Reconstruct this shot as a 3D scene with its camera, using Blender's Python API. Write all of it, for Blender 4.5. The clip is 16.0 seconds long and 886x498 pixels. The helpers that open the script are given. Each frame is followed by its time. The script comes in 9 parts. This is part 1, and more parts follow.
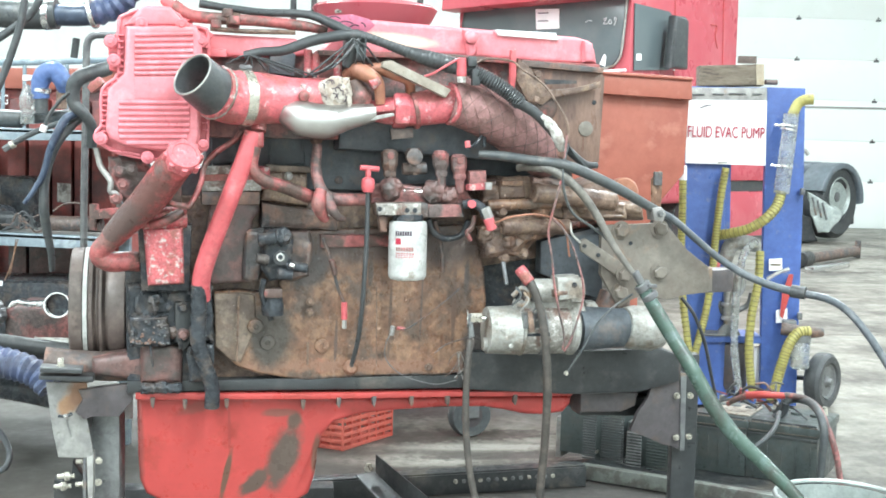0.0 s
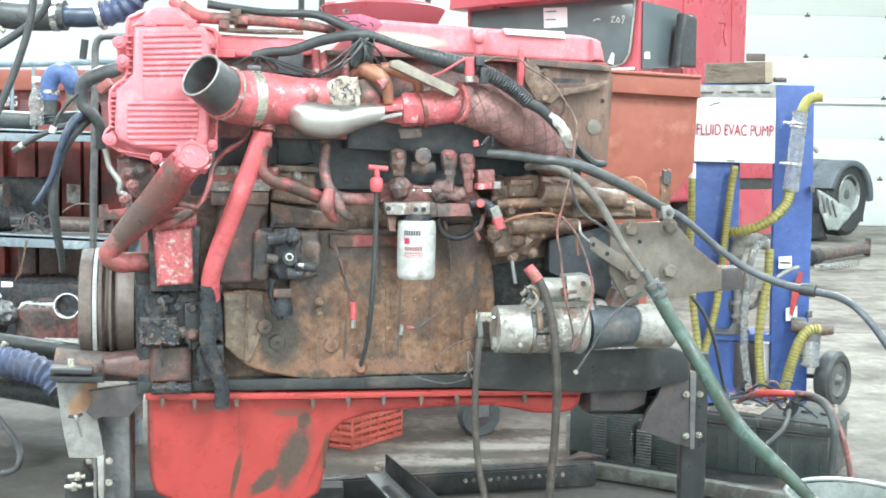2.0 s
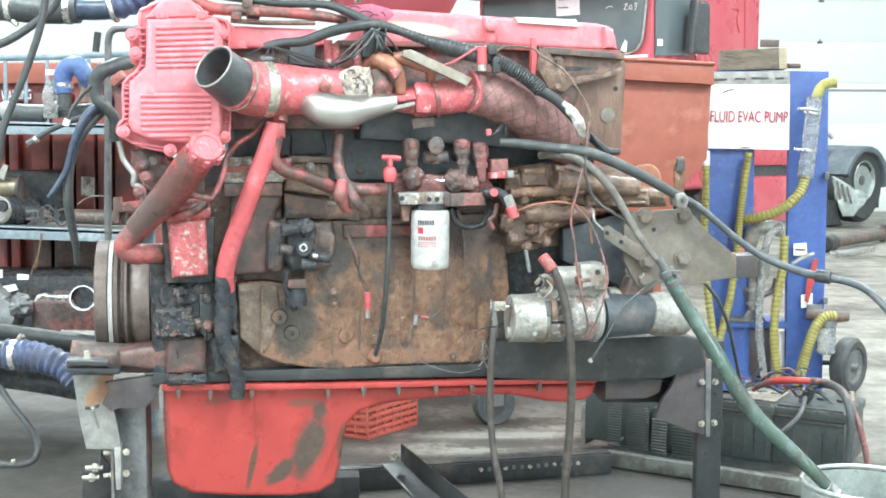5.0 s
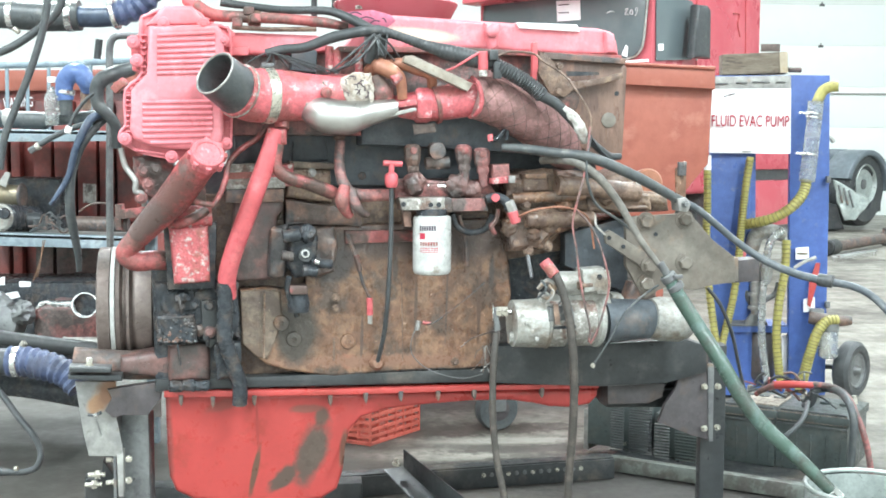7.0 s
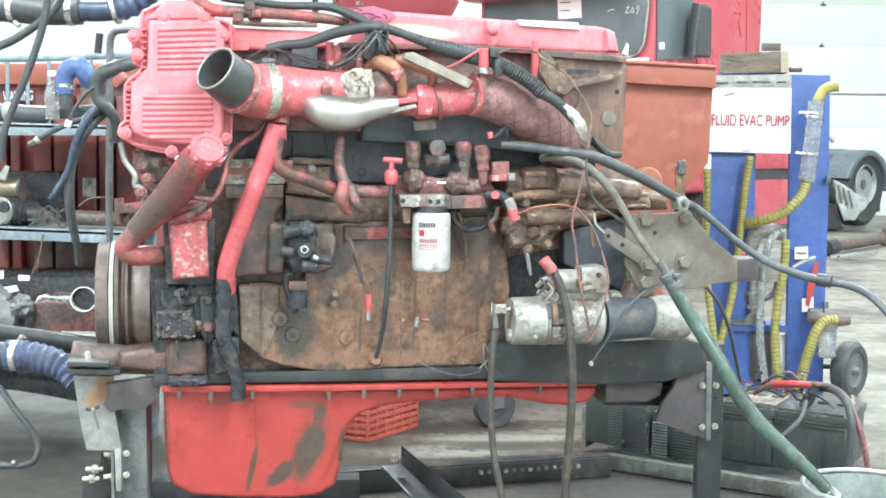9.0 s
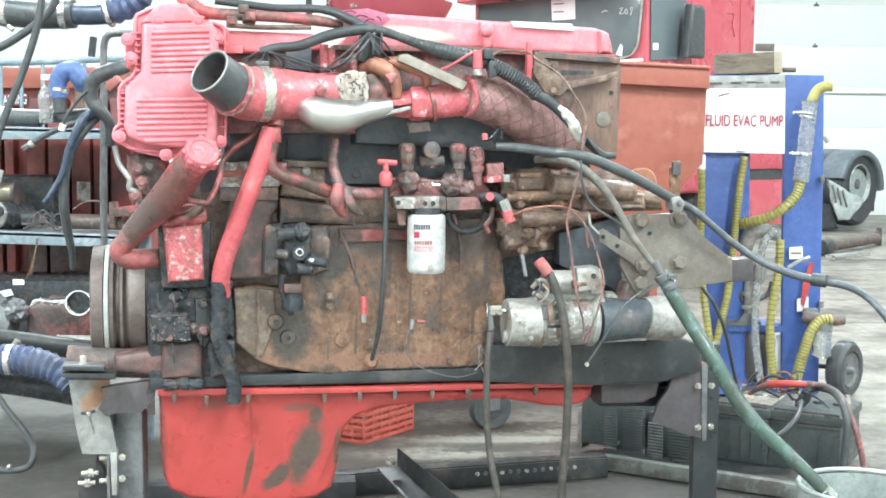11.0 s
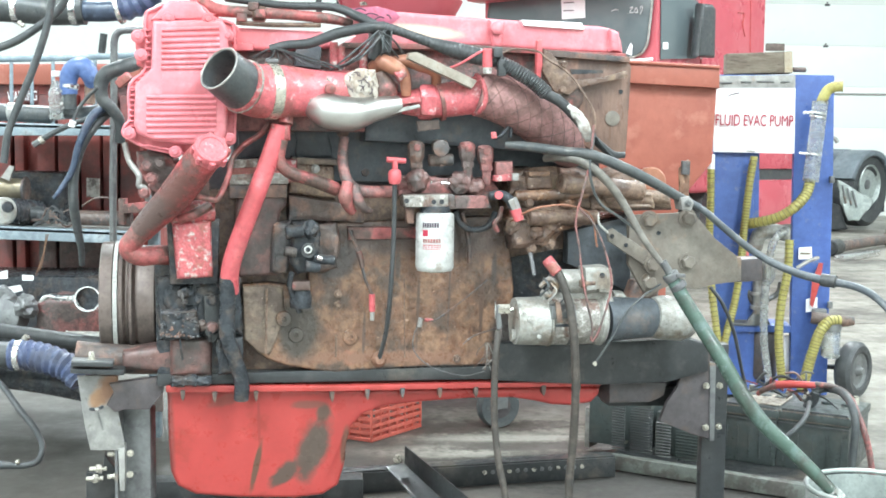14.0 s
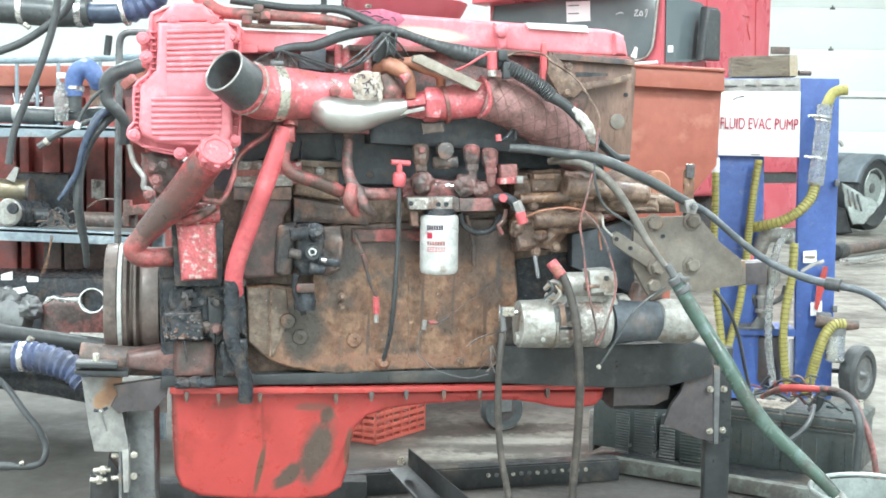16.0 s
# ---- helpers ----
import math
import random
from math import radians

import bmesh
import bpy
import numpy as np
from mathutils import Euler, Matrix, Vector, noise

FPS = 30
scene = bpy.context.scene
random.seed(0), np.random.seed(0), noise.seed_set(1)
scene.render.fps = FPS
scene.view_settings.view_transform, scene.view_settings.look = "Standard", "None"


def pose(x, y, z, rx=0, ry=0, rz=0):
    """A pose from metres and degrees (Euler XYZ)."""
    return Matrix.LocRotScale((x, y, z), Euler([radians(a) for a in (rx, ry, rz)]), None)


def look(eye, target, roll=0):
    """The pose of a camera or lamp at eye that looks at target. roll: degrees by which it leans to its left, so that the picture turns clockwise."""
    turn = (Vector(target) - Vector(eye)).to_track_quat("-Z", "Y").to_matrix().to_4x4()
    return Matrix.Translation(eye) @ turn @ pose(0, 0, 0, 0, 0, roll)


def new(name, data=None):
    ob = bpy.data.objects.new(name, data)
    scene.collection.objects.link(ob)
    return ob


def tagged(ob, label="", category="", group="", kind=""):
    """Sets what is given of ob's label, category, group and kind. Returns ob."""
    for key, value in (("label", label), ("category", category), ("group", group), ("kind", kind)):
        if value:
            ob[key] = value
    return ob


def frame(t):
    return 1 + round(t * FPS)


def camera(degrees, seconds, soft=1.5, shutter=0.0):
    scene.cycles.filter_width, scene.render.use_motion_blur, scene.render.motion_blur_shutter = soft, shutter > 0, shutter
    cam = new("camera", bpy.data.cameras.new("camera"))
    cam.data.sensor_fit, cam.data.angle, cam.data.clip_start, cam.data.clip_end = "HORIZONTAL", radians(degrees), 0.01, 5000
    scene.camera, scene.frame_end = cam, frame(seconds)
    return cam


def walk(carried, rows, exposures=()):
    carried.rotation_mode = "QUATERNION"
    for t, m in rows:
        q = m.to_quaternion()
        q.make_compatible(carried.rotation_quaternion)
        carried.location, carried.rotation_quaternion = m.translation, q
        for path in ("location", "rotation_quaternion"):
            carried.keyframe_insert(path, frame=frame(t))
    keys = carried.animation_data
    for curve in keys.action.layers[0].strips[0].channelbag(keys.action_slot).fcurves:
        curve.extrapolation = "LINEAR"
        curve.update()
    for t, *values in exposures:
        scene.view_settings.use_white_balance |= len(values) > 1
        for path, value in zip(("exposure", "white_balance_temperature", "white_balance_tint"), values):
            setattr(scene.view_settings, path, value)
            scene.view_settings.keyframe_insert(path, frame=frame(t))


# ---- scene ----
cam = camera(41.0, 16.0, soft=1.75)
walk(cam, [
    (0.0, pose(0, 0, 1.12, 85.392, -1.309, -1.099)),
    (0.5, pose(0, 0, 1.12, 85.658, -0.978, -1.146)),
    (1.0, pose(0, 0, 1.12, 85.603, -0.775, -1.130)),
    (1.5, pose(0, 0, 1.12, 85.610, -0.800, -0.850)),
    (2.0, pose(0, 0, 1.12, 85.349, -1.033, -0.695)),
    (2.5, pose(0, 0, 1.12, 84.931, -1.115, -0.553)),
    (3.0, pose(0, 0, 1.12, 84.716, -1.224, -0.395)),
    (5.3, pose(0, 0, 1.12, 84.839, -0.501, -0.056)),
    (5.5, pose(0, 0, 1.12, 84.583, -0.625, -0.039)),
    (6.0, pose(0, 0, 1.12, 84.522, -0.630, 0.005)),
    (6.5, pose(0, 0, 1.12, 84.977, -0.544, 0.166)),
    (7.0, pose(0, 0, 1.12, 85.098, -0.292, -0.000)),
    (7.5, pose(0, 0, 1.12, 85.228, -0.244, -0.060)),
    (8.0, pose(0, 0, 1.12, 85.210, -0.368, -0.092)),
    (8.5, pose(0, 0, 1.12, 85.135, -0.551, -0.000)),
    (9.0, pose(0, 0, 1.12, 84.951, -0.731, -0.002)),
    (11.5, pose(0, 0, 1.12, 85.051, -0.417, -0.295)),
    (12.0, pose(0, 0, 1.12, 84.950, -0.646, -0.228)),
    (12.5, pose(0, 0, 1.12, 84.701, -0.892, -0.150)),
    (13.0, pose(0, 0, 1.12, 84.607, -0.862, 0.124)),
    (13.5, pose(0, 0, 1.12, 84.834, -0.909, 0.223)),
    (14.0, pose(0, 0, 1.12, 84.954, -0.736, 0.173)),
    (14.5, pose(0, 0, 1.12, 84.954, -0.483, 0.032)),
    (15.0, pose(0, 0, 1.12, 84.955, -0.555, 0.099)),
    (15.5, pose(0, 0, 1.12, 85.152, -0.732, 0.261)),
    (16.0, pose(0, 0, 1.12, 85.073, -0.881, 0.393)),
], exposures=[(0.0, 0.17), (16.0, 0.17)])

# ---- world and lamps ----
world = bpy.data.worlds.new("world")
scene.world = world
world.use_nodes = True
world.node_tree.nodes["Background"].inputs[0].default_value = (0.9, 0.95, 1.0, 1)
world.node_tree.nodes["Background"].inputs[1].default_value = 0.3


# ---- materials ----
# how strongly grime mottles and specks each surface
GRIT = {"oily_rusted_casting": 1.0, "tan_oily_casting": 1.0, "dark_greasy_casting": 1.0, "black_grease": 0.9, "hazed_soot_casting": 0.6, "grimy_red_paint": 1.0,
        "oil_darkened_red_paint": 1.0, "filler_neck_red_and_grime": 1.0, "chipped_red_paint": 0.9, "grimy_and_shaded_brown_red": 0.9,
        "crusted_bare_metal": 1.0, "cast_aluminium": 0.8, "pale_tan_casting": 0.9, "fabric_heat_wrap": 0.4, "scuffed_red_paint": 0.6,
        "red_engine_paint": 0.35, "faded_red_engine_paint": 0.22, "red_pan_paint": 0.12, "oil_stained_and_shaded_concrete": 0.7, "white_door_panel": 0.0,
        "white_painted_panel": 0.1, "white_paper": 0.05, "truck_red_paint": 0.0, "dark_cab_glass": 0.0, "polished_cast_elbow": 0.15,
        "dark_ink": 0.0, "green_suction_hose": 0.12, "red_lettering": 0.0, "blue_pump_paint": 0.3, "faded_rust_red_paint": 0.15}


def mat(name, base, rough=0.5, metal=0.0, second=None, amount=0.5, scale=8.0, third=None,
        third_amount=0.4, third_scale=2.5, bump=0.15, fine=90.0, spec=0.5, stretch=(1, 1, 1), stains_and_shading=()):
    m = bpy.data.materials.new(name)
    m.use_nodes = True
    nt = m.node_tree
    b = nt.nodes["Principled BSDF"]
    b.inputs["Metallic"].default_value = metal
    b.inputs["Specular IOR Level"].default_value = spec
    co = nt.nodes.new("ShaderNodeTexCoord")
    mp = nt.nodes.new("ShaderNodeMapping")
    mp.inputs["Scale"].default_value = stretch
    nt.links.new(co.outputs["Object"], mp.inputs[0])

    def noise_node(s, detail=6.0, ro=0.6):
        n = nt.nodes.new("ShaderNodeTexNoise")
        n.inputs["Scale"].default_value = s
        n.inputs["Detail"].default_value = detail
        n.inputs["Roughness"].default_value = ro
        nt.links.new(mp.outputs[0], n.inputs["Vector"])
        return n

    def mask(n, centre, soft=0.045):
        r = nt.nodes.new("ShaderNodeMapRange")
        r.inputs["From Min"].default_value = centre - soft
        r.inputs["From Max"].default_value = centre + soft
        nt.links.new(n.outputs["Fac"], r.inputs["Value"])
        return r.outputs[0]

    def blend(fac, a, c2):
        x = nt.nodes.new("ShaderNodeMix")
        x.data_type = "RGBA"
        nt.links.new(fac, x.inputs["Factor"])
        if isinstance(a, tuple):
            x.inputs["A"].default_value = (*a, 1)
        else:
            nt.links.new(a, x.inputs["A"])
        x.inputs["B"].default_value = (*c2, 1)
        return x.outputs["Result"]

    n0 = noise_node(fine * 0.35, 4)
    dark = tuple(c * (1 - 0.22 * min(1.0, 0.1 + 2 * GRIT.get(name, 0.45))) for c in base)
    col = blend(mask(n0, 0.55, 0.2), tuple(base), dark)
    if second:
        col = blend(mask(noise_node(scale, 8, 0.65), 0.72 - amount * 0.42), col, second)
    if third:
        col = blend(mask(noise_node(third_scale, 7, 0.65), 0.72 - third_amount * 0.42), col, third)
    spots = nt.nodes.new("ShaderNodeMix")
    spots.data_type = "RGBA"
    spots.blend_type = "MULTIPLY"
    nt.links.new(mask(noise_node(fine * 0.9, 3, 0.7), 0.66, 0.05), spots.inputs["Factor"])
    nt.links.new(col, spots.inputs["A"])
    fleck = 1 - 0.5 * min(1.0, 1.1 * GRIT.get(name, 0.45))
    spots.inputs["B"].default_value = (fleck, fleck * 0.98, fleck * 0.96, 1)
    col = spots.outputs["Result"]
    grit = GRIT.get(name, 0.45)
    if grit > 0:
        for s_, lo, hi in ((scale * 3.1, 0.36, 0.30), (fine * 0.8, 0.22, 0.20)):
            mr = nt.nodes.new("ShaderNodeMapRange")
            mr.inputs["From Min"].default_value = 0.34
            mr.inputs["From Max"].default_value = 0.66
            mr.inputs["To Min"].default_value = 1 - lo * grit
            mr.inputs["To Max"].default_value = 1 + hi * grit
            nt.links.new(noise_node(s_, 9, 0.72).outputs["Fac"], mr.inputs["Value"])
            vm = nt.nodes.new("ShaderNodeVectorMath")
            vm.operation = "SCALE"
            nt.links.new(col, vm.inputs[0])
            nt.links.new(mr.outputs[0], vm.inputs["Scale"])
            col = vm.outputs[0]
    if grit > 0.7:
        col = blend(mask(noise_node(fine * 1.5, 3, 0.6), 0.71, 0.03), col, tuple(min(0.6, 0.10 + 1.5 * c) for c in base))
    for centre, along, across, half_a, half_b, tint, ragged in stains_and_shading:
        def vec(op, x, y):
            v = nt.nodes.new("ShaderNodeVectorMath")
            v.operation = op
            nt.links.new(x, v.inputs[0])
            v.inputs[1].default_value = tuple(y)
            return v
        rel = vec("SUBTRACT", co.outputs["Object"], centre)
        da = vec("DOT_PRODUCT", rel.outputs["Vector"], Vector(along).normalized() / half_a)
        db = vec("DOT_PRODUCT", rel.outputs["Vector"], Vector(across).normalized() / half_b)
        cm = nt.nodes.new("ShaderNodeCombineXYZ")
        nt.links.new(da.outputs["Value"], cm.inputs[0])
        nt.links.new(db.outputs["Value"], cm.inputs[1])
        ln = nt.nodes.new("ShaderNodeVectorMath")
        ln.operation = "LENGTH"
        nt.links.new(cm.outputs[0], ln.inputs[0])
        ng = noise_node(22, 8, 0.7)
        ma = nt.nodes.new("ShaderNodeMath")
        ma.operation = "MULTIPLY_ADD"
        nt.links.new(ng.outputs["Fac"], ma.inputs[0])
        ma.inputs[1].default_value = ragged
        nt.links.new(ln.outputs["Value"], ma.inputs[2])
        mr = nt.nodes.new("ShaderNodeMapRange")
        mr.inputs["From Min"].default_value = 1.2 + ragged * 0.5
        mr.inputs["From Max"].default_value = 0.72 + ragged * 0.5
        nt.links.new(ma.outputs[0], mr.inputs["Value"])
        col = blend(mr.outputs[0], col, tint)
    nt.links.new(col, b.inputs["Base Color"])
    nr = noise_node(scale * 2.6, 8, 0.7)
    r = nt.nodes.new("ShaderNodeMapRange")
    r.inputs["From Min"].default_value = 0.3
    r.inputs["From Max"].default_value = 0.7
    r.inputs["To Min"].default_value = max(0.04, rough - 0.2)
    r.inputs["To Max"].default_value = min(1.0, rough + 0.2)
    nt.links.new(nr.outputs["Fac"], r.inputs["Value"])
    nt.links.new(r.outputs[0], b.inputs["Roughness"])
    if bump > 0:
        nb = noise_node(fine, 6)
        bp = nt.nodes.new("ShaderNodeBump")
        bp.inputs["Strength"].default_value = bump
        bp.inputs["Distance"].default_value = 0.004
        nt.links.new(nb.outputs["Fac"], bp.inputs["Height"])
        nt.links.new(bp.outputs[0], b.inputs["Normal"])
    return m


def plain_glow(name, colour, strength):
    m = bpy.data.materials.new(name)
    m.use_nodes = True
    b = m.node_tree.nodes["Principled BSDF"]
    b.inputs["Base Color"].default_value = (*colour, 1)
    b.inputs["Emission Color"].default_value = (*colour, 1)
    b.inputs["Emission Strength"].default_value = strength
    return m


ENG = Vector((0.0, 3.2, 0.16))          # base of the engine
RED = mat("red_engine_paint", (0.60, 0.115, 0.13), 0.38, 0, (0.64, 0.16, 0.17), 0.38, 9, (0.48, 0.085, 0.092), 0.34, 3, 0.15)
RED_PALE = mat("faded_red_engine_paint", (0.70, 0.205, 0.238), 0.40, 0, (0.74, 0.265, 0.295), 0.38, 9, (0.60, 0.145, 0.16), 0.34, 3, 0.15, stains_and_shading=[
    # painted highlight: the yellowish light reflection on the valve cover
    (Vector((-0.070, 2.952, 1.396)) - ENG, (1, 0, -0.06), (0.06, 0, 1), 0.10, 0.016, (0.72, 0.52, 0.40), 0.5)])
PAN_RED = mat("red_pan_paint", (0.445, 0.060, 0.055), 0.36, 0, (0.385, 0.053, 0.048), 0.45, 6, (0.32, 0.045, 0.037), 0.3, 9, 0.06, stains_and_shading=[
    (Vector((-0.330, 2.961, 0.342)) - ENG, (0.36, 0, 1), (1, 0, -0.36), 0.092, 0.036, (0.095, 0.068, 0.056), 1.3),
    (Vector((-0.400, 2.946, 0.277)) - ENG, (1, 0, 0.85), (-0.85, 0, 1), 0.048, 0.022, (0.10, 0.068, 0.055), 1.6),
    (Vector((-0.304, 2.966, 0.436)) - ENG, (0.3, 0, 1), (1, 0, -0.3), 0.026, 0.018, (0.11, 0.07, 0.055), 1.0),
    (Vector((-0.345, 2.958, 0.459)) - ENG, (1, 0, 0), (0, 0, 1), 0.04, 0.010, (0.22, 0.075, 0.06), 1.2),
    (Vector((-0.473, 2.932, 0.301)) - ENG, (0.22, 0, 1), (1, 0, -0.22), 0.07, 0.008, (0.12, 0.065, 0.045), 0.8),
    (Vector((-0.464, 2.933, 0.411)) - ENG, (0, 0, 1), (1, 0, 0), 0.06, 0.004, (0.30, 0.045, 0.04), 0.6),
    (Vector((-0.252, 2.977, 0.342)) - ENG, (0.1, 0, 1), (1, 0, -0.1), 0.055, 0.010, (0.17, 0.075, 0.055), 0.9),
    (Vector((-0.539, 2.918, 0.479)) - ENG, (1, 0, 0.3), (-0.3, 0, 1), 0.05, 0.014, (0.26, 0.06, 0.05), 1.4),
    # edge shade of the rounded left corner, painted as a dark strip
    (Vector((-0.682, 2.889, 0.399)) - ENG, (0, 0, 1), (1, 0, 0), 0.13, 0.014, (0.22, 0.045, 0.04), 0.7)])
RED_DIRT = mat("grimy_red_paint", (0.37, 0.098, 0.096), 0.46, 0, (0.22, 0.092, 0.082), 0.56, 16, (0.10, 0.065, 0.055), 0.44, 8, 0.5)
RED_DARK = mat("oil_darkened_red_paint", (0.28, 0.125, 0.118), 0.42, 0, (0.38, 0.135, 0.125), 0.36, 18, (0.115, 0.088, 0.082), 0.5, 11, 0.8)
NECK = mat("filler_neck_red_and_grime", (0.42, 0.080, 0.084), 0.40, 0, (0.26, 0.070, 0.066), 0.55, 26, (0.13, 0.075, 0.068), 0.34, 15, 0.8, stains_and_shading=[
    (Vector((-0.631, 2.746, 1.001)) - Vector((0.0, 3.2, 0.16)), (0.7, 0, 0.7), (0.7, 0, -0.7), 0.062, 0.045, (0.13, 0.055, 0.048), 2.6),
    (Vector((-0.689, 2.765, 0.944)) - Vector((0.0, 3.2, 0.16)), (0.7, 0, 0.7), (0.7, 0, -0.7), 0.07, 0.035, (0.095, 0.058, 0.052), 2.2)])
RED_WORN = mat("chipped_red_paint", (0.50, 0.115, 0.125), 0.5, 0.0, (0.50, 0.43, 0.40), 0.34, 60, (0.28, 0.10, 0.08), 0.4, 14, 0.5)
TRUN = mat("grimy_and_shaded_brown_red", (0.15, 0.085, 0.078), 0.42, 0, (0.20, 0.10, 0.088), 0.4, 14, (0.075, 0.06, 0.056), 0.45, 9, 0.4)
CRUST = mat("crusted_bare_metal", (0.30, 0.28, 0.255), 0.5, 0.1, (0.50, 0.48, 0.45), 0.36, 70, (0.17, 0.11, 0.09), 0.4, 22, 0.8)
RUST = mat("oily_rusted_casting", (0.225, 0.15, 0.112), 0.34, 0, (0.125, 0.08, 0.062), 0.50, 17, (0.27, 0.19, 0.135), 0.30, 9, 1.0, 60)
RUST_LIGHT = mat("tan_oily_casting", (0.265, 0.152, 0.096), 0.32, 0, (0.17, 0.090, 0.058), 0.54, 19, (0.10, 0.068, 0.052), 0.38, 10, 1.0, 42, 0.6, (1, 1, 0.85), [
    (Vector((-0.314, 2.943, 0.825)) - ENG, (0.03, 0, 1), (1, 0, -0.03), 0.044, 0.0044, (0.10, 0.065, 0.05), 1.6),
    (Vector((-0.203, 2.966, 0.637)) - ENG, (0.03, 0, 1), (1, 0, -0.03), 0.066, 0.0037, (0.09, 0.06, 0.05), 1.6),
    (Vector((-0.068, 2.994, 0.691)) - ENG, (0.03, 0, 1), (1, 0, -0.03), 0.102, 0.0037, (0.10, 0.065, 0.05), 1.6),
    (Vector((0.011, 3.010, 0.718)) - ENG, (0.03, 0, 1), (1, 0, -0.03), 0.088, 0.0029, (0.085, 0.06, 0.05), 1.6),
    (Vector((0.095, 3.027, 0.716)) - ENG, (0.03, 0, 1), (1, 0, -0.03), 0.102, 0.0059, (0.10, 0.06, 0.045), 1.6),
    (Vector((-0.119, 2.983, 0.822)) - ENG, (0.03, 0, 1), (1, 0, -0.03), 0.044, 0.0073, (0.075, 0.055, 0.045), 1.6),
    (Vector((-0.238, 2.959, 0.580)) - ENG, (0.03, 0, 1), (1, 0, -0.03), 0.020, 0.0205, (0.30, 0.13, 0.085), 1.6),
    (Vector((-0.466, 2.913, 0.701)) - ENG, (0.03, 0, 1), (1, 0, -0.03), 0.088, 0.0044, (0.11, 0.085, 0.07), 1.6),
    (Vector((0.127, 3.033, 0.804)) - ENG, (0.03, 0, 1), (1, 0, -0.03), 0.059, 0.0073, (0.07, 0.055, 0.05), 1.6),
    (Vector((-0.203, 2.966, 0.579)) - ENG, (1, 0, 0), (0, 0, 1), 0.26, 0.016, (0.22, 0.118, 0.08), 4.0),
    # broad darker zones, mostly along the top, ends and lower edge
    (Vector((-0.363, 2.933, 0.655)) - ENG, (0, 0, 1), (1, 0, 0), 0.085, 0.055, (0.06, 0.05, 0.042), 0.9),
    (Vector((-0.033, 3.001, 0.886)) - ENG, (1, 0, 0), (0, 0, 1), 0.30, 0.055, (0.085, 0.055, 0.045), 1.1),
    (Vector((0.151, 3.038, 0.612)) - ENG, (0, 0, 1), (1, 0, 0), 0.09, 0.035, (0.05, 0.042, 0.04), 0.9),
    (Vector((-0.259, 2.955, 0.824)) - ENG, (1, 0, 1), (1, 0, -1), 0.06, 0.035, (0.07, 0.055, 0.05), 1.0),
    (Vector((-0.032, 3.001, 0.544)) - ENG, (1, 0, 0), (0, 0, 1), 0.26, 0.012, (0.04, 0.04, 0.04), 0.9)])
REAR_BROWN = mat("brown_oily_plate", (0.21, 0.128, 0.098), 0.36, 0, (0.135, 0.082, 0.066), 0.5, 12, (0.30, 0.155, 0.115), 0.32, 7, 0.7, 50, 0.5, (1.6, 1.6, 0.5))
RUST_DARK = mat("dark_greasy_casting", (0.125, 0.092, 0.080), 0.42, 0, (0.20, 0.115, 0.088), 0.46, 15, (0.075, 0.072, 0.074), 0.45, 8, 0.8, 70)
# sooty casting whose blue-grey base is lifted to carry the haze
SOOT_HAZE = mat("hazed_soot_casting", (0.100, 0.113, 0.128), 0.5, 0, (0.135, 0.120, 0.116), 0.36, 14, (0.084, 0.096, 0.110), 0.42, 6, 0.6, 60)
GREASE = mat("black_grease", (0.046, 0.051, 0.058), 0.25, 0, (0.088, 0.074, 0.068), 0.40, 20, (0.042, 0.047, 0.054), 0.42, 6, 0.8, 60, 0.28)
BLACK = mat("black_painted_steel", (0.034, 0.037, 0.039), 0.42, 0, (0.056, 0.056, 0.056), 0.4, 11, (0.10, 0.088, 0.075), 0.22, 5, 0.2)
BROWN_BLACK = mat("brown_black_plate", (0.080, 0.070, 0.074), 0.5, 0, (0.09, 0.07, 0.065), 0.4, 12, None, 0, 1, 0.2)
STEEL = mat("mill_steel", (0.19, 0.195, 0.195), 0.42, 0.35, (0.135, 0.135, 0.14), 0.5, 14, (0.28, 0.19, 0.13), 0.18, 6, 0.15)
STEEL_RAW = mat("scaled_plate_steel", (0.40, 0.39, 0.37), 0.45, 0.3, (0.28, 0.27, 0.26), 0.5, 18, (0.34, 0.22, 0.13), 0.18, 8, 0.2)
BRACKET = mat("torch_cut_plate", (0.33, 0.325, 0.31), 0.45, 0.3, (0.24, 0.235, 0.23), 0.5, 18, (0.22, 0.2, 0.18), 0.2, 30, 0.25, stains_and_shading=[
    (Vector((-0.843, 2.856, 0.495)) - Vector((0.2, 3.3, 0.0)), (0.5, 0, 0.8), (0.8, 0, -0.5), 0.030, 0.020, (0.34, 0.20, 0.12), 1.6),
    (Vector((-0.812, 2.863, 0.524)) - Vector((0.2, 3.3, 0.0)), (0.5, 0, 0.8), (0.8, 0, -0.5), 0.045, 0.03, (0.22, 0.12, 0.075), 1.3)])
ALU = mat("cast_aluminium", (0.40, 0.395, 0.37), 0.42, 0.2, (0.315, 0.30, 0.272), 0.46, 22, (0.24, 0.20, 0.165), 0.32, 9, 0.35, 110)
ALU_SHINY = mat("polished_cast_elbow", (0.54, 0.53, 0.515), 0.40, 0.95, (0.44, 0.425, 0.40), 0.40, 4, None, 0, 1, 0.02, 60)
CHROME = mat("chromed_steel", (0.8, 0.8, 0.8), 0.2, 0.95, (0.6, 0.6, 0.58), 0.35, 20, None, 0, 1, 0.05)
ZINC = mat("zinc_bolt", (0.58, 0.55, 0.48), 0.3, 0.7, None, 0, 20, None, 0, 1, 0.1)
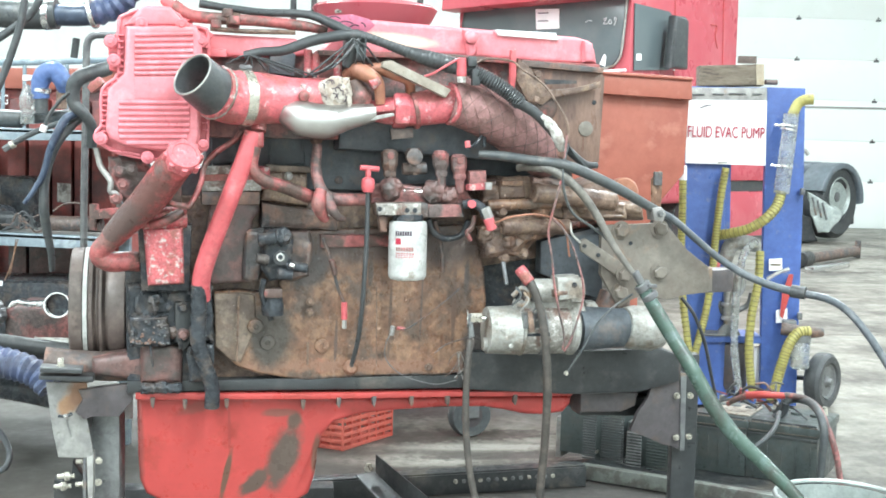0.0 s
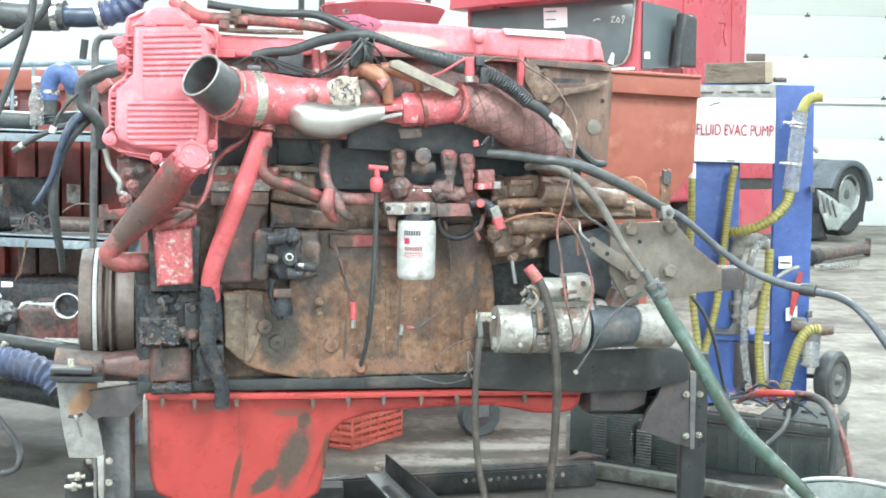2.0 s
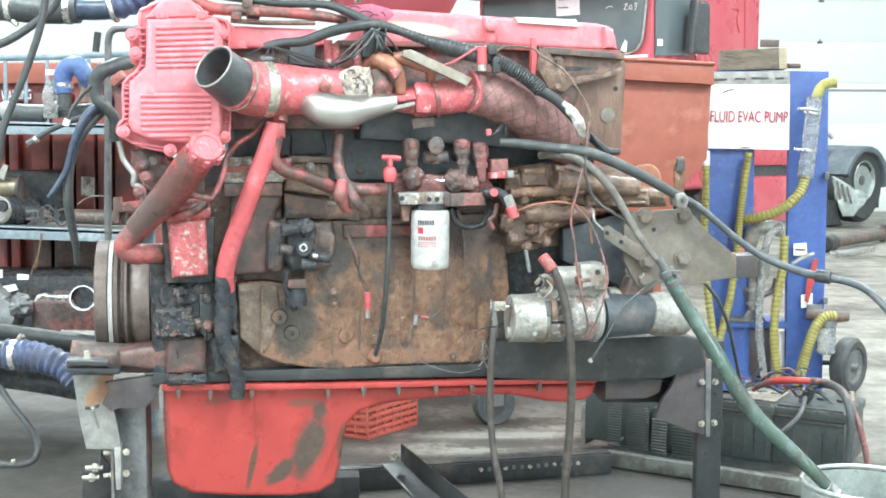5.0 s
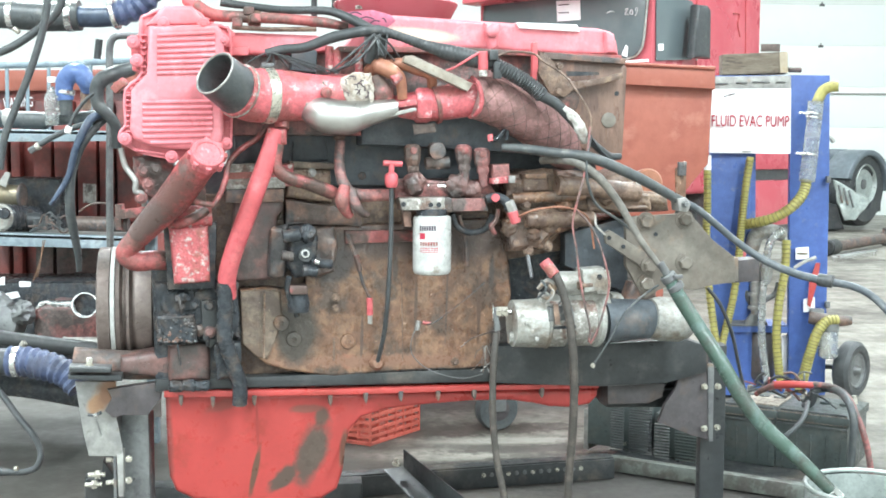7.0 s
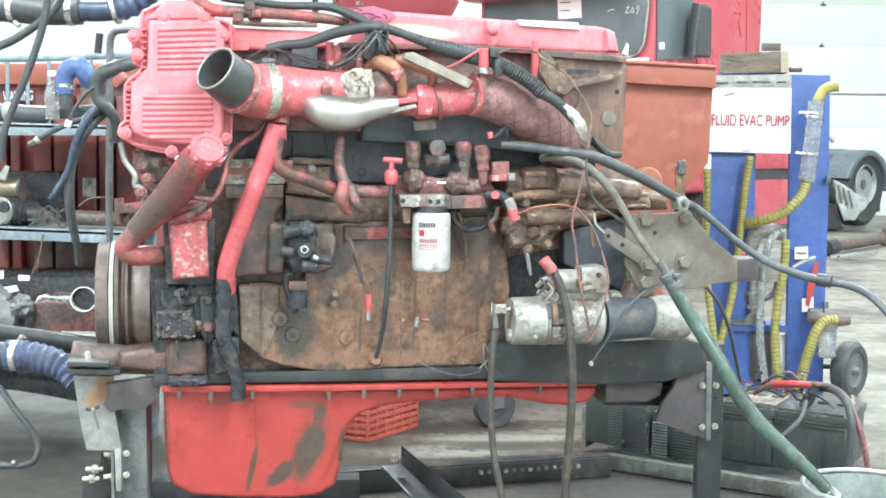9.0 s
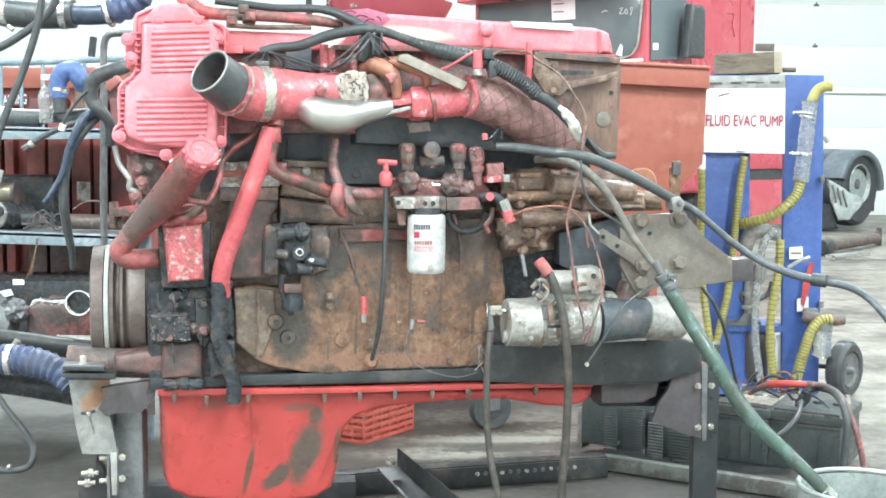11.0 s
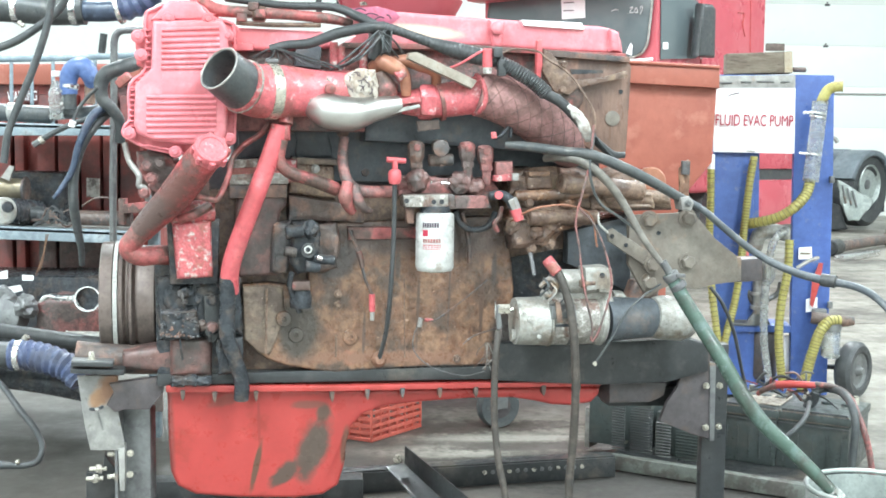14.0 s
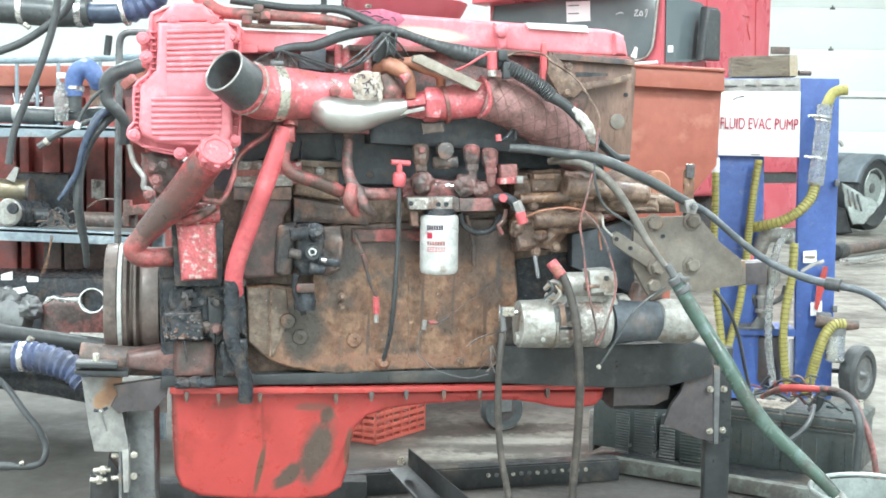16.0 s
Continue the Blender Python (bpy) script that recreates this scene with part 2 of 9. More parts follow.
PLATE_GREY = mat("grey_taupe_painted_plate", (0.19, 0.168, 0.142), 0.46, 0, (0.165, 0.14, 0.118), 0.48, 12, (0.25, 0.175, 0.125), 0.28, 7, 0.25)
PULLEY = mat("spun_steel_pulley", (0.20, 0.158, 0.142), 0.44, 0.25, (0.155, 0.12, 0.108), 0.5, 20, (0.11, 0.09, 0.08), 0.35, 5, 0.1)
RUBBER = mat("black_rubber", (0.048, 0.052, 0.055), 0.42, 0, (0.058, 0.06, 0.063), 0.4, 16, (0.10, 0.094, 0.088), 0.2, 7, 0.25)
SLATE_HOSE = mat("slate_blue_rubber_hose", (0.08, 0.092, 0.105), 0.4, 0, (0.115, 0.125, 0.135), 0.4, 20, (0.08, 0.08, 0.08), 0.25, 9, 0.2)
DUST_HOSE = mat("dusty_tan_grey_hose", (0.155, 0.145, 0.13), 0.5, 0, (0.205, 0.19, 0.17), 0.4, 24, (0.12, 0.108, 0.095), 0.35, 11, 0.25)
# distance haze is put into this lightened blue-grey base
FENDER = mat("hazed_blue_grey_fender", (0.13, 0.155, 0.175), 0.5, 0, (0.16, 0.18, 0.20), 0.4, 3, None, 0, 1, 0.0, 10)
CABLE = mat("brown_black_cable_jacket", (0.062, 0.054, 0.048), 0.5, 0, (0.088, 0.074, 0.064), 0.42, 18, (0.045, 0.043, 0.042), 0.3, 8, 0.25)
RUBBER_GREY = mat("dusty_rubber_hose", (0.068, 0.075, 0.079), 0.40, 0, (0.078, 0.083, 0.083), 0.42, 22, (0.15, 0.145, 0.14), 0.15, 9, 0.25)
WHITE = mat("white_enamel", (0.50, 0.50, 0.485), 0.32, 0, (0.42, 0.415, 0.40), 0.4, 15, (0.28, 0.25, 0.22), 0.14, 34, 0.06)
TAN = mat("pale_tan_casting", (0.235, 0.18, 0.14), 0.40, 0, (0.17, 0.118, 0.088), 0.5, 16, (0.12, 0.088, 0.07), 0.36, 9, 0.8, 60)
PAPER = mat("white_paper", (0.86, 0.85, 0.86), 0.6, 0, (0.80, 0.80, 0.81), 0.4, 6, None, 0, 1, 0.05)
WALL = mat("white_painted_panel", (0.84, 0.87, 0.85), 0.5, 0, (0.78, 0.82, 0.81), 0.4, 1.2, (0.70, 0.72, 0.70), 0.15, 0.6, 0.05)
DOOR = mat("white_door_panel", (0.78, 0.81, 0.785), 0.42, 0, (0.79, 0.82, 0.80), 0.4, 0.9, None, 0, 1, 0.0, 0.5)
CONCRETE = mat("oil_stained_and_shaded_concrete", (0.272, 0.255, 0.222), 0.55, 0, (0.165, 0.152, 0.132), 0.48, 2.3, (0.105, 0.095, 0.084), 0.38, 0.9, 0.15, 34, 0.35, stains_and_shading=[
    # these three paint the shade of rack and engine into the floor
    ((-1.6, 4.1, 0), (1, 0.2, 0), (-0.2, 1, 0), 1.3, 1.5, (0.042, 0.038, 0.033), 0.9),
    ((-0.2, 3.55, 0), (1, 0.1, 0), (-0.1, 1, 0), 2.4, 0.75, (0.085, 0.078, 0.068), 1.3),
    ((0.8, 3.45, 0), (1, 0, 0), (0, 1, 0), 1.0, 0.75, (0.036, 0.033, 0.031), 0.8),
    ((0.05, 4.62, 0), (1, 0.2, 0), (-0.2, 1, 0), 0.55, 0.10, (0.075, 0.066, 0.056), 2.6),
    ((-0.05, 4.25, 0), (1, 0.1, 0), (-0.1, 1, 0), 0.30, 0.09, (0.36, 0.34, 0.30), 2.2),
    ((0.25, 4.47, 0), (1, 0.1, 0), (-0.1, 1, 0), 0.34, 0.05, (0.34, 0.32, 0.285), 2.2),
    # more rack shade painted at left, then the brownish floor near the front
    (Vector((-1.764, 4.910, 0.000)), (1, 0.1, 0), (-0.1, 1, 0), 1.3, 1.1, (0.075, 0.071, 0.065), 1.2),
    ((-1.5, 4.5, 0), (1, 0.2, 0), (-0.2, 1, 0), 1.5, 1.4, (0.092, 0.086, 0.077), 1.2),
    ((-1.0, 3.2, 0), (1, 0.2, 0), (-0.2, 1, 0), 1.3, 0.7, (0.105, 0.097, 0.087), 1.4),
    # painted shade under the stand, then the floor shadow behind the pan
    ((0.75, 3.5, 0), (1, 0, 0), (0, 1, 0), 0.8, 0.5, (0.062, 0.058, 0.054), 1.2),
    ((0.25, 5.2, 0), (1, 0.1, 0), (-0.1, 1, 0), 0.7, 0.22, (0.085, 0.078, 0.07), 1.2),
    ((0.35, 4.35, 0), (1, 0.15, 0), (-0.15, 1, 0), 0.35, 0.06, (0.10, 0.09, 0.08), 2.4),
    ((-0.15, 3.55, 0), (1, 0.1, 0), (-0.1, 1, 0), 0.6, 0.3, (0.11, 0.10, 0.09), 1.5)])
BLUE = mat("blue_pump_paint", (0.07, 0.135, 0.40), 0.42, 0, (0.055, 0.105, 0.32), 0.45, 6, (0.14, 0.18, 0.33), 0.22, 14, 0.08)
BLUE_HOSE = mat("blue_silicone_hose", (0.09, 0.15, 0.34), 0.42, 0, (0.14, 0.21, 0.40), 0.4, 12, (0.06, 0.08, 0.15), 0.3, 6, 0.1)
NAVY = mat("blue_black_rubber", (0.05, 0.07, 0.11), 0.38, 0, (0.09, 0.12, 0.18), 0.4, 14, None, 0, 1, 0.1)
BLUE_SLEEVE = mat("pale_blue_ribbed_hose", (0.070, 0.092, 0.175), 0.36, 0, (0.135, 0.165, 0.26), 0.4, 22, (0.075, 0.085, 0.13), 0.4, 9, 0.3)
YELLOW = mat("yellow_hose", (0.43, 0.395, 0.125), 0.45, 0, (0.36, 0.32, 0.10), 0.5, 14, (0.2, 0.17, 0.08), 0.25, 22, 0.1)
YELLOW_RIB = mat("dark_olive_hose_rib", (0.25, 0.225, 0.075), 0.5, 0, (0.22, 0.19, 0.06), 0.5, 14)
CLEAR = mat("cloudy_clear_plastic", (0.72, 0.74, 0.73), 0.22, 0, (0.6, 0.6, 0.56), 0.4, 8, None, 0, 1, 0.3)
CLEAR.node_tree.nodes["Principled BSDF"].inputs["Transmission Weight"].default_value = 0.75
GREEN = mat("green_suction_hose", (0.055, 0.092, 0.074), 0.16, 0, (0.082, 0.125, 0.112), 0.42, 14, (0.045, 0.055, 0.045), 0.42, 6, 0.12)
WOOD = mat("weathered_wood", (0.215, 0.18, 0.14), 0.7, 0, (0.15, 0.12, 0.09), 0.5, 9, (0.09, 0.07, 0.055), 0.3, 12, 0.5, 60, 0.5, (1, 1, 5))
WOOD_PALE = mat("pale_end_grain", (0.44, 0.375, 0.285), 0.7, 0, (0.42, 0.34, 0.24), 0.4, 20)
STICK = mat("grey_flat_bar", (0.37, 0.335, 0.285), 0.5, 0.1, (0.28, 0.24, 0.2), 0.5, 18, (0.2, 0.15, 0.12), 0.2, 12, 0.3)
ORANGE = mat("orange_crate_plastic", (0.62, 0.135, 0.10), 0.42, 0, (0.52, 0.105, 0.08), 0.4, 10, None, 0, 1, 0.05)
COPPER = mat("orange_brown_tube", (0.40, 0.175, 0.11), 0.42, 0.1, (0.30, 0.13, 0.085), 0.45, 18, (0.2, 0.10, 0.07), 0.25, 9, 0.2)
HOPPER = mat("faded_rust_red_paint", (0.36, 0.11, 0.075), 0.5, 0, (0.31, 0.09, 0.062), 0.45, 3, (0.40, 0.145, 0.105), 0.3, 7, 0.08)
BIN_RED = mat("dark_red_ribbed_steel", (0.30, 0.066, 0.056), 0.5, 0, (0.20, 0.056, 0.050), 0.5, 5, (0.12, 0.055, 0.054), 0.4, 2.5, 0.1)
TRUCK_RED = mat("truck_red_paint", (0.45, 0.072, 0.095), 0.34, 0, (0.48, 0.10, 0.122), 0.42, 1.2, None, 0, 1, 0.0, 1.5)
SHELF = mat("blue_grey_shelf_paint", (0.26, 0.32, 0.36), 0.45, 0.1, (0.36, 0.42, 0.45), 0.35, 12, (0.16, 0.16, 0.16), 0.25, 6, 0.1)
WRAP = mat("fabric_heat_wrap", (0.315, 0.165, 0.158), 0.7, 0, (0.21, 0.115, 0.105), 0.5, 30, (0.40, 0.22, 0.205), 0.3, 10, 0.7, 160)
CLOTH = mat("dirty_white_rag", (0.53, 0.48, 0.42), 0.85, 0, (0.33, 0.27, 0.22), 0.45, 45, (0.13, 0.10, 0.09), 0.3, 60, 0.8)
PINK = mat("pink_paper_tag", (0.62, 0.17, 0.26), 0.6, 0, (0.66, 0.25, 0.33), 0.4, 12, None, 0, 1, 0.05)
RED_SCUFF = mat("scuffed_red_paint", (0.64, 0.15, 0.17), 0.36, 0, (0.72, 0.42, 0.42), 0.26, 34, (0.36, 0.11, 0.105), 0.36, 12, 0.4)
INK = mat("dark_ink", (0.05, 0.03, 0.05), 0.6, bump=0)
RED_INK = mat("red_lettering", (0.40, 0.02, 0.05), 0.6, bump=0)
PLATFORM = mat("chipped_pale_green_steel", (0.20, 0.215, 0.195), 0.5, 0.1, (0.125, 0.125, 0.11), 0.45, 14, (0.12, 0.11, 0.10), 0.3, 7, 0.3)
BATTERY = mat("black_battery_case", (0.062, 0.076, 0.075), 0.4, 0, (0.07, 0.075, 0.07), 0.4, 12, (0.14, 0.13, 0.11), 0.2, 6, 0.15)
BUCKET = mat("galvanised_drum", (0.42, 0.46, 0.44), 0.4, 0.35, (0.33, 0.37, 0.355), 0.4, 8, None, 0, 1, 0.08)
FOIL = mat("white_tape", (0.60, 0.585, 0.55), 0.5, 0, (0.36, 0.32, 0.29), 0.48, 40, (0.16, 0.14, 0.13), 0.25, 25, 0.5)
GOLD = mat("yellowed_zinc", (0.26, 0.22, 0.15), 0.4, 0.5, (0.22, 0.19, 0.14), 0.45, 16)
GLASS = mat("dark_cab_glass", (0.10, 0.122, 0.130), 0.10, 0, (0.125, 0.145, 0.152), 0.4, 1.0, None, 0, 1, 0.0, 90, 0.7)


# ---- mesh helpers ----
ORIGIN = {}
AXIS = Vector((0.980, 0.199, 0.0))      # along the crankshaft, towards the flywheel
DEEP = Vector((-0.199, 0.980, 0.0))     # across the engine, away from its open side
UP = Vector((0, 0, 1))


def thing(name, at, label, category, group="", kind=""):
    ob = new(name)
    ob.empty_display_size = 0.1
    ob.location = at
    ORIGIN[ob.name] = Vector(at)
    return tagged(ob, label, category, group, kind)


def part(name, bm, material, parent, label=""):
    o = ORIGIN[parent.name]
    bmesh.ops.translate(bm, verts=bm.verts, vec=-o)
    me = bpy.data.meshes.new(name)
    bmesh.ops.recalc_face_normals(bm, faces=bm.faces)
    bm.to_mesh(me)
    bm.free()
    me.polygons.foreach_set("use_smooth", [True] * len(me.polygons))
    me.set_sharp_from_angle(angle=radians(38))
    me.materials.append(material)
    ob = new(name, me)
    ob.parent = parent
    ORIGIN[ob.name] = o
    if label:
        tagged(ob, label)
    return ob


def solo(name, bm, material, at, label, category, group="", kind=""):
    """A thing that is one mesh."""
    at = Vector(at)
    bmesh.ops.translate(bm, verts=bm.verts, vec=-at)
    bmesh.ops.recalc_face_normals(bm, faces=bm.faces)
    me = bpy.data.meshes.new(name)
    bm.to_mesh(me)
    bm.free()
    me.polygons.foreach_set("use_smooth", [True] * len(me.polygons))
    me.set_sharp_from_angle(angle=radians(38))
    me.materials.append(material)
    ob = new(name, me)
    ob.location = at
    ORIGIN[ob.name] = at
    return tagged(ob, label, category, group, kind)


def join(*bms):
    a = bms[0]
    for b in bms[1:]:
        me = bpy.data.meshes.new("t")
        b.to_mesh(me)
        b.free()
        a.from_mesh(me)
        bpy.data.meshes.remove(me)
    return a


def obox(c, size, x=AXIS, y=DEEP, bevel=0.004, seg=2):
    """A bevelled box at centre c with sides along x, y and their normal."""
    bm = bmesh.new()
    bmesh.ops.create_cube(bm, size=1)
    x, y = Vector(x).normalized(), Vector(y).normalized()
    z = x.cross(y).normalized()
    y = z.cross(x)
    m = Matrix.Translation(c) @ Matrix((x, y, z)).transposed().to_4x4() @ Matrix.Diagonal((*size, 1))
    bmesh.ops.transform(bm, matrix=m, verts=bm.verts)
    if bevel:
        bmesh.ops.bevel(bm, geom=bm.edges[:], offset=min(bevel, min(size) * 0.45), segments=seg, affect="EDGES", profile=0.6)
    return bm


def slab(pts, depth, way=DEEP, bevel=0.004, seg=2):
    """A plate with the outline pts, thickened along way."""
    bm = bmesh.new()
    way = Vector(way).normalized() * depth
    lo = [bm.verts.new(p) for p in pts]
    hi = [bm.verts.new(Vector(p) + way) for p in pts]
    bm.faces.new(lo)
    bm.faces.new(hi[::-1])
    n = len(pts)
    for i in range(n):
        bm.faces.new((lo[i], lo[(i + 1) % n], hi[(i + 1) % n], hi[i]))
    bmesh.ops.recalc_face_normals(bm, faces=bm.faces)
    if bevel:
        rim = [e for e in bm.edges if (e.verts[0] in lo) == (e.verts[1] in lo)]
        bmesh.ops.bevel(bm, geom=rim, offset=bevel, segments=seg, affect="EDGES", profile=0.6, clamp_overlap=True)
    return bm


def spline(pts, steps=8):
    p = [Vector(q) for q in pts]
    if len(p) == 2:
        return [p[0].lerp(p[1], i / steps) for i in range(steps + 1)]
    p = [2 * p[0] - p[1], *p, 2 * p[-1] - p[-2]]
    out = []
    for i in range(1, len(p) - 2):
        a, b, c, d = p[i - 1:i + 3]
        for k in range(steps):
            t = k / steps
            out.append(0.5 * (2 * b + (c - a) * t + (2 * a - 5 * b + 4 * c - d) * t * t + (3 * b - a - 3 * c + d) * t ** 3))
    out.append(p[-2])
    return out


def tube(pts, r, seg=12, steps=8, ribs=0.0, rib_h=0.0, hollow=0.0):
    """A swept tube. r: one radius or a list along it. ribs: spacing of rings of height rib_h. hollow: depth of the open first end."""
    line = spline(pts, steps)
    if ribs:
        total = sum((b - a).length for a, b in zip(line, line[1:]))
        n = max(2, int(total / ribs)) * 4
        cum = [0.0]
        for a, b in zip(line, line[1:]):
            cum.append(cum[-1] + (b - a).length)
        res, j = [], 0
        for i in range(n + 1):
            s = total * i / n
            while j < len(cum) - 2 and cum[j + 1] < s:
                j += 1
            res.append(line[j].lerp(line[j + 1], (s - cum[j]) / max(1e-9, cum[j + 1] - cum[j])))
        line = res
    bm = bmesh.new()
    rings, prev = [], None
    n = len(line)
    for i, p in enumerate(line):
        t = (line[min(i + 1, n - 1)] - line[max(i - 1, 0)]).normalized()
        if prev is None:
            side = t.orthogonal().normalized()
        else:
            side = (prev - t * prev.dot(t)).normalized()
        prev = side
        up = t.cross(side)
        f = i / (n - 1)
        if isinstance(r, (list, tuple)):
            k = f * (len(r) - 1)
            a = min(int(k), len(r) - 2)
            rad = r[a] + (r[a + 1] - r[a]) * (k - a)
        else:
            rad = r
        if ribs:
            rad += rib_h * (0.5, 1, 0.5, 0)[i % 4]
        rings.append([bm.verts.new(p + (side * math.cos(2 * math.pi * j / seg) + up * math.sin(2 * math.pi * j / seg)) * rad) for j in range(seg)])
    for a, b in zip(rings, rings[1:]):
        for j in range(seg):
            bm.faces.new((a[j], a[(j + 1) % seg], b[(j + 1) % seg], b[j]))
    first = rings[0]
    if hollow:
        t = (line[1] - line[0]).normalized()
        c = line[0]
        for q, back in ((0.9, 0.0), (0.88, hollow)):
            ring = [bm.verts.new(c + (v.co - c) * q + t * back if k == 0 else v.co + t * back) for k, v in ((back > 0, v) for v in first)]
            for j in range(seg):
                bm.faces.new((first[j], first[(j + 1) % seg], ring[(j + 1) % seg], ring[j]))
            first = ring
    bm.faces.new(first)
    bm.faces.new(rings[-1][::-1])
    return bm


def lathe(profile, base, axis=UP, seg=32):
    """profile: (radius, height along axis) from bottom to top, closed by caps."""
    bm = bmesh.new()
    z = Vector(axis).normalized()
    x = z.orthogonal().normalized()
    y = z.cross(x)
    base = Vector(base)
    rings = []
    for r, h in profile:
        rings.append([bm.verts.new(base + z * h + (x * math.cos(2 * math.pi * j / seg) + y * math.sin(2 * math.pi * j / seg)) * max(r, 1e-4)) for j in range(seg)])
    for a, b in zip(rings, rings[1:]):
        for j in range(seg):
            bm.faces.new((a[j], a[(j + 1) % seg], b[(j + 1) % seg], b[j]))
    bm.faces.new(rings[0][::-1])
    bm.faces.new(rings[-1])
    return bm


def rod(a, b, r, seg=16, bevel=0.15):
    a, b = Vector(a), Vector(b)
    h = (b - a).length
    e = min(r * bevel, h * 0.3)
    return lathe([(r - e, 0), (r, e), (r, h - e), (r - e, h)], a, b - a, seg)


def lumpy(bm, cuts=3, amp=0.005, size=40.0):
    """Makes the faces of a casting uneven."""
    bmesh.ops.triangulate(bm, faces=[f for f in bm.faces if len(f.verts) > 4])
    bmesh.ops.subdivide_edges(bm, edges=bm.edges[:], cuts=cuts, use_grid_fill=True)
    bm.normal_update()
    for v in bm.verts:
        v.co += v.normal * amp * (noise.noise(v.co * size) + 0.5 * noise.noise(v.co * size * 2.3))
    return bm


def bolt(p, r, way=DEEP, h=0.012, seg=6):
    """A hexagonal bolt head with its washer, standing out against way."""
    w = -Vector(way).normalized()
    p = Vector(p)
    return join(lathe([(r * 1.35, 0), (r * 1.35, 0.003)], p, w, 16), lathe([(r, 0.002), (r, h * 0.85), (r * 0.8, h)], p, w, seg))


def lettering(name, words, at, size, right, up, material, parent, depth=0.0006, width=0.0):
    cu = bpy.data.curves.new(name, "FONT")
    cu.body, cu.size, cu.extrude = words, size, depth
    cu.align_x, cu.align_y = "CENTER", "CENTER"
    ob = bpy.data.objects.new("t", cu)
    me = bpy.data.meshes.new_from_object(ob)
    bpy.data.objects.remove(ob)
    right, up = Vector(right).normalized(), Vector(up).normalized()
    out = right.cross(up)
    if width:
        xs = [v.co.x for v in me.vertices]
        k = width / (max(xs) - min(xs))
        for v in me.vertices:
            v.co.x *= k
    o = ORIGIN[parent.name]
    me.transform(Matrix.Translation(Vector(at) - o) @ Matrix((right, up, out)).transposed().to_4x4())
    me.name = name
    me.materials.append(material)
    t = new(name, me)
    t.parent = parent
    ORIGIN[t.name] = o
    return t


# ---- the hall ----
def flat(x0, y0, z0, x1, y1, z1, bevel=0.0):
    return obox(((x0 + x1) / 2, (y0 + y1) / 2, (z0 + z1) / 2), (abs(x1 - x0), abs(y1 - y0), abs(z1 - z0)), (1, 0, 0), (0, 1, 0), bevel)


solo("floor", flat(-16, -9, -0.2, 16, 20.2, 0), CONCRETE, (0, 0, 0), "oil-stained grey concrete workshop floor with painted shade", "floor", kind="structure")
solo("ceiling", flat(-16, -9, 6.2, 16, 20.6, 6.4), WALL, (0, 0, 6.2), "white workshop ceiling", "ceiling", kind="structure")
solo("wall_west", flat(-16.2, -9, 0, -16, 20.6, 6.2), WALL, (-16, 0, 0), "white panelled workshop wall", "wall", kind="structure")
solo("wall_east", flat(16, -9, 0, 16.2, 20.6, 6.2), WALL, (16, 0, 0), "white panelled workshop wall", "wall", kind="structure")
solo("wall_south", flat(-16, -9.2, 0, 16, -9, 6.2), WALL, (0, -9, 0), "white panelled workshop wall", "wall", kind="structure")


def sectional_door(x0, x1, y):
    """Horizontal insulated sections with recessed seams, stiles and hinges."""
    door = thing("door_1", ((x0 + x1) / 2, y, 0), "white sectional overhead door, closed", "garage door", "overhead doors", "structure")
    seams = [0.0] + [0.117 + 0.685 * k for k in range(1, 8)] + [5.6]
    for z0, z1 in zip(seams, seams[1:]):
        part("panel", flat(x0, y, z0 + 0.005, x1, y + 0.06, z1 - 0.005, 0.008), DOOR, door)
    part("backing", flat(x0, y + 0.012, 0, x1, y + 0.08, 5.6), DOOR, door)
    # added grey bar draws the shadow line of a panel step
    part("step_shadow_bar", flat(x0, y - 0.03, 2.045, x1, y - 0.002, 2.070, 0.004), STEEL_RAW, door, "grey bar standing in for a panel step shadow")
    x = 6.36 - 1.36 * int((6.36 - x0 - 0.1) / 1.36)
    while x < x1 - 0.05:
        for z in seams[1:-1]:
            part("hinge", join(flat(x - 0.045, y - 0.010, z - 0.028, x + 0.045, y - 0.001, z - 0.006, 0.003),
                               rod((x - 0.04, y - 0.016, z), (x + 0.04, y - 0.016, z), 0.011, 8),
                               flat(x - 0.012, y - 0.010, z + 0.006, x + 0.012, y - 0.001, z + 0.045, 0.003)), STEEL, door)
        x += 1.36
    return door


sectional_door(-15.5, -9.2, 20.2)
sectional_door(1.6, 9.4, 20.2)
for a, b in ((-16, -15.5), (-9.2, 1.6), (9.4, 16)):
    solo("wall_north", flat(a, 20.2, 0, b, 20.5, 5.6), WALL, (a, 20.2, 0), "white wall beside the overhead doors", "wall", kind="structure")
solo("wall_north", flat(-16, 20.2, 5.6, 16, 20.5, 6.2), WALL, (0, 20.2, 5.6), "white wall above the overhead doors", "wall", kind="structure")


def strip_light(x, y, power):
    f = thing("ceiling_light", (x, y, 6.0), "long white ceiling strip light, lit", "ceiling light", "ceiling lights")
    part("housing", flat(x - 0.35, y - 1.25, 6.06, x + 0.35, y + 1.25, 6.2, 0.02), WHITE, f)
    part("diffuser", flat(x - 0.30, y - 1.2, 6.03, x + 0.30, y + 1.2, 6.06), LAMP, f)
    la = bpy.data.lights.new("strip_light", "AREA")
    la.shape, la.size, la.size_y, la.energy, la.color = "RECTANGLE", 0.6, 2.4, power, (0.838, 0.962, 1.0)
    o = new("strip_light", la)
    o.matrix_world = look((x, y, 6.0), (x, y, 0))


LAMP = plain_glow("lamp_diffuser", (0.95, 0.98, 1.0), 6.0)
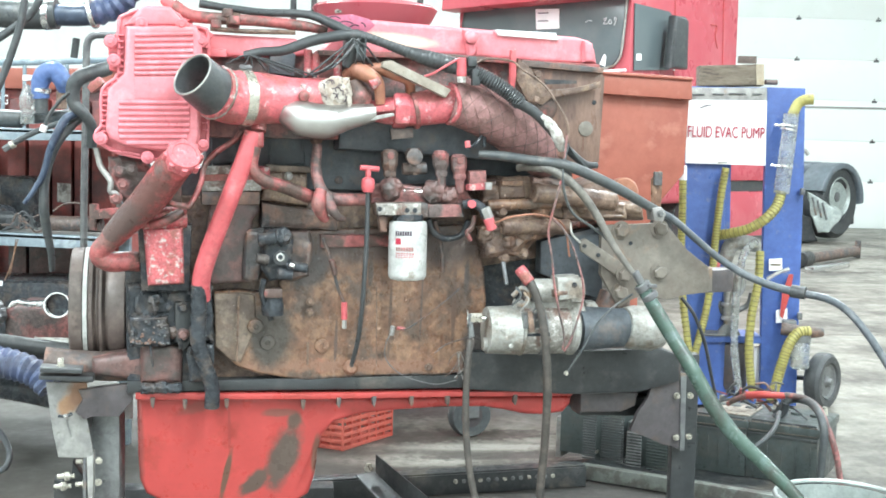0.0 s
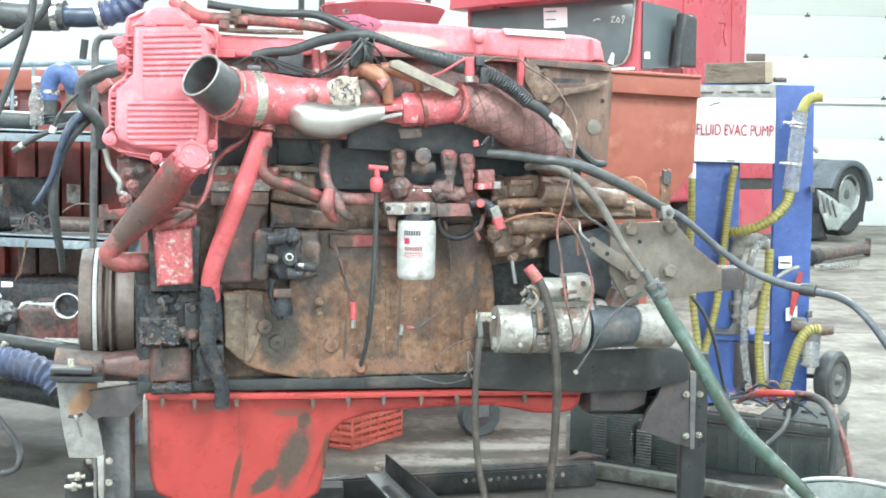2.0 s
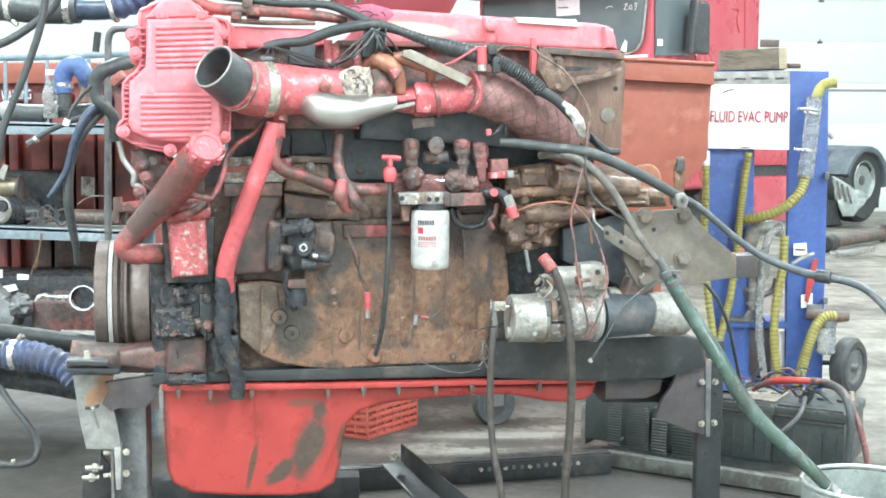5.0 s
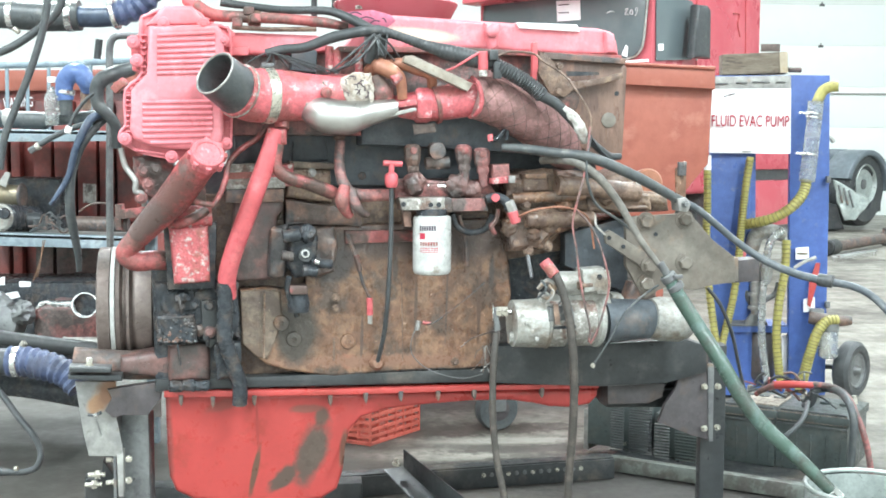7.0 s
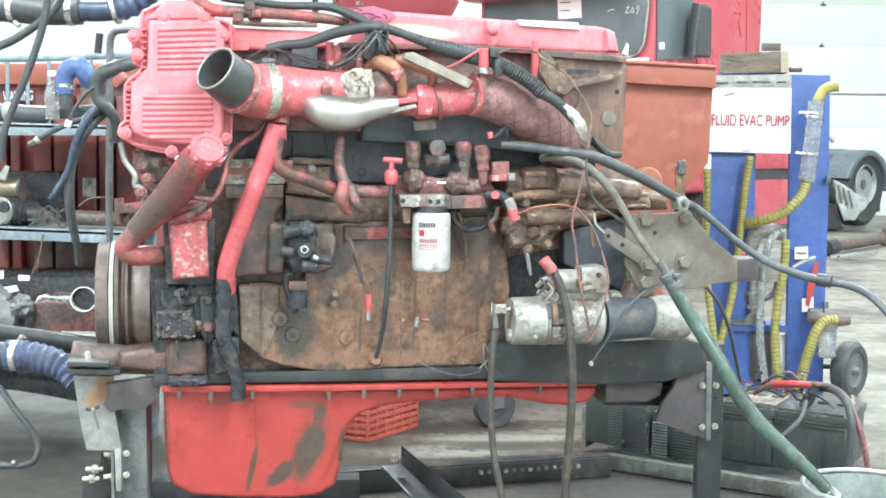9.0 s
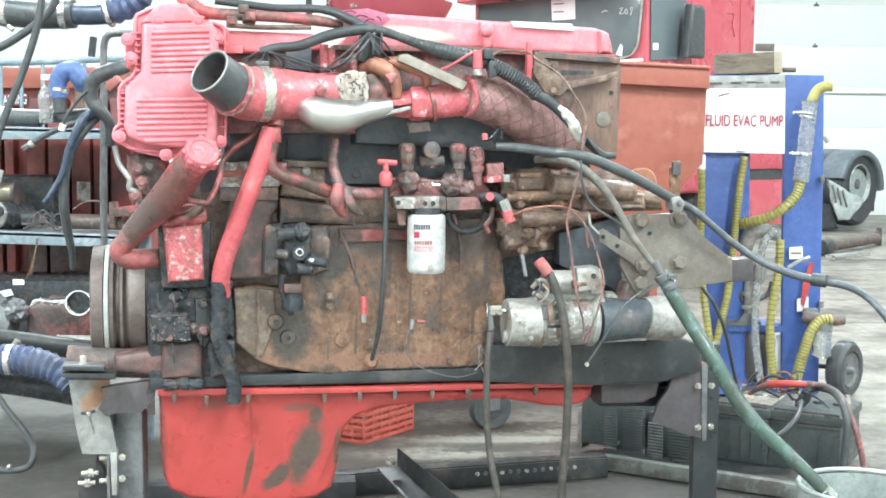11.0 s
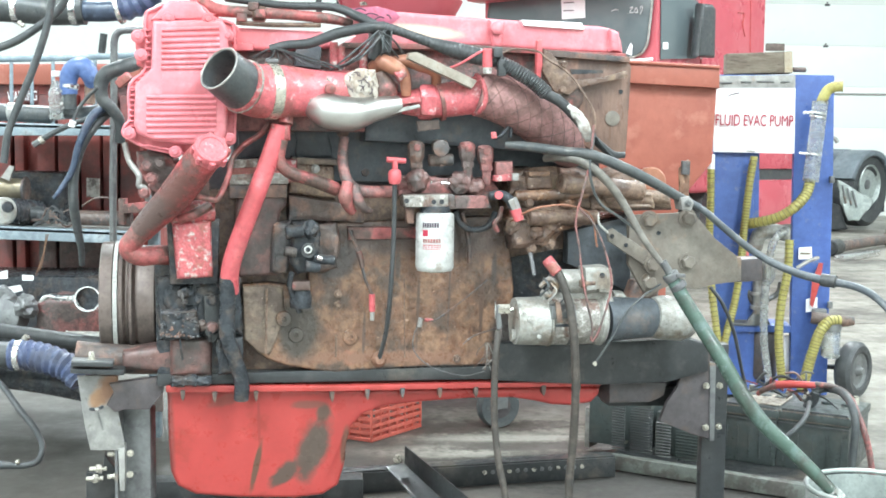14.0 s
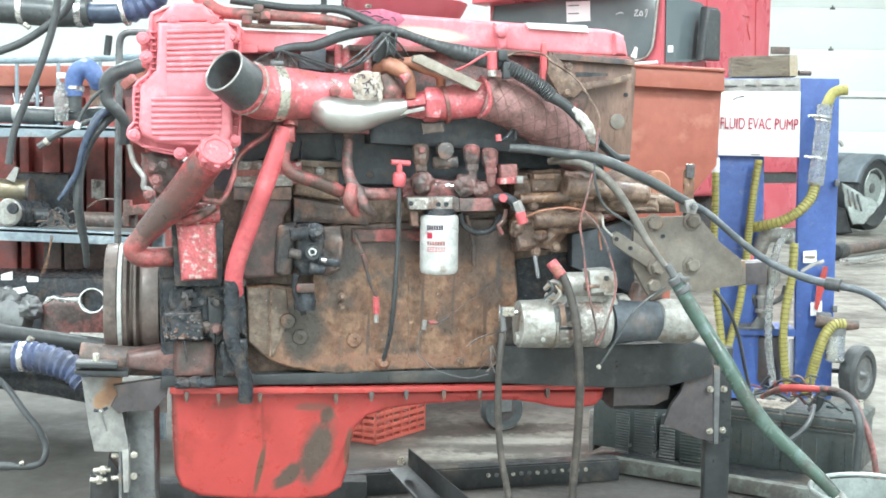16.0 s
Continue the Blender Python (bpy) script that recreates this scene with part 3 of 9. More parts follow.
for lx in (-9, -3, 3, 9):
    for ly in (-5.5, -0.8, 7, 13.5):
        strip_light(lx, ly, {-5.5: 415, -0.8: 545, 7: 450, 13.5: 378}[ly])


# ---- far vehicles ----
def far_truck():
    t = thing("semi_truck", (2.9, 9.6, 0), "bright red conventional truck tractor parked in the bay", "truck")
    fl, fr, rr = Vector((0.305, 9.900, 1.872)), Vector((1.564, 9.000, 1.811)), Vector((2.793, 10.600, 1.938))
    for v in (fl, fr, rr):
        v.z = 0
    rl = fl + (rr - fr)
    front, side = (fr - fl).normalized(), (rr - fr).normalized()
    nf, ns = front.cross(UP), side.cross(UP)
    foot = [fl, fr, rr, rl]
    part("cab", slab([p + UP * 0.75 for p in foot], 2.05, UP, 0.05, 3), TRUCK_RED, t, "glossy red cab")
    part("roof", slab([p + UP * 2.8 for p in foot], 0.35, UP, 0.16, 4), TRUCK_RED, t, "red raised roof")
    part("sun_visor", slab([(0.283, 9.910, 2.275), (0.656, 9.644, 2.290), (1.580, 8.983, 2.319), (1.578, 8.985, 2.477), (0.299, 9.899, 2.516)], 0.24, nf, 0.02), TRUCK_RED, t, "red drop visor over the windscreen")
    ws = [Vector(p) for p in ((0.347, 9.864, 2.173), (0.377, 9.843, 1.868), (0.959, 9.428, 1.761), (1.360, 9.141, 1.795), (1.445, 9.080, 1.816), (1.490, 9.048, 1.865), (1.508, 9.035, 1.940), (1.529, 9.020, 2.232), (1.535, 9.016, 2.357), (0.373, 9.846, 2.354))]
    mid = sum(ws, Vector()) / len(ws)
    part("windscreen_seal", slab([p + (p - mid) * 0.03 for p in ws], 0.010, nf, 0.003), RUBBER, t, "black rubber windscreen seal")
    g = part("windscreen", slab([p + nf * 0.008 for p in ws], 0.010, nf, 0.004), GLASS, t, "dark windscreen glass")
    part("paper_notice", slab([Vector(p) + nf * 0.02 for p in ((0.898, 9.471, 2.271), (1.071, 9.348, 2.265), (1.077, 9.343, 2.113), (0.908, 9.464, 2.112))], 0.004, nf, 0), PAPER, g, "white paper notice in the windscreen")
    for a, b in (((0.919, 9.456, 2.238), (0.994, 9.403, 2.237)), ((0.920, 9.455, 2.177), (0.994, 9.402, 2.175))):
        part("printed_line", rod(Vector(a) + nf * 0.026, Vector(b) + nf * 0.026, 0.004, 6), INK, g)
    for a in (((1.385, 9.123, 2.167), (1.408, 9.106, 2.174), (1.386, 9.122, 2.134), (1.413, 9.103, 2.132)), ((1.431, 9.090, 2.168), (1.420, 9.098, 2.139), (1.440, 9.084, 2.130), (1.435, 9.087, 2.164)), ((1.459, 9.071, 2.153), (1.462, 9.068, 2.174), (1.474, 9.060, 2.165), (1.459, 9.070, 2.116)), ((1.261, 9.212, 2.151), (1.288, 9.192, 2.162), (1.308, 9.178, 2.156))):
        part("chalk_mark", tube([Vector(p) + nf * 0.022 for p in a], 0.003, 6), PAPER, g, "pale unreadable chalk mark")
    # white sheet stands in for glare on the glass
    part("windscreen_glare", slab([Vector(p) + nf * 0.02 for p in ((1.368, 9.136, 1.828), (1.397, 9.114, 1.904), (1.413, 9.103, 1.886), (1.407, 9.108, 1.810))], 0.003, nf, 0), PAPER, g)
    dw = [Vector(p) for p in ((1.602, 9.043, 1.780), (1.964, 9.514, 1.825), (1.988, 9.545, 1.854), (1.987, 9.545, 2.254), (1.949, 9.495, 2.283), (1.589, 9.025, 2.283))]
    part("door_window", slab(dw, 0.010, ns, 0.003), GLASS, t, "dark door glass")
    part("mirror", slab([Vector(p) + ns * 0.06 for p in ((1.831, 9.341, 1.820), (2.013, 9.579, 1.830), (2.007, 9.570, 2.213), (1.975, 9.529, 2.243), (1.866, 9.387, 2.235))], 0.08, ns, 0.03, 3), RUBBER, t, "black door mirror")
    part("window_sticker", slab([Vector(p) + ns * 0.014 for p in ((1.610, 9.053, 1.908), (1.660, 9.119, 1.914), (1.662, 9.120, 1.863), (1.611, 9.055, 1.857))], 0.003, ns, 0), PAPER, t)
    for a, b in (((2.052, 9.628, 1.816), (2.011, 9.575, 2.302)), ((2.650, 10.408, 1.874), (2.585, 10.323, 2.397))):
        part("panel_seam", rod(Vector(a) - UP * 0.9, Vector(b) + UP * 0.4, 0.004, 6), PAN_RED, t)
    part("handle_trace", tube([(2.448, 10.144, 2.261), (2.519, 10.236, 2.262), (2.508, 10.222, 2.170), (2.540, 10.264, 2.075)], 0.005, 8), PAN_RED, t)
    # glint on the mirror edge, modelled as a small white disc
    part("mirror_glint", lathe([(0.012, 0), (0.01, 0.01)], (2.026, 9.595, 1.836), ns, 10), PAPER, t)
    part("windscreen_trim", tube([Vector(p) + nf * 0.02 for p in ((1.30, 9.184, 1.780), (1.445, 9.080, 1.806), (1.497, 9.043, 1.858), (1.517, 9.028, 1.940), (1.537, 9.014, 2.232), (1.540, 9.012, 2.33))], 0.009, 8), ALU, t, "pale trim along the windscreen edge")
    part("cowl_edge", rod(Vector((1.361, 9.140, 1.769)) + nf * 0.03, Vector((1.553, 9.003, 1.777)) + nf * 0.03, 0.012, 10), PAPER, t, "pale cowl edge")
    # hood, low fairing, wheels
    hood = [fl - front * 0.02, fr, fr + nf * 1.5 - front * 0.15, fl + nf * 1.5 + front * 0.15]
    part("hood", slab([p + UP * 0.7 for p in hood], 0.72, UP, 0.12, 4), TRUCK_RED, t, "red hood")
    s0, s1 = Vector((2.385, 9.900, 0.951)), Vector((3.466, 10.900, 0.938))
    s0.z = s1.z = 0
    sd = (s1 - s0).normalized()
    sn = sd.cross(UP)
    part("side_fairing", slab([s0 + UP * 0.94, s1 + UP * 0.94, s1 + UP * 1.2, s0 + UP * 1.2], 0.6, -sn, 0.03), TRUCK_RED, t, "red side fairing")
    part("lower_fairing", slab([s0 + UP * 0.45, s1 + UP * 0.45, s1 + UP * 0.85, s0 + UP * 0.85], 0.6, -sn, 0.03), TRUCK_RED, t, "red side fairing")
    part("rub_strip", slab([s0 + UP * 0.84 - sn * 0.03, s1 + UP * 0.84 - sn * 0.03, s1 + UP * 0.95 - sn * 0.03, s0 + UP * 0.95 - sn * 0.03], 0.5, -sn, 0), RUBBER, t, "black rub strip")
    for p in (s0 + sd * 0.25 - sn * 0.3, fr + nf * 1.0 - front * 0.25, fl + nf * 1.0 + front * 0.25):
        p = Vector((p.x, p.y, 0.5))
        wh = part("tyre", lathe([(0.30, -0.13), (0.47, -0.14), (0.5, -0.10), (0.5, 0.10), (0.47, 0.14), (0.30, 0.13)], p, sn, 40), RUBBER, t, "black truck tyre")
        part("rim", lathe([(0.08, 0.10), (0.28, 0.05), (0.30, 0.12), (0.29, 0.13)], p, sn, 32), ALU, wh, "pale steel rim")


far_truck()


def far_axle():
    c = Vector((5.90, 16.90, 0.63))
    t = thing("parked_truck", (c.x, c.y, 0), "dark blue-grey truck with a crumpled bright step, half out of view", "truck")
    ax = Vector((0.66, -0.75, 0)).normalized()
    al = Vector((0.75, 0.66, 0)).normalized()
    ty = part("tyre", lathe([(0.27, -0.16), (0.46, -0.17), (0.52, -0.13), (0.53, 0.0), (0.52, 0.10), (0.46, 0.15), (0.30, 0.13), (0.26, 0.06)], c - UP * 0.07, ax, 48), RUBBER, t, "black worn tyre")
    rim = part("rim", lathe([(0.05, 0.05), (0.17, 0.02), (0.235, 0.05), (0.255, 0.13), (0.275, 0.155), (0.285, 0.145), (0.275, 0.10)], c, ax, 40), BUCKET, ty, "pale steel rim with a dark dish")
    part("hub", lathe([(0.075, 0.03), (0.07, 0.11), (0.03, 0.12)], c, ax, 18), STEEL, ty)
    for k in range(8):
        a = 2 * math.pi * k / 8
        part("wheel_nut", rod(c + (al * math.cos(a) + UP * math.sin(a)) * 0.125 + ax * 0.03, c + (al * math.cos(a) + UP * math.sin(a)) * 0.125 + ax * 0.075, 0.02, 6), STEEL, ty)
    # rounded fender shell that sweeps from the cab over the wheel
    rows = []
    for k in range(13):
        a = math.pi * (k / 12) * 0.95 - 0.10
        rows.append((c + al * (0.60 * math.cos(a)) + UP * (0.53 * math.sin(a) - 0.04), c + al * (0.50 * math.cos(a)) + UP * (0.46 * math.sin(a) - 0.06)))
    part("fender", slab([p[0] - ax * 0.20 for p in rows] + [p[1] - ax * 0.20 for p in rows[::-1]], 0.40, ax, 0.03, 3), FENDER, t, "dark blue-grey rounded fender")
    part("body", slab([Vector(p) for p in ((5.30, 16.92, 1.13), (5.76, 16.92, 1.125), (5.86, 16.92, 1.05), (5.72, 16.92, 0.80), (5.62, 16.92, 0.55), (5.60, 16.92, 0.22), (5.30, 16.92, 0.18))], 0.5, (0.1, 1, 0), 0.08, 4), FENDER, t, "dark blue-grey body side")
    part("grab_handle", tube([(5.42, 16.9, 1.12), (5.44, 16.9, 1.24), (5.50, 16.9, 1.28), (5.55, 16.9, 1.22)], 0.03, 10), ALU, t, "pale grab handle")
    part("chassis", obox(c - al * 0.7 - ax * 0.7 - UP * 0.05, (2.2, 0.8, 0.35), al, ax, 0.03), BLACK, t)
    part("step_plate", lumpy(slab([Vector(p) for p in ((5.27, 16.0, 0.71), (5.58, 16.0, 0.54), (5.77, 16.0, 0.46), (5.75, 16.0, 0.38), (5.58, 16.0, 0.18), (5.44, 16.0, 0.165), (5.38, 16.0, 0.34), (5.33, 16.0, 0.40))], 0.16, (0.3, 1, 0), 0.02, 2), 3, 0.025, 8), BUCKET, t, "crumpled bright step plate")
    for k in range(3):
        p, q = Vector((5.33 + 0.07 * k, 15.97, 0.645 - 0.035 * k)), Vector((5.39 + 0.075 * k, 15.97, 0.40 - 0.03 * k))
        part("step_crease", obox((p + q) / 2, ((p - q).length, 0.03, 0.022), p - q, (0, 1, 0), 0.006), STEEL, t, "dark fold in the bent step")
    part("under_box", slab([Vector(p) for p in ((5.20, 16.2, 0.42), (5.40, 16.2, 0.36), (5.46, 16.2, 0.16), (5.52, 16.2, 0.03), (5.20, 16.2, 0.0))], 0.5, (0, 1, 0), 0.04, 3), RUBBER, t, "dark tank under the step")
    part("mud_flap", flat(6.20, 17.30, 0.22, 6.40, 17.34, 0.90, 0.005), RUBBER, t, "black mud flap")


far_axle()


def driveshaft():
    a, b = Vector((4.163, 12.545, 0.000)), Vector((5.130, 13.763, 0.000))
    a.z = b.z = 0.09
    t = thing("driveshaft", (a.x, a.y, 0), "rusty brown driveshaft lying on the floor", "driveshaft")
    part("shaft", rod(a, b, 0.06, 20), RUST_DARK, t)
    d = (b - a).normalized()
    part("yoke", join(obox(b + d * 0.06, (0.16, 0.05, 0.15), d, UP.cross(d), 0.02), rod(b + d * 0.08 - UP * 0.085, b + d * 0.08 + UP * 0.12, 0.035, 12)), RUST_DARK, t, "dark forged yoke")
    part("slip_joint", rod(a - d * 0.22, a + d * 0.02, 0.085, 20), BLACK, t)
    c = Vector((3.955, 11.844, 0.000))
    e = Vector((4.586, 12.569, 0.000))
    solo("steel_bar", obox((c + e) / 2 + UP * 0.03, ((e - c).length, 0.10, 0.06), e - c, UP.cross(e - c), 0.01), CHROME, ((c + e) / 2), "bright flat steel bar on the floor", "bar")


driveshaft()
for seam_y in (3.2, 7.6, 12.0, 16.4):
    solo("trim", flat(-16, seam_y, -0.002, 16, seam_y + 0.008, 0.0015), RUST_DARK, (0, seam_y, 0), "dark saw-cut joint in the concrete", "floor joint", kind="structure")


# ---- the engine ----
eng = thing("diesel_engine", (0.0, 3.2, 0.16), "large red six-cylinder diesel engine, rusty and oily, on a stand", "engine")


def block_parts():
    part("crankcase", slab([(-0.671, 2.912, 1.001), (0.171, 3.083, 0.998), (0.321, 3.114, 1.035), (0.354, 3.120, 0.856), (0.173, 3.083, 0.828), (0.183, 3.086, 0.529), (-0.677, 2.910, 0.551)], 0.36, DEEP, 0.01), RUST, eng, "oily brown iron crankcase")
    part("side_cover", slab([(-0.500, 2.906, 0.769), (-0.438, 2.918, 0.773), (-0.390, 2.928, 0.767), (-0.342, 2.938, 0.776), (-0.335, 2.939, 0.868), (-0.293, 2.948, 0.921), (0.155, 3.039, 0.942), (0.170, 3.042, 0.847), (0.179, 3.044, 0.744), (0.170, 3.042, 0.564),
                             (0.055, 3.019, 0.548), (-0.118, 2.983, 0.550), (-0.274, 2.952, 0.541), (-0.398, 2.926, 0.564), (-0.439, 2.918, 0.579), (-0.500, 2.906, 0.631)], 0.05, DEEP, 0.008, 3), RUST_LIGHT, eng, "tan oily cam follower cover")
    part("end_cover", slab([(-0.499, 2.900, 0.764), (-0.437, 2.912, 0.768), (-0.402, 2.920, 0.762), (-0.397, 2.921, 0.700), (-0.414, 2.917, 0.635), (-0.433, 2.913, 0.593), (-0.459, 2.908, 0.597), (-0.495, 2.901, 0.632)], 0.03, DEEP, 0.006, 3), TAN, eng, "grey-tan end of the side cover")
    for p in ((-0.398, 2.910, 0.684), (-0.237, 2.959, 0.632), (-0.370, 2.932, 0.641)):
        part("boss", lathe([(0.020, 0), (0.018, 0.005), (0.006, 0.006), (0.005, 0.002)], p, -DEEP, 20), RUST_LIGHT, eng)
    for p in ((-0.266, 2.938, 0.745), (-0.266, 2.938, 0.718), (0.033, 2.999, 0.574), (-0.044, 2.983, 0.822), (0.143, 3.021, 0.600)):
        part("cover_bolt", bolt(p, 0.008, DEEP, 0.01), RUST, eng)
    for a, b in (((-0.101, 2.977, 0.780), (-0.098, 2.977, 0.577)), ((-0.269, 2.940, 0.640), (-0.270, 2.940, 0.583)), ((-0.436, 2.889, 0.760), (-0.439, 2.888, 0.597))):
        part("casting_rib", rod(Vector(a) + DEEP * 0.012, Vector(b) + DEEP * 0.012, 0.003, 6), RUST, eng)
    part("rear_case", slab([(0.167, 3.113, 0.870), (0.496, 3.180, 0.943), (0.504, 3.181, 0.512), (0.170, 3.113, 0.523)], 0.3, DEEP, 0.01), GREASE, eng, "black greasy flywheel end of the block")
    part("skirt", slab([(-0.699, 2.855, 0.552), (-0.481, 2.910, 0.548), (0.129, 3.034, 0.550), (0.144, 3.037, 0.514), (-0.481, 2.910, 0.519), (-0.700, 2.855, 0.521)], 0.35, DEEP, 0.005), BLACK, eng, "black greasy block skirt")
    part("bell_housing", slab([(0.130, 3.003, 0.615), (0.471, 3.073, 0.614), (0.648, 3.109, 0.618), (0.707, 3.121, 0.598), (0.709, 3.121, 0.525), (0.596, 3.098, 0.498), (0.412, 3.061, 0.496), (0.131, 3.003, 0.515)], 0.40, DEEP, 0.012), BLACK, eng, "black lower bell housing")
    # added slab closes the pale gap to give the dark shade there
    part("bell_shade", lumpy(slab([(0.398, 3.28, 0.585), (0.700, 3.28, 0.572), (0.702, 3.28, 0.430), (0.398, 3.28, 0.430)], 0.12, DEEP, 0.012, 2), 2, 0.006, 30), GREASE, eng, "dark slab added for the shade behind the foot")
    part("bell_lower", slab([(0.440, 3.107, 0.496), (0.604, 3.141, 0.493), (0.597, 3.139, 0.452), (0.558, 3.131, 0.436), (0.441, 3.107, 0.438)], 0.36, DEEP, 0.015), BROWN_BLACK, eng, "dark bell housing foot")
    part("upper_block", slab([(-0.684, 2.970, 1.062), (0.264, 3.163, 1.138), (0.404, 3.192, 1.079), (0.423, 3.196, 0.880), (-0.686, 2.970, 0.892)], 0.3, DEEP, 0.012), SOOT_HAZE, eng, "dark recessed cylinder block")
    part("cylinder_head", slab([(-0.532, 2.960, 1.182), (0.397, 3.149, 1.176), (0.415, 3.153, 1.019), (-0.534, 2.960, 1.021)], 0.3, DEEP, 0.012), SOOT_HAZE, eng, "blackened cylinder head")
    for pts in (((-0.377, 2.951, 1.169), (-0.295, 2.968, 1.173), (-0.281, 2.971, 1.085), (-0.371, 2.952, 1.078)), ((-0.240, 2.989, 1.160), (-0.135, 3.011, 1.164), (-0.134, 3.011, 1.064), (-0.230, 2.991, 1.057)), ((0.110, 3.060, 1.151), (0.251, 3.089, 1.141), (0.252, 3.089, 1.065), (0.118, 3.062, 1.064)), ((-0.512, 2.924, 1.167), (-0.445, 2.937, 1.172), (-0.441, 2.938, 1.085), (-0.509, 2.924, 1.077))):
        part("port_casting", lumpy(slab([Vector(p) + DEEP * 0.030 for p in pts], 0.06, DEEP, 0.008, 2), 3, 0.006, 60), SOOT_HAZE, eng, "soot-black port casting")
    for p in ((-0.262, 2.995, 1.149), (-0.121, 3.024, 1.143), (-0.400, 2.967, 1.148), (0.084, 3.065, 1.137), (-0.208, 3.037, 1.046), (-0.316, 2.964, 0.962)):
        part("head_bolt", bolt(p, 0.012), RUST_DARK, eng)
    # step in the block above the side cover
    part("upper_rail", slab([(-0.244, 2.943, 0.913), (-0.069, 2.978, 0.911), (-0.064, 2.979, 0.883), (-0.241, 2.943, 0.879)], 0.08, DEEP, 0.006), RED_DIRT, eng, "grimy red ledge")
    part("left_housing", slab([(-0.506, 2.879, 0.996), (-0.392, 2.902, 1.002), (-0.390, 2.903, 0.968), (-0.406, 2.899, 0.947), (-0.410, 2.899, 0.794), (-0.501, 2.880, 0.789), (-0.521, 2.876, 0.817)], 0.12, DEEP, 0.012, 3), TRUN, eng, "rusty accessory housing")
    part("housing_flange", slab([(-0.524, 2.865, 1.016), (-0.387, 2.893, 1.018), (-0.387, 2.893, 0.985), (-0.524, 2.865, 0.983)], 0.13, DEEP, 0.006), RUST_DARK, eng)
    part("housing_cap", slab([(-0.524, 2.870, 1.070), (-0.364, 2.903, 1.079), (-0.365, 2.903, 1.023), (-0.525, 2.870, 1.018)], 0.12, DEEP, 0.012), RED_WORN, eng, "chipped red and bare metal housing")
    part("oil_cooler", slab([(-0.388, 2.928, 1.074), (-0.279, 2.951, 1.064), (-0.275, 2.951, 0.980), (-0.389, 2.928, 0.994)], 0.12, DEEP, 0.012, 3), RUST, eng, "dark grimy casting")
    part("cooler_ledge", slab([(-0.377, 2.915, 1.084), (-0.263, 2.939, 1.079), (-0.260, 2.939, 1.065), (-0.374, 2.916, 1.067)], 0.1, DEEP, 0.004), TAN, eng, "pale crusted ledge")
    part("cooler_foot", lumpy(slab([(-0.388, 2.918, 0.992), (-0.202, 2.956, 0.963), (-0.202, 2.956, 0.921), (-0.388, 2.918, 0.928)], 0.1, DEEP, 0.01, 2), 3, 0.006, 50), RUST_DARK, eng)
    part("gasket_edge", slab([(-0.523, 2.862, 1.040), (-0.384, 2.891, 1.047), (-0.384, 2.891, 1.019), (-0.523, 2.862, 1.016)], 0.1, DEEP, 0.004), CRUST, eng, "crusted bare metal flange")
    part("gasket_edge", slab([(-0.517, 2.868, 1.075), (-0.457, 2.880, 1.080), (-0.457, 2.880, 1.059), (-0.517, 2.868, 1.056)], 0.1, DEEP, 0.004), CRUST, eng, "crusted bare metal flange")
    part("tee_bolt", bolt((-0.323, 2.931, 1.056), 0.008), STEEL_RAW, eng)
    # fuel shut-off device and black fittings
    part("valve_body", slab([(-0.371, 2.861, 0.926), (-0.317, 2.871, 0.931), (-0.301, 2.875, 0.901), (-0.307, 2.874, 0.807), (-0.358, 2.863, 0.800), (-0.379, 2.859, 0.833)], 0.09, DEEP, 0.018, 3), GREASE, eng, "black greasy valve body")
    part("valve_cap", lumpy(lathe([(0.021, -0.03), (0.022, 0), (0.019, 0.010), (0.008, 0.014)], (-0.328, 2.866, 0.912), Vector((0.1, -1, 0.4)), 20), 2, 0.005, 70), GREASE, eng)
    for pts, o_ in ((((-0.420, 2.881, 0.921), (-0.377, 2.890, 0.927), (-0.370, 2.891, 0.872), (-0.385, 2.888, 0.797), (-0.427, 2.880, 0.803)), 0.06), (((-0.314, 2.893, 0.920), (-0.268, 2.902, 0.924), (-0.257, 2.904, 0.885), (-0.268, 2.902, 0.815), (-0.309, 2.894, 0.799)), 0.06)):
        part("greasy_casting", lumpy(slab(list(pts), o_, DEEP, 0.012, 3), 3, 0.008, 45), RUST_DARK, eng, "dark greasy casting")
    for a, b, r_ in (((-0.386, 2.847, 0.903), (-0.343, 2.856, 0.908), 0.016), ((-0.389, 2.847, 0.859), (-0.359, 2.853, 0.854), 0.013), ((-0.339, 2.857, 0.822), (-0.303, 2.864, 0.819), 0.015)):
        part("greasy_fitting", rod(a, b, r_, 14), GREASE, eng)
    part("valve_line", tube([(-0.372, 2.860, 0.805), (-0.378, 2.869, 0.774), (-0.370, 2.881, 0.740), (-0.357, 2.894, 0.704)], 0.007, 10), GREASE, eng)
    part("valve_port", lathe([(0.017, 0), (0.017, 0.02), (0.010, 0.02), (0.010, 0.005)], (-0.334, 2.868, 0.860), -DEEP, 24), RUBBER, eng)
    part("port_ring", lathe([(0.010, 0), (0.010, 0.003), (0.006, 0.003)], (-0.331, 2.846, 0.863), -DEEP, 20), CHROME, eng, "bright steel ring")
    part("port_bore", lathe([(0.0058, 0), (0.0058, 0.0045)], (-0.331, 2.846, 0.863), -DEEP, 16), GREASE, eng)
    part("valve_spigot", rod((-0.319, 2.861, 0.839), (-0.268, 2.871, 0.835), 0.012, 16), GREASE, eng)
    part("spigot_tip", rod((-0.309, 2.843, 0.845), (-0.296, 2.845, 0.842), 0.007, 10), CHROME, eng)
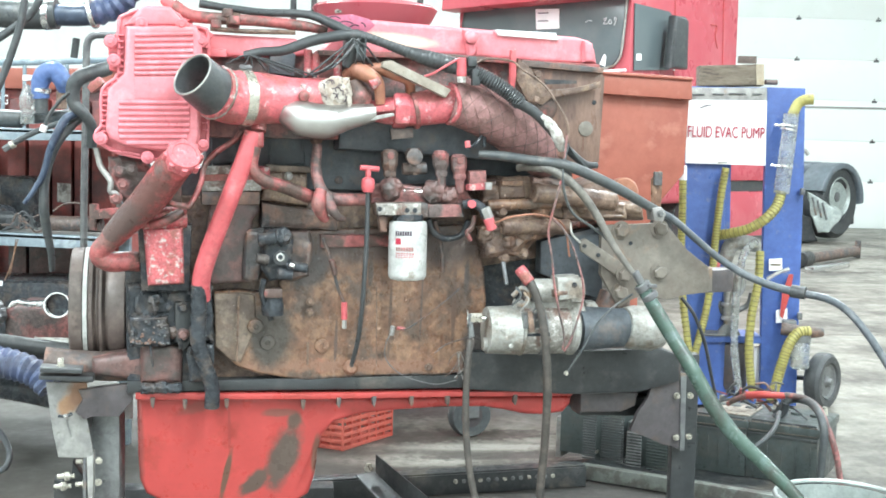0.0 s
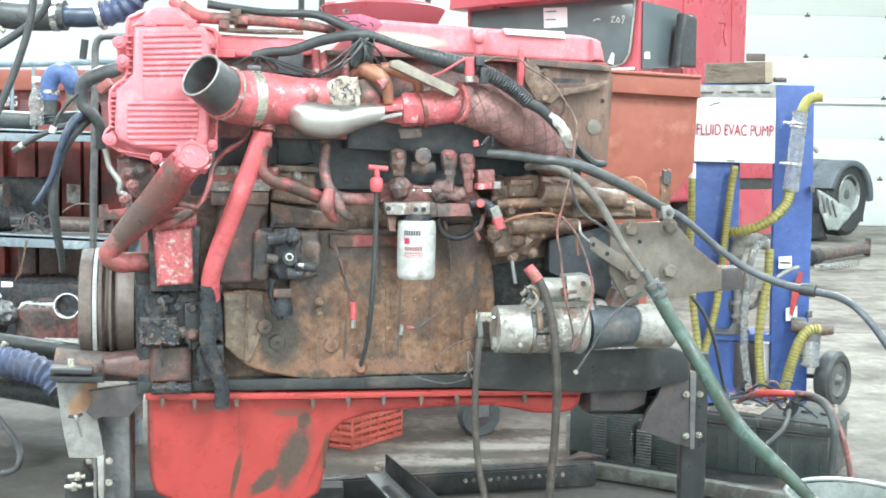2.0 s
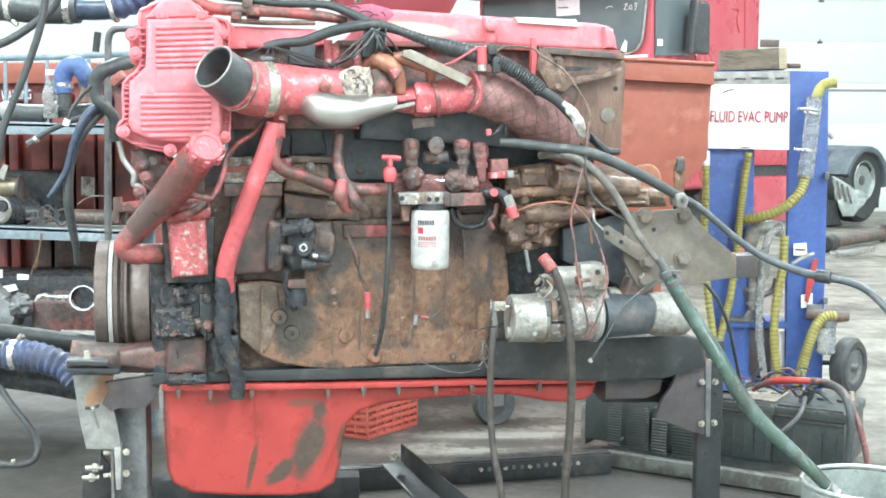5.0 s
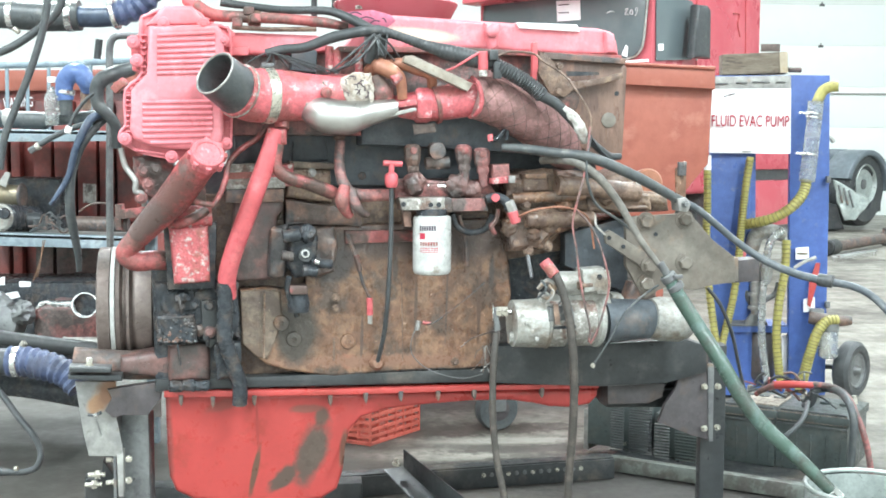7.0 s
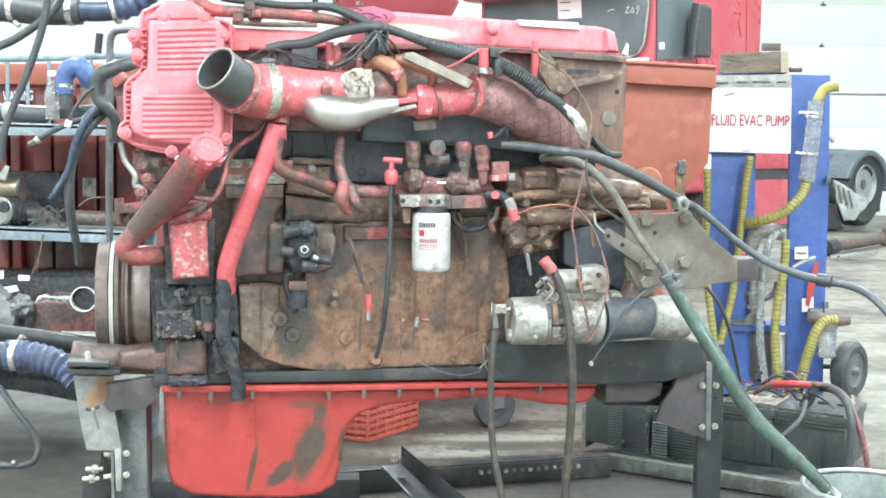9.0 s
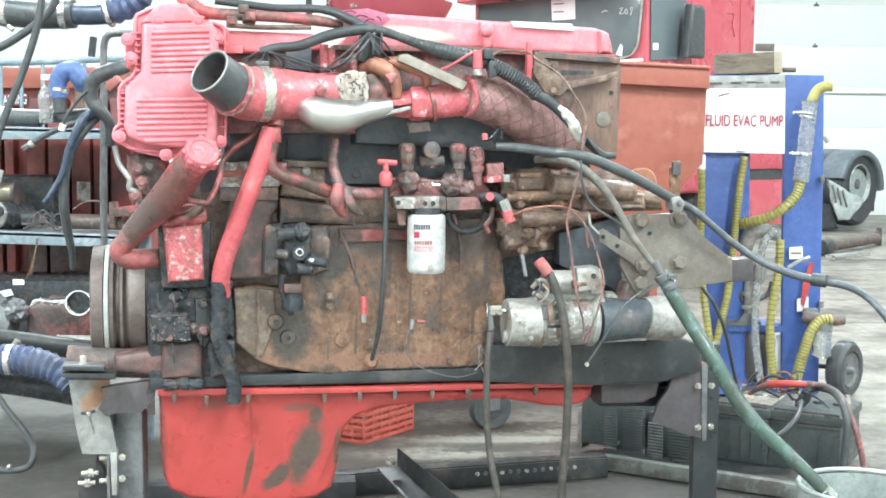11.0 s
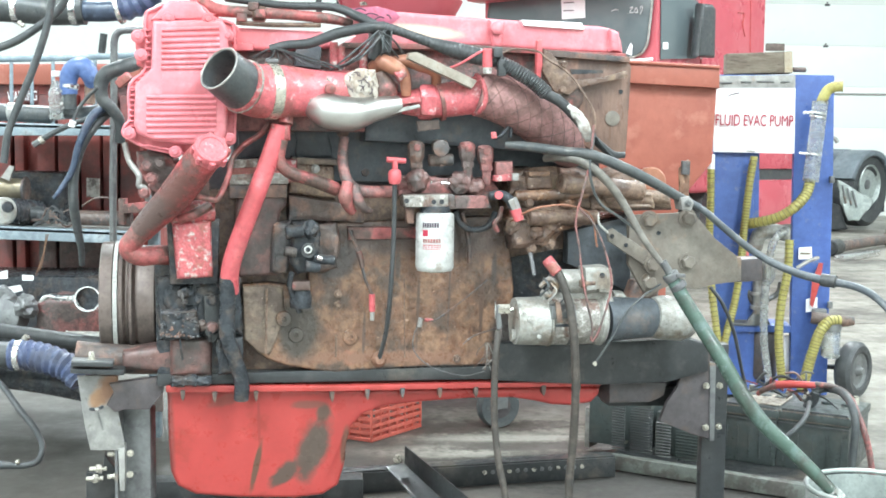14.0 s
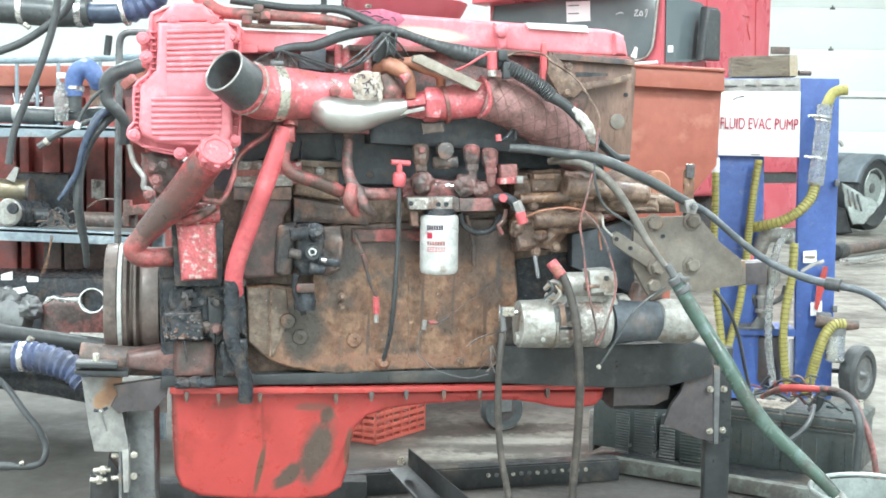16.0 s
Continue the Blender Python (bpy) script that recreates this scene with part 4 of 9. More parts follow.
    part("red_fitting", obox((-0.353, 2.885, 0.772), (0.045, 0.04, 0.024), AXIS, DEEP, 0.006), RED_DIRT, eng, "red block fitting")
    part("drain_elbow", lathe([(0.026, 0), (0.028, 0.02), (0.02, 0.06)], (-0.354, 2.895, 0.715), UP, 20), GREASE, eng)


block_parts()


def oil_pan():
    outline = [(-0.682, 2.879, 0.508), (-0.683, 2.899, 0.360), (-0.681, 2.910, 0.293), (-0.668, 2.923, 0.253), (-0.623, 2.932, 0.227), (-0.519, 2.953, 0.215), (-0.379, 2.981, 0.207), (-0.308, 2.996, 0.212), (-0.269, 3.004, 0.237),
               (-0.252, 2.997, 0.293), (-0.246, 2.988, 0.354), (-0.233, 2.980, 0.400), (-0.205, 2.986, 0.429), (-0.147, 2.998, 0.447), (-0.061, 3.015, 0.455), (0.071, 3.042, 0.461), (0.183, 3.065, 0.459), (0.243, 3.077, 0.448),
               (0.289, 3.087, 0.437), (0.343, 3.098, 0.433), (0.396, 3.108, 0.440), (0.416, 3.113, 0.461), (0.419, 3.113, 0.482), (0.145, 3.047, 0.488), (-0.289, 2.959, 0.497)]
    pan = part("oil_pan", slab(outline, 0.36, DEEP, 0.045, 6), PAN_RED, eng, "bright red painted deep oil pan with grime streaks")
    part("pan_flange", slab([(-0.679, 2.854, 0.523), (-0.286, 2.934, 0.512), (0.143, 3.021, 0.508), (0.414, 3.076, 0.505), (0.414, 3.076, 0.491), (0.144, 3.021, 0.495), (-0.286, 2.934, 0.498), (-0.679, 2.854, 0.507)], 0.40, DEEP, 0.002), PAN_RED, pan, "red rolled pan flange")
    for p in ((-0.563, 2.873, 0.498), (-0.279, 2.930, 0.490), (-0.191, 2.948, 0.493), (-0.008, 2.985, 0.492), (0.085, 3.004, 0.491), (0.262, 3.040, 0.490), (0.355, 3.059, 0.490), (-0.103, 2.966, 0.494), (-0.638, 2.857, 0.504), (-0.464, 2.893, 0.497)):
        part("pan_clip", slab([Vector(p) + AXIS * a + UP * b for a, b in ((-0.006, 0.008), (0.006, 0.008), (0.0045, -0.010), (0.001, -0.020), (-0.0045, -0.012))], 0.02, DEEP, 0.002), RUST_DARK, pan, "greasy clamp clip")
    part("lower_tube", tube([(-0.521, 2.820, 0.795), (-0.523, 2.830, 0.712), (-0.524, 2.829, 0.657), (-0.510, 2.842, 0.600), (-0.494, 2.856, 0.541), (-0.496, 2.866, 0.490)], 0.019, 14), GREASE, eng, "black oily drain tube")


oil_pan()


def front_end():
    part("ribbed_cover", slab([(-0.675, 2.738, 1.394), (-0.522, 2.769, 1.402), (-0.508, 2.771, 1.379), (-0.506, 2.772, 1.302), (-0.511, 2.771, 1.145), (-0.516, 2.770, 1.122), (-0.544, 2.764, 1.111), (-0.607, 2.751, 1.111), (-0.679, 2.737, 1.121),
                               (-0.711, 2.730, 1.136), (-0.718, 2.729, 1.157), (-0.714, 2.730, 1.247), (-0.679, 2.737, 1.286)], 0.05, DEEP, 0.012, 3), RED_PALE, eng, "faded red ribbed end cover")
    flange_line = [(-0.696, 2.764, 1.416), (-0.646, 2.774, 1.437), (-0.578, 2.788, 1.435), (-0.546, 2.794, 1.407), (-0.508, 2.802, 1.398), (-0.498, 2.804, 1.369), (-0.498, 2.804, 1.146), (-0.506, 2.802, 1.116), (-0.540, 2.796, 1.098), (-0.616, 2.780, 1.089),
                               (-0.695, 2.764, 1.102), (-0.732, 2.756, 1.120), (-0.750, 2.753, 1.133), (-0.745, 2.754, 1.154), (-0.735, 2.756, 1.170), (-0.734, 2.756, 1.248), (-0.698, 2.763, 1.287), (-0.699, 2.763, 1.377)]
    part("cover_flange", slab(flange_line, 0.08, DEEP, 0.008, 2), RED_PALE, eng, "red bolted flange")
    mid_ = sum((Vector(p) for p in flange_line), Vector()) / len(flange_line)
    lip = [Vector(p) + (mid_ - Vector(p)) * 0.012 - DEEP * 0.004 for p in flange_line]
    part("flange_lip", tube(lip + lip[:1], 0.0042, 8, 3), RED_PALE, eng, "raised flange lip")
    top = [((-0.654, 2.739, 1.373), (-0.528, 2.764, 1.381)), ((-0.655, 2.739, 1.360), (-0.527, 2.765, 1.368)), ((-0.655, 2.738, 1.347), (-0.527, 2.765, 1.355)), ((-0.655, 2.738, 1.334), (-0.527, 2.765, 1.342)), ((-0.655, 2.738, 1.323), (-0.527, 2.765, 1.329)),
           ((-0.655, 2.738, 1.310), (-0.553, 2.759, 1.315)), ((-0.656, 2.738, 1.297), (-0.559, 2.758, 1.302)), ((-0.656, 2.738, 1.286), (-0.564, 2.757, 1.290)),
           ((-0.689, 2.732, 1.219), (-0.539, 2.762, 1.223)), ((-0.689, 2.732, 1.206), (-0.535, 2.763, 1.210)), ((-0.689, 2.732, 1.193), (-0.535, 2.763, 1.197)), ((-0.689, 2.731, 1.180), (-0.535, 2.763, 1.184)),
           ((-0.690, 2.731, 1.167), (-0.535, 2.763, 1.171)), ((-0.690, 2.731, 1.154), (-0.535, 2.763, 1.158)), ((-0.688, 2.732, 1.140), (-0.540, 2.762, 1.144)), ((-0.673, 2.735, 1.127), (-0.581, 2.754, 1.129))]
    for a, b in top:
        part("rib", rod(Vector(a) + DEEP * 0.0036, Vector(b) + DEEP * 0.0036, 0.0050, 10), RED_PALE, eng)
    part("name_panel", slab([(-0.655, 2.740, 1.278), (-0.560, 2.759, 1.280), (-0.560, 2.759, 1.231), (-0.655, 2.740, 1.229)], 0.012, DEEP, 0.002), RED_PALE, eng)
    for p in ((-0.712, 2.750, 1.357), (-0.705, 2.752, 1.315), (-0.732, 2.744, 1.136), (-0.631, 2.767, 1.095), (-0.514, 2.791, 1.365), (-0.509, 2.792, 1.126), (-0.645, 2.764, 1.401), (-0.557, 2.782, 1.401), (-0.503, 2.793, 1.264)):
        part("flange_lug", join(lathe([(0.015, 0), (0.015, 0.012), (0.012, 0.015)], p, -DEEP, 18), bolt(Vector(p) - DEEP * 0.013, 0.007, DEEP, 0.009)), RED_PALE, eng)
    for a, b, n in (((-0.694, 2.761, 1.377), (-0.695, 2.761, 1.290), 7), ((-0.700, 2.760, 1.274), (-0.728, 2.754, 1.241), 4), ((-0.728, 2.754, 1.235), (-0.730, 2.754, 1.150), 8), ((-0.713, 2.757, 1.107), (-0.638, 2.773, 1.095), 7), ((-0.502, 2.800, 1.356), (-0.501, 2.800, 1.159), 12)):
        for k in range(n):
            part("flange_tooth", obox(Vector(a).lerp(Vector(b), k / (n - 1)) + (mid_ - Vector(a).lerp(Vector(b), k / (n - 1))).normalized() * 0.004, (0.014, 0.020, 0.0045), AXIS, DEEP, 0.001, 1), RED_PALE, eng)
    part("side_lug_plate", slab([(-0.723, 2.762, 1.370), (-0.695, 2.768, 1.381), (-0.697, 2.768, 1.287), (-0.719, 2.763, 1.295)], 0.05, DEEP, 0.006), RED_SCUFF, eng)
    part("top_hump", slab([(-0.682, 2.746, 1.395), (-0.642, 2.754, 1.443), (-0.580, 2.767, 1.443), (-0.565, 2.770, 1.424), (-0.540, 2.775, 1.400)], 0.12, DEEP, 0.012, 3), RED_PALE, eng)
    # filler neck
    part("filler_neck", tube([(-0.546, 2.706, 1.089), (-0.568, 2.718, 1.067), (-0.618, 2.749, 1.007), (-0.672, 2.769, 0.953), (-0.718, 2.780, 0.906)], [0.038, 0.040, 0.040, 0.034, 0.028], 22), NECK, eng, "red oil filler neck black with grime")
    part("neck_elbow", tube([(-0.718, 2.780, 0.906), (-0.748, 2.784, 0.868), (-0.728, 2.798, 0.847), (-0.688, 2.827, 0.847), (-0.662, 2.893, 0.839)], [0.026, 0.023, 0.023, 0.024, 0.024], 18), RED_DIRT, eng)
    cap = part("filler_cap", lathe([(0.036, -0.02), (0.039, -0.012), (0.039, 0.010), (0.036, 0.015), (0.029, 0.015), (0.027, 0.0125)], (-0.533, 2.685, 1.098), Vector((0.35, -0.72, 0.55)), 28), RED_SCUFF, eng, "faded red lobed filler cap")
    w = Vector((0.35, -0.72, 0.55)).normalized()
    x = w.orthogonal().normalized()
    for k in range(8):
        a = 2 * math.pi * k / 8
        q = Vector((-0.533, 2.685, 1.098)) + (x * math.cos(a) + w.cross(x) * math.sin(a)) * 0.038
        part("lobe", rod(q - w * 0.012, q + w * 0.010, 0.0075, 10), RED_SCUFF, cap)
    part("bracket_web", slab([(-0.595, 2.784, 1.013), (-0.560, 2.791, 1.066), (-0.557, 2.792, 0.986), (-0.589, 2.786, 0.991)], 0.02, DEEP, 0.004), RED_DIRT, eng)
    part("small_pipe", tube([(-0.591, 2.765, 1.006), (-0.579, 2.767, 0.992), (-0.547, 2.774, 0.984), (-0.532, 2.777, 0.990), (-0.514, 2.801, 1.039), (-0.509, 2.822, 1.079), (-0.482, 2.828, 1.112), (-0.443, 2.836, 1.139), (-0.423, 2.840, 1.166)], 0.007, 10), RED_DIRT, eng, "thin red pipe")
    # casting under the cover and the water pump
    part("timing_casting", lumpy(slab([(-0.728, 2.788, 1.094), (-0.645, 2.805, 1.092), (-0.621, 2.810, 1.038), (-0.672, 2.799, 0.978), (-0.710, 2.792, 1.005), (-0.722, 2.789, 1.038)], 0.10, DEEP, 0.02, 3), 3, 0.012, 38), RED_DARK, eng, "oily pinkish red casting")
    for p in ((-0.700, 2.783, 1.063), (-0.674, 2.789, 1.068), (-0.692, 2.785, 1.032), (-0.708, 2.782, 0.999)):
        part("casting_bolt", bolt(p, 0.011), RED_DARK, eng)
    part("bypass_loop", tube([(-0.754, 2.783, 1.115), (-0.744, 2.785, 1.072), (-0.720, 2.779, 1.039), (-0.720, 2.779, 1.015), (-0.705, 2.782, 1.006), (-0.703, 2.793, 0.979)], 0.007, 10), STEEL_RAW, eng, "bare metal line")
    part("pump_body", slab([(-0.648, 2.794, 0.929), (-0.558, 2.812, 0.931), (-0.554, 2.813, 0.796), (-0.637, 2.796, 0.791)], 0.10, DEEP, 0.014, 3), RED_WORN, eng, "chipped red water pump body")
    part("pump_side", slab([(-0.666, 2.816, 0.933), (-0.542, 2.841, 0.935), (-0.546, 2.840, 0.776), (-0.658, 2.817, 0.776)], 0.10, DEEP, 0.01), GREASE, eng)
    part("pump_neck", tube([(-0.652, 2.824, 0.937), (-0.617, 2.821, 0.951), (-0.558, 2.843, 0.954)], 0.026, 16), RED_WORN, eng, "worn red pump neck")
    part("pump_ring", tube([(-0.630, 2.798, 0.935), (-0.598, 2.794, 0.946), (-0.563, 2.821, 0.968)], 0.012, 12), RED_DIRT, eng)
    part("front_plate", slab([(-0.707, 2.864, 0.831), (-0.559, 2.894, 0.787), (-0.506, 2.905, 0.772), (-0.501, 2.905, 0.517), (-0.702, 2.865, 0.525)], 0.35, DEEP, 0.008), GREASE, eng, "black greasy front cover")
    part("grease_pad", lumpy(slab([(-0.684, 2.817, 0.713), (-0.596, 2.835, 0.716), (-0.591, 2.836, 0.645), (-0.682, 2.818, 0.642)], 0.06, DEEP, 0.012, 3), 3, 0.008, 60), GREASE, eng, "thick caked black grease")
    rng = random.Random(4)
    for k in range(46):
        p = Vector((-0.682, 2.818, 0.650)).lerp(Vector((-0.596, 2.835, 0.648)), rng.random()) + UP * (rng.random() ** 2 * 0.06)
        part("grease_crumb", lathe([(0.001, 0), (0.0035, 0.0025), (0.001, 0.005)], p, -DEEP, 6), RUST_DARK if k % 3 else STEEL, eng)
    for pts in (((-0.678, 2.839, 0.772), (-0.600, 2.855, 0.777), (-0.594, 2.856, 0.719), (-0.675, 2.839, 0.715)), ((-0.545, 2.846, 0.765), (-0.497, 2.855, 0.769), (-0.493, 2.856, 0.653), (-0.538, 2.847, 0.649)), ((-0.553, 2.854, 0.639), (-0.493, 2.866, 0.643), (-0.493, 2.866, 0.551), (-0.549, 2.855, 0.550))):
        part("front_casting", lumpy(slab(list(pts), 0.06, DEEP, 0.012, 3), 3, 0.009, 50), GREASE, eng, "black oily casting")
    part("caked_grease", lumpy(slab([(-0.695, 2.839, 0.790), (-0.556, 2.867, 0.792), (-0.500, 2.878, 0.770), (-0.496, 2.879, 0.556), (-0.530, 2.872, 0.556), (-0.548, 2.869, 0.648), (-0.690, 2.840, 0.650)], 0.06, DEEP, 0.012, 2), 5, 0.013, 44), GREASE, eng, "black oily grease over the front cover")
    rngg = random.Random(12)
    for k in range(30):
        f_, z_ = rngg.random(), rngg.uniform(0.65, 0.785)
        p = Vector((-0.685, 2.833, 0)).lerp(Vector((-0.505, 2.869, 0)), f_) + UP * z_
        r_ = rngg.uniform(0.006, 0.013)
        if k % 3 == 0:
            part("greasy_bolt", bolt(p - DEEP * 0.006, r_ * 0.8, DEEP, 0.012), GREASE, eng)
        elif k % 3 == 1:
            part("greasy_boss", lumpy(lathe([(r_ * 1.5, -0.02), (r_ * 1.3, 0.0), (r_ * 0.9, 0.008), (r_ * 0.3, 0.010)], p, -DEEP, 12), 1, 0.005, 70), RUST_DARK if k % 2 else GREASE, eng)
        else:
            q = p + AXIS * rngg.uniform(-0.03, 0.03) - UP * rngg.uniform(0.02, 0.06)
            part("greasy_line", tube([p - DEEP * 0.006, p.lerp(q, 0.5) - DEEP * 0.012, q - DEEP * 0.004], r_ * 0.45, 8, 5), GREASE, eng)
    part("front_bracket", slab([(-0.584, 2.848, 0.748), (-0.544, 2.856, 0.750), (-0.542, 2.856, 0.653), (-0.564, 2.852, 0.628), (-0.582, 2.848, 0.654)], 0.05, DEEP, 0.006), BLACK, eng)
    part("bracket_bolt", bolt((-0.564, 2.852, 0.736), 0.011), GREASE, eng)
    part("red_bolt", bolt((-0.564, 2.847, 0.671), 0.011), TRUN, eng, "red bolt head")
    part("pump_bolt", bolt((-0.627, 2.865, 0.762), 0.012), BLACK, eng)
    for p in ((-0.648, 2.855, 0.535), (-0.618, 2.861, 0.537), (-0.591, 2.867, 0.536)):
        part("seal_lump", lumpy(obox(p, (0.036, 0.03, 0.024), AXIS, DEEP, 0.008), 2, 0.008, 70), GREASE, eng)
    # front support beam
    part("support_tube", tube([(-0.907, 2.884, 0.590), (-0.789, 2.908, 0.578), (-0.682, 2.930, 0.574)], 0.036, 20), RUST_DARK, eng)
    part("trunnion", slab([(-0.783, 2.848, 0.606), (-0.670, 2.871, 0.622), (-0.572, 2.891, 0.616), (-0.578, 2.890, 0.551), (-0.669, 2.871, 0.549), (-0.784, 2.848, 0.564)], 0.16, DEEP, 0.02, 3), TRUN, eng, "rusty brown front trunnion")
    part("trunnion_collar", slab([(-0.668, 2.851, 0.645), (-0.568, 2.872, 0.639), (-0.569, 2.871, 0.544), (-0.667, 2.851, 0.547)], 0.18, DEEP, 0.02, 3), TRUN, eng)


front_end()


def crank_pulley():
    c = Vector((-0.878, 3.023, 0.710))
    pul = thing("crank_pulley", c, "brown steel grooved crank pulley with a white painted ring", "pulley")
    r = 0.150
    part("damper", lathe([(0.05, 0), (r - 0.004, 0), (r, 0.003), (r, 0.030), (r - 0.006, 0.034), (r - 0.006, 0.046), (r - 0.001, 0.048), (r - 0.001, 0.05)], c, AXIS, 64), PULLEY, pul)
    part("white_ring", lathe([(r - 0.006, 0.0325), (r + 0.0015, 0.0335), (r + 0.0015, 0.0435), (r - 0.006, 0.0445)], c, AXIS, 64), WHITE, pul, "white painted timing ring")
    part("groove_ring", lathe([(0.08, 0.046), (r - 0.002, 0.046), (r - 0.002, 0.055), (r - 0.018, 0.062), (r - 0.018, 0.066), (r - 0.004, 0.072), (r - 0.004, 0.078), (r - 0.020, 0.086), (r - 0.020, 0.092), (0.05, 0.094)], c, AXIS, 64), PULLEY, pul)
    part("rear_rim", lathe([(0.08, 0.090), (r - 0.012, 0.092), (r - 0.010, 0.098), (r - 0.010, 0.132), (r - 0.016, 0.136), (0.05, 0.136)], c, AXIS, 64), PULLEY, pul, "smooth pale rear rim")
    part("hub", lathe([(0.06, 0.004), (0.062, 0.01), (0.062, 0.20), (0.05, 0.21)], c, AXIS, 32), RUST_DARK, pul)
    for k in range(6):
        a = 2 * math.pi * k / 6
        part("hub_bolt", bolt(c + (DEEP * math.cos(a) + UP * math.sin(a)) * 0.09 + AXIS * 0.004, 0.008, AXIS, 0.003), ZINC, pul)
    return pul, c


pulley, pulley_at = crank_pulley()



# ---- upper side of the engine ----
def valve_cover():
    vc = part("valve_cover", slab([(-0.254, 2.915, 1.356), (-0.173, 2.931, 1.437), (-0.118, 2.943, 1.443), (0.105, 2.988, 1.434), (0.392, 3.046, 1.424), (0.427, 3.054, 1.416), (0.442, 3.057, 1.394), (0.449, 3.058, 1.357), (0.249, 3.017, 1.359), (0.049, 2.977, 1.365)], 0.26, DEEP, 0.012, 4), RED_PALE, eng, "long faded red valve cover")
    part("cover_rail", slab([(-0.253, 2.900, 1.363), (0.049, 2.961, 1.367), (0.248, 3.002, 1.360), (0.453, 3.043, 1.356), (0.456, 3.044, 1.345), (0.248, 3.002, 1.348), (0.049, 2.961, 1.353), (-0.253, 2.900, 1.349)], 0.29, DEEP, 0.003), RED_DIRT, vc)
    part("boss", slab([(0.102, 2.972, 1.429), (0.139, 2.980, 1.427), (0.139, 2.980, 1.372), (0.128, 2.977, 1.360), (0.114, 2.974, 1.363)], 0.05, DEEP, 0.012, 3), RED_PALE, vc)
    part("boss_dome", lathe([(0.018, 0), (0.016, 0.012), (0.006, 0.018)], (0.120, 2.976, 1.409), -DEEP, 20), RED_PALE, vc)
    part("end_boss", slab([(0.410, 3.030, 1.414), (0.433, 3.034, 1.409), (0.440, 3.036, 1.360), (0.413, 3.030, 1.360)], 0.06, DEEP, 0.01, 3), RED_PALE, vc)
    part("pale_label", slab([(0.182, 2.993, 1.432), (0.337, 3.025, 1.430), (0.344, 3.026, 1.413), (0.190, 2.995, 1.418)], 0.03, DEEP, 0.001), PAPER, vc, "white paper strip on the cover")
    front = part("front_cover", slab([(-0.509, 2.833, 1.390), (-0.305, 2.874, 1.387), (-0.278, 2.879, 1.377), (-0.278, 2.879, 1.348), (-0.424, 2.850, 1.337), (-0.507, 2.833, 1.337)], 0.26, DEEP, 0.012, 4), RED_PALE, eng, "faded red front rocker cover")
    part("front_rail", slab([(-0.507, 2.823, 1.352), (-0.461, 2.832, 1.354), (-0.461, 2.832, 1.335), (-0.507, 2.823, 1.334)], 0.03, DEEP, 0.004), RED_PALE, front)
    for p in ((-0.501, 2.814, 1.381), (-0.503, 2.813, 1.354)):
        part("cover_bolt", bolt(p, 0.008), RED_PALE, front)
    part("inner_head", slab([(-0.514, 2.862, 1.345), (-0.200, 2.926, 1.360), (-0.200, 2.926, 1.148), (-0.516, 2.862, 1.146)], 0.22, DEEP, 0.01), RED_DARK, eng, "grimy red head side")
    # dark plate stands in for the shade between the red posts
    part("recess_shade", slab([(-0.364, 2.862, 1.362), (-0.302, 2.875, 1.358), (-0.305, 2.874, 1.296), (-0.365, 2.862, 1.302)], 0.05, DEEP, 0.008), SOOT_HAZE, eng)
    for p in ((-0.273, 2.870, 1.360), (-0.257, 2.873, 1.350), (-0.203, 2.885, 1.343)):
        part("injector_stud", tube([Vector(p), Vector(p) - UP * 0.06], 0.010, 12), RED_WORN, eng)
    part("rear_head", slab([(-0.201, 2.946, 1.364), (0.458, 3.080, 1.350), (0.471, 3.083, 1.320), (0.463, 3.081, 1.095), (-0.202, 2.946, 1.135)], 0.2, DEEP, 0.01), RED_DARK, eng, "grimy red head side")
    # dark plate over the red head side, in the hazed cavity tone
    part("lower_head", lumpy(slab([(-0.201, 2.938, 1.236), (0.458, 3.072, 1.226), (0.463, 3.073, 1.095), (-0.202, 2.938, 1.125)], 0.19, DEEP, 0.012, 2), 3, 0.006, 26), SOOT_HAZE, eng, "dark blue-grey lower head side")
    # pipes on the front top
    part("top_pipe", tube([(-0.587, 2.837, 1.454), (-0.547, 2.835, 1.430), (-0.475, 2.839, 1.425), (-0.382, 2.848, 1.422), (-0.290, 2.867, 1.416), (-0.232, 2.889, 1.408)], [0.014, 0.015, 0.014, 0.013, 0.013, 0.010], 12), RED_DIRT, eng, "red top water pipe")
    part("pipe_collar", rod((-0.464, 2.842, 1.424), (-0.433, 2.848, 1.423), 0.019, 14), RUST, eng)
    part("top_manifold", tube([(-0.617, 2.882, 1.469), (-0.581, 2.848, 1.444), (-0.551, 2.834, 1.411)], 0.013, 10), RED, eng)
    part("copper_line", tube([(-0.499, 2.824, 1.400), (-0.460, 2.832, 1.398), (-0.409, 2.843, 1.397), (-0.304, 2.864, 1.400)], 0.006, 8), RUST, eng)
    for p in ((-0.486, 2.827, 1.411), (-0.460, 2.832, 1.438), (-0.443, 2.825, 1.421)):
        part("pipe_fitting", obox(p, (0.025, 0.02, 0.02), AXIS, DEEP, 0.005), RED_DIRT, eng)
    tag = part("paper_tag", slab([(-0.251, 2.885, 1.442), (-0.171, 2.901, 1.450), (-0.130, 2.909, 1.440), (-0.117, 2.912, 1.427), (-0.144, 2.907, 1.407), (-0.198, 2.896, 1.417)], 0.003, Vector((0, 0.5, -0.8)), 0), PINK, eng, "pink paper tag with unreadable handwriting")
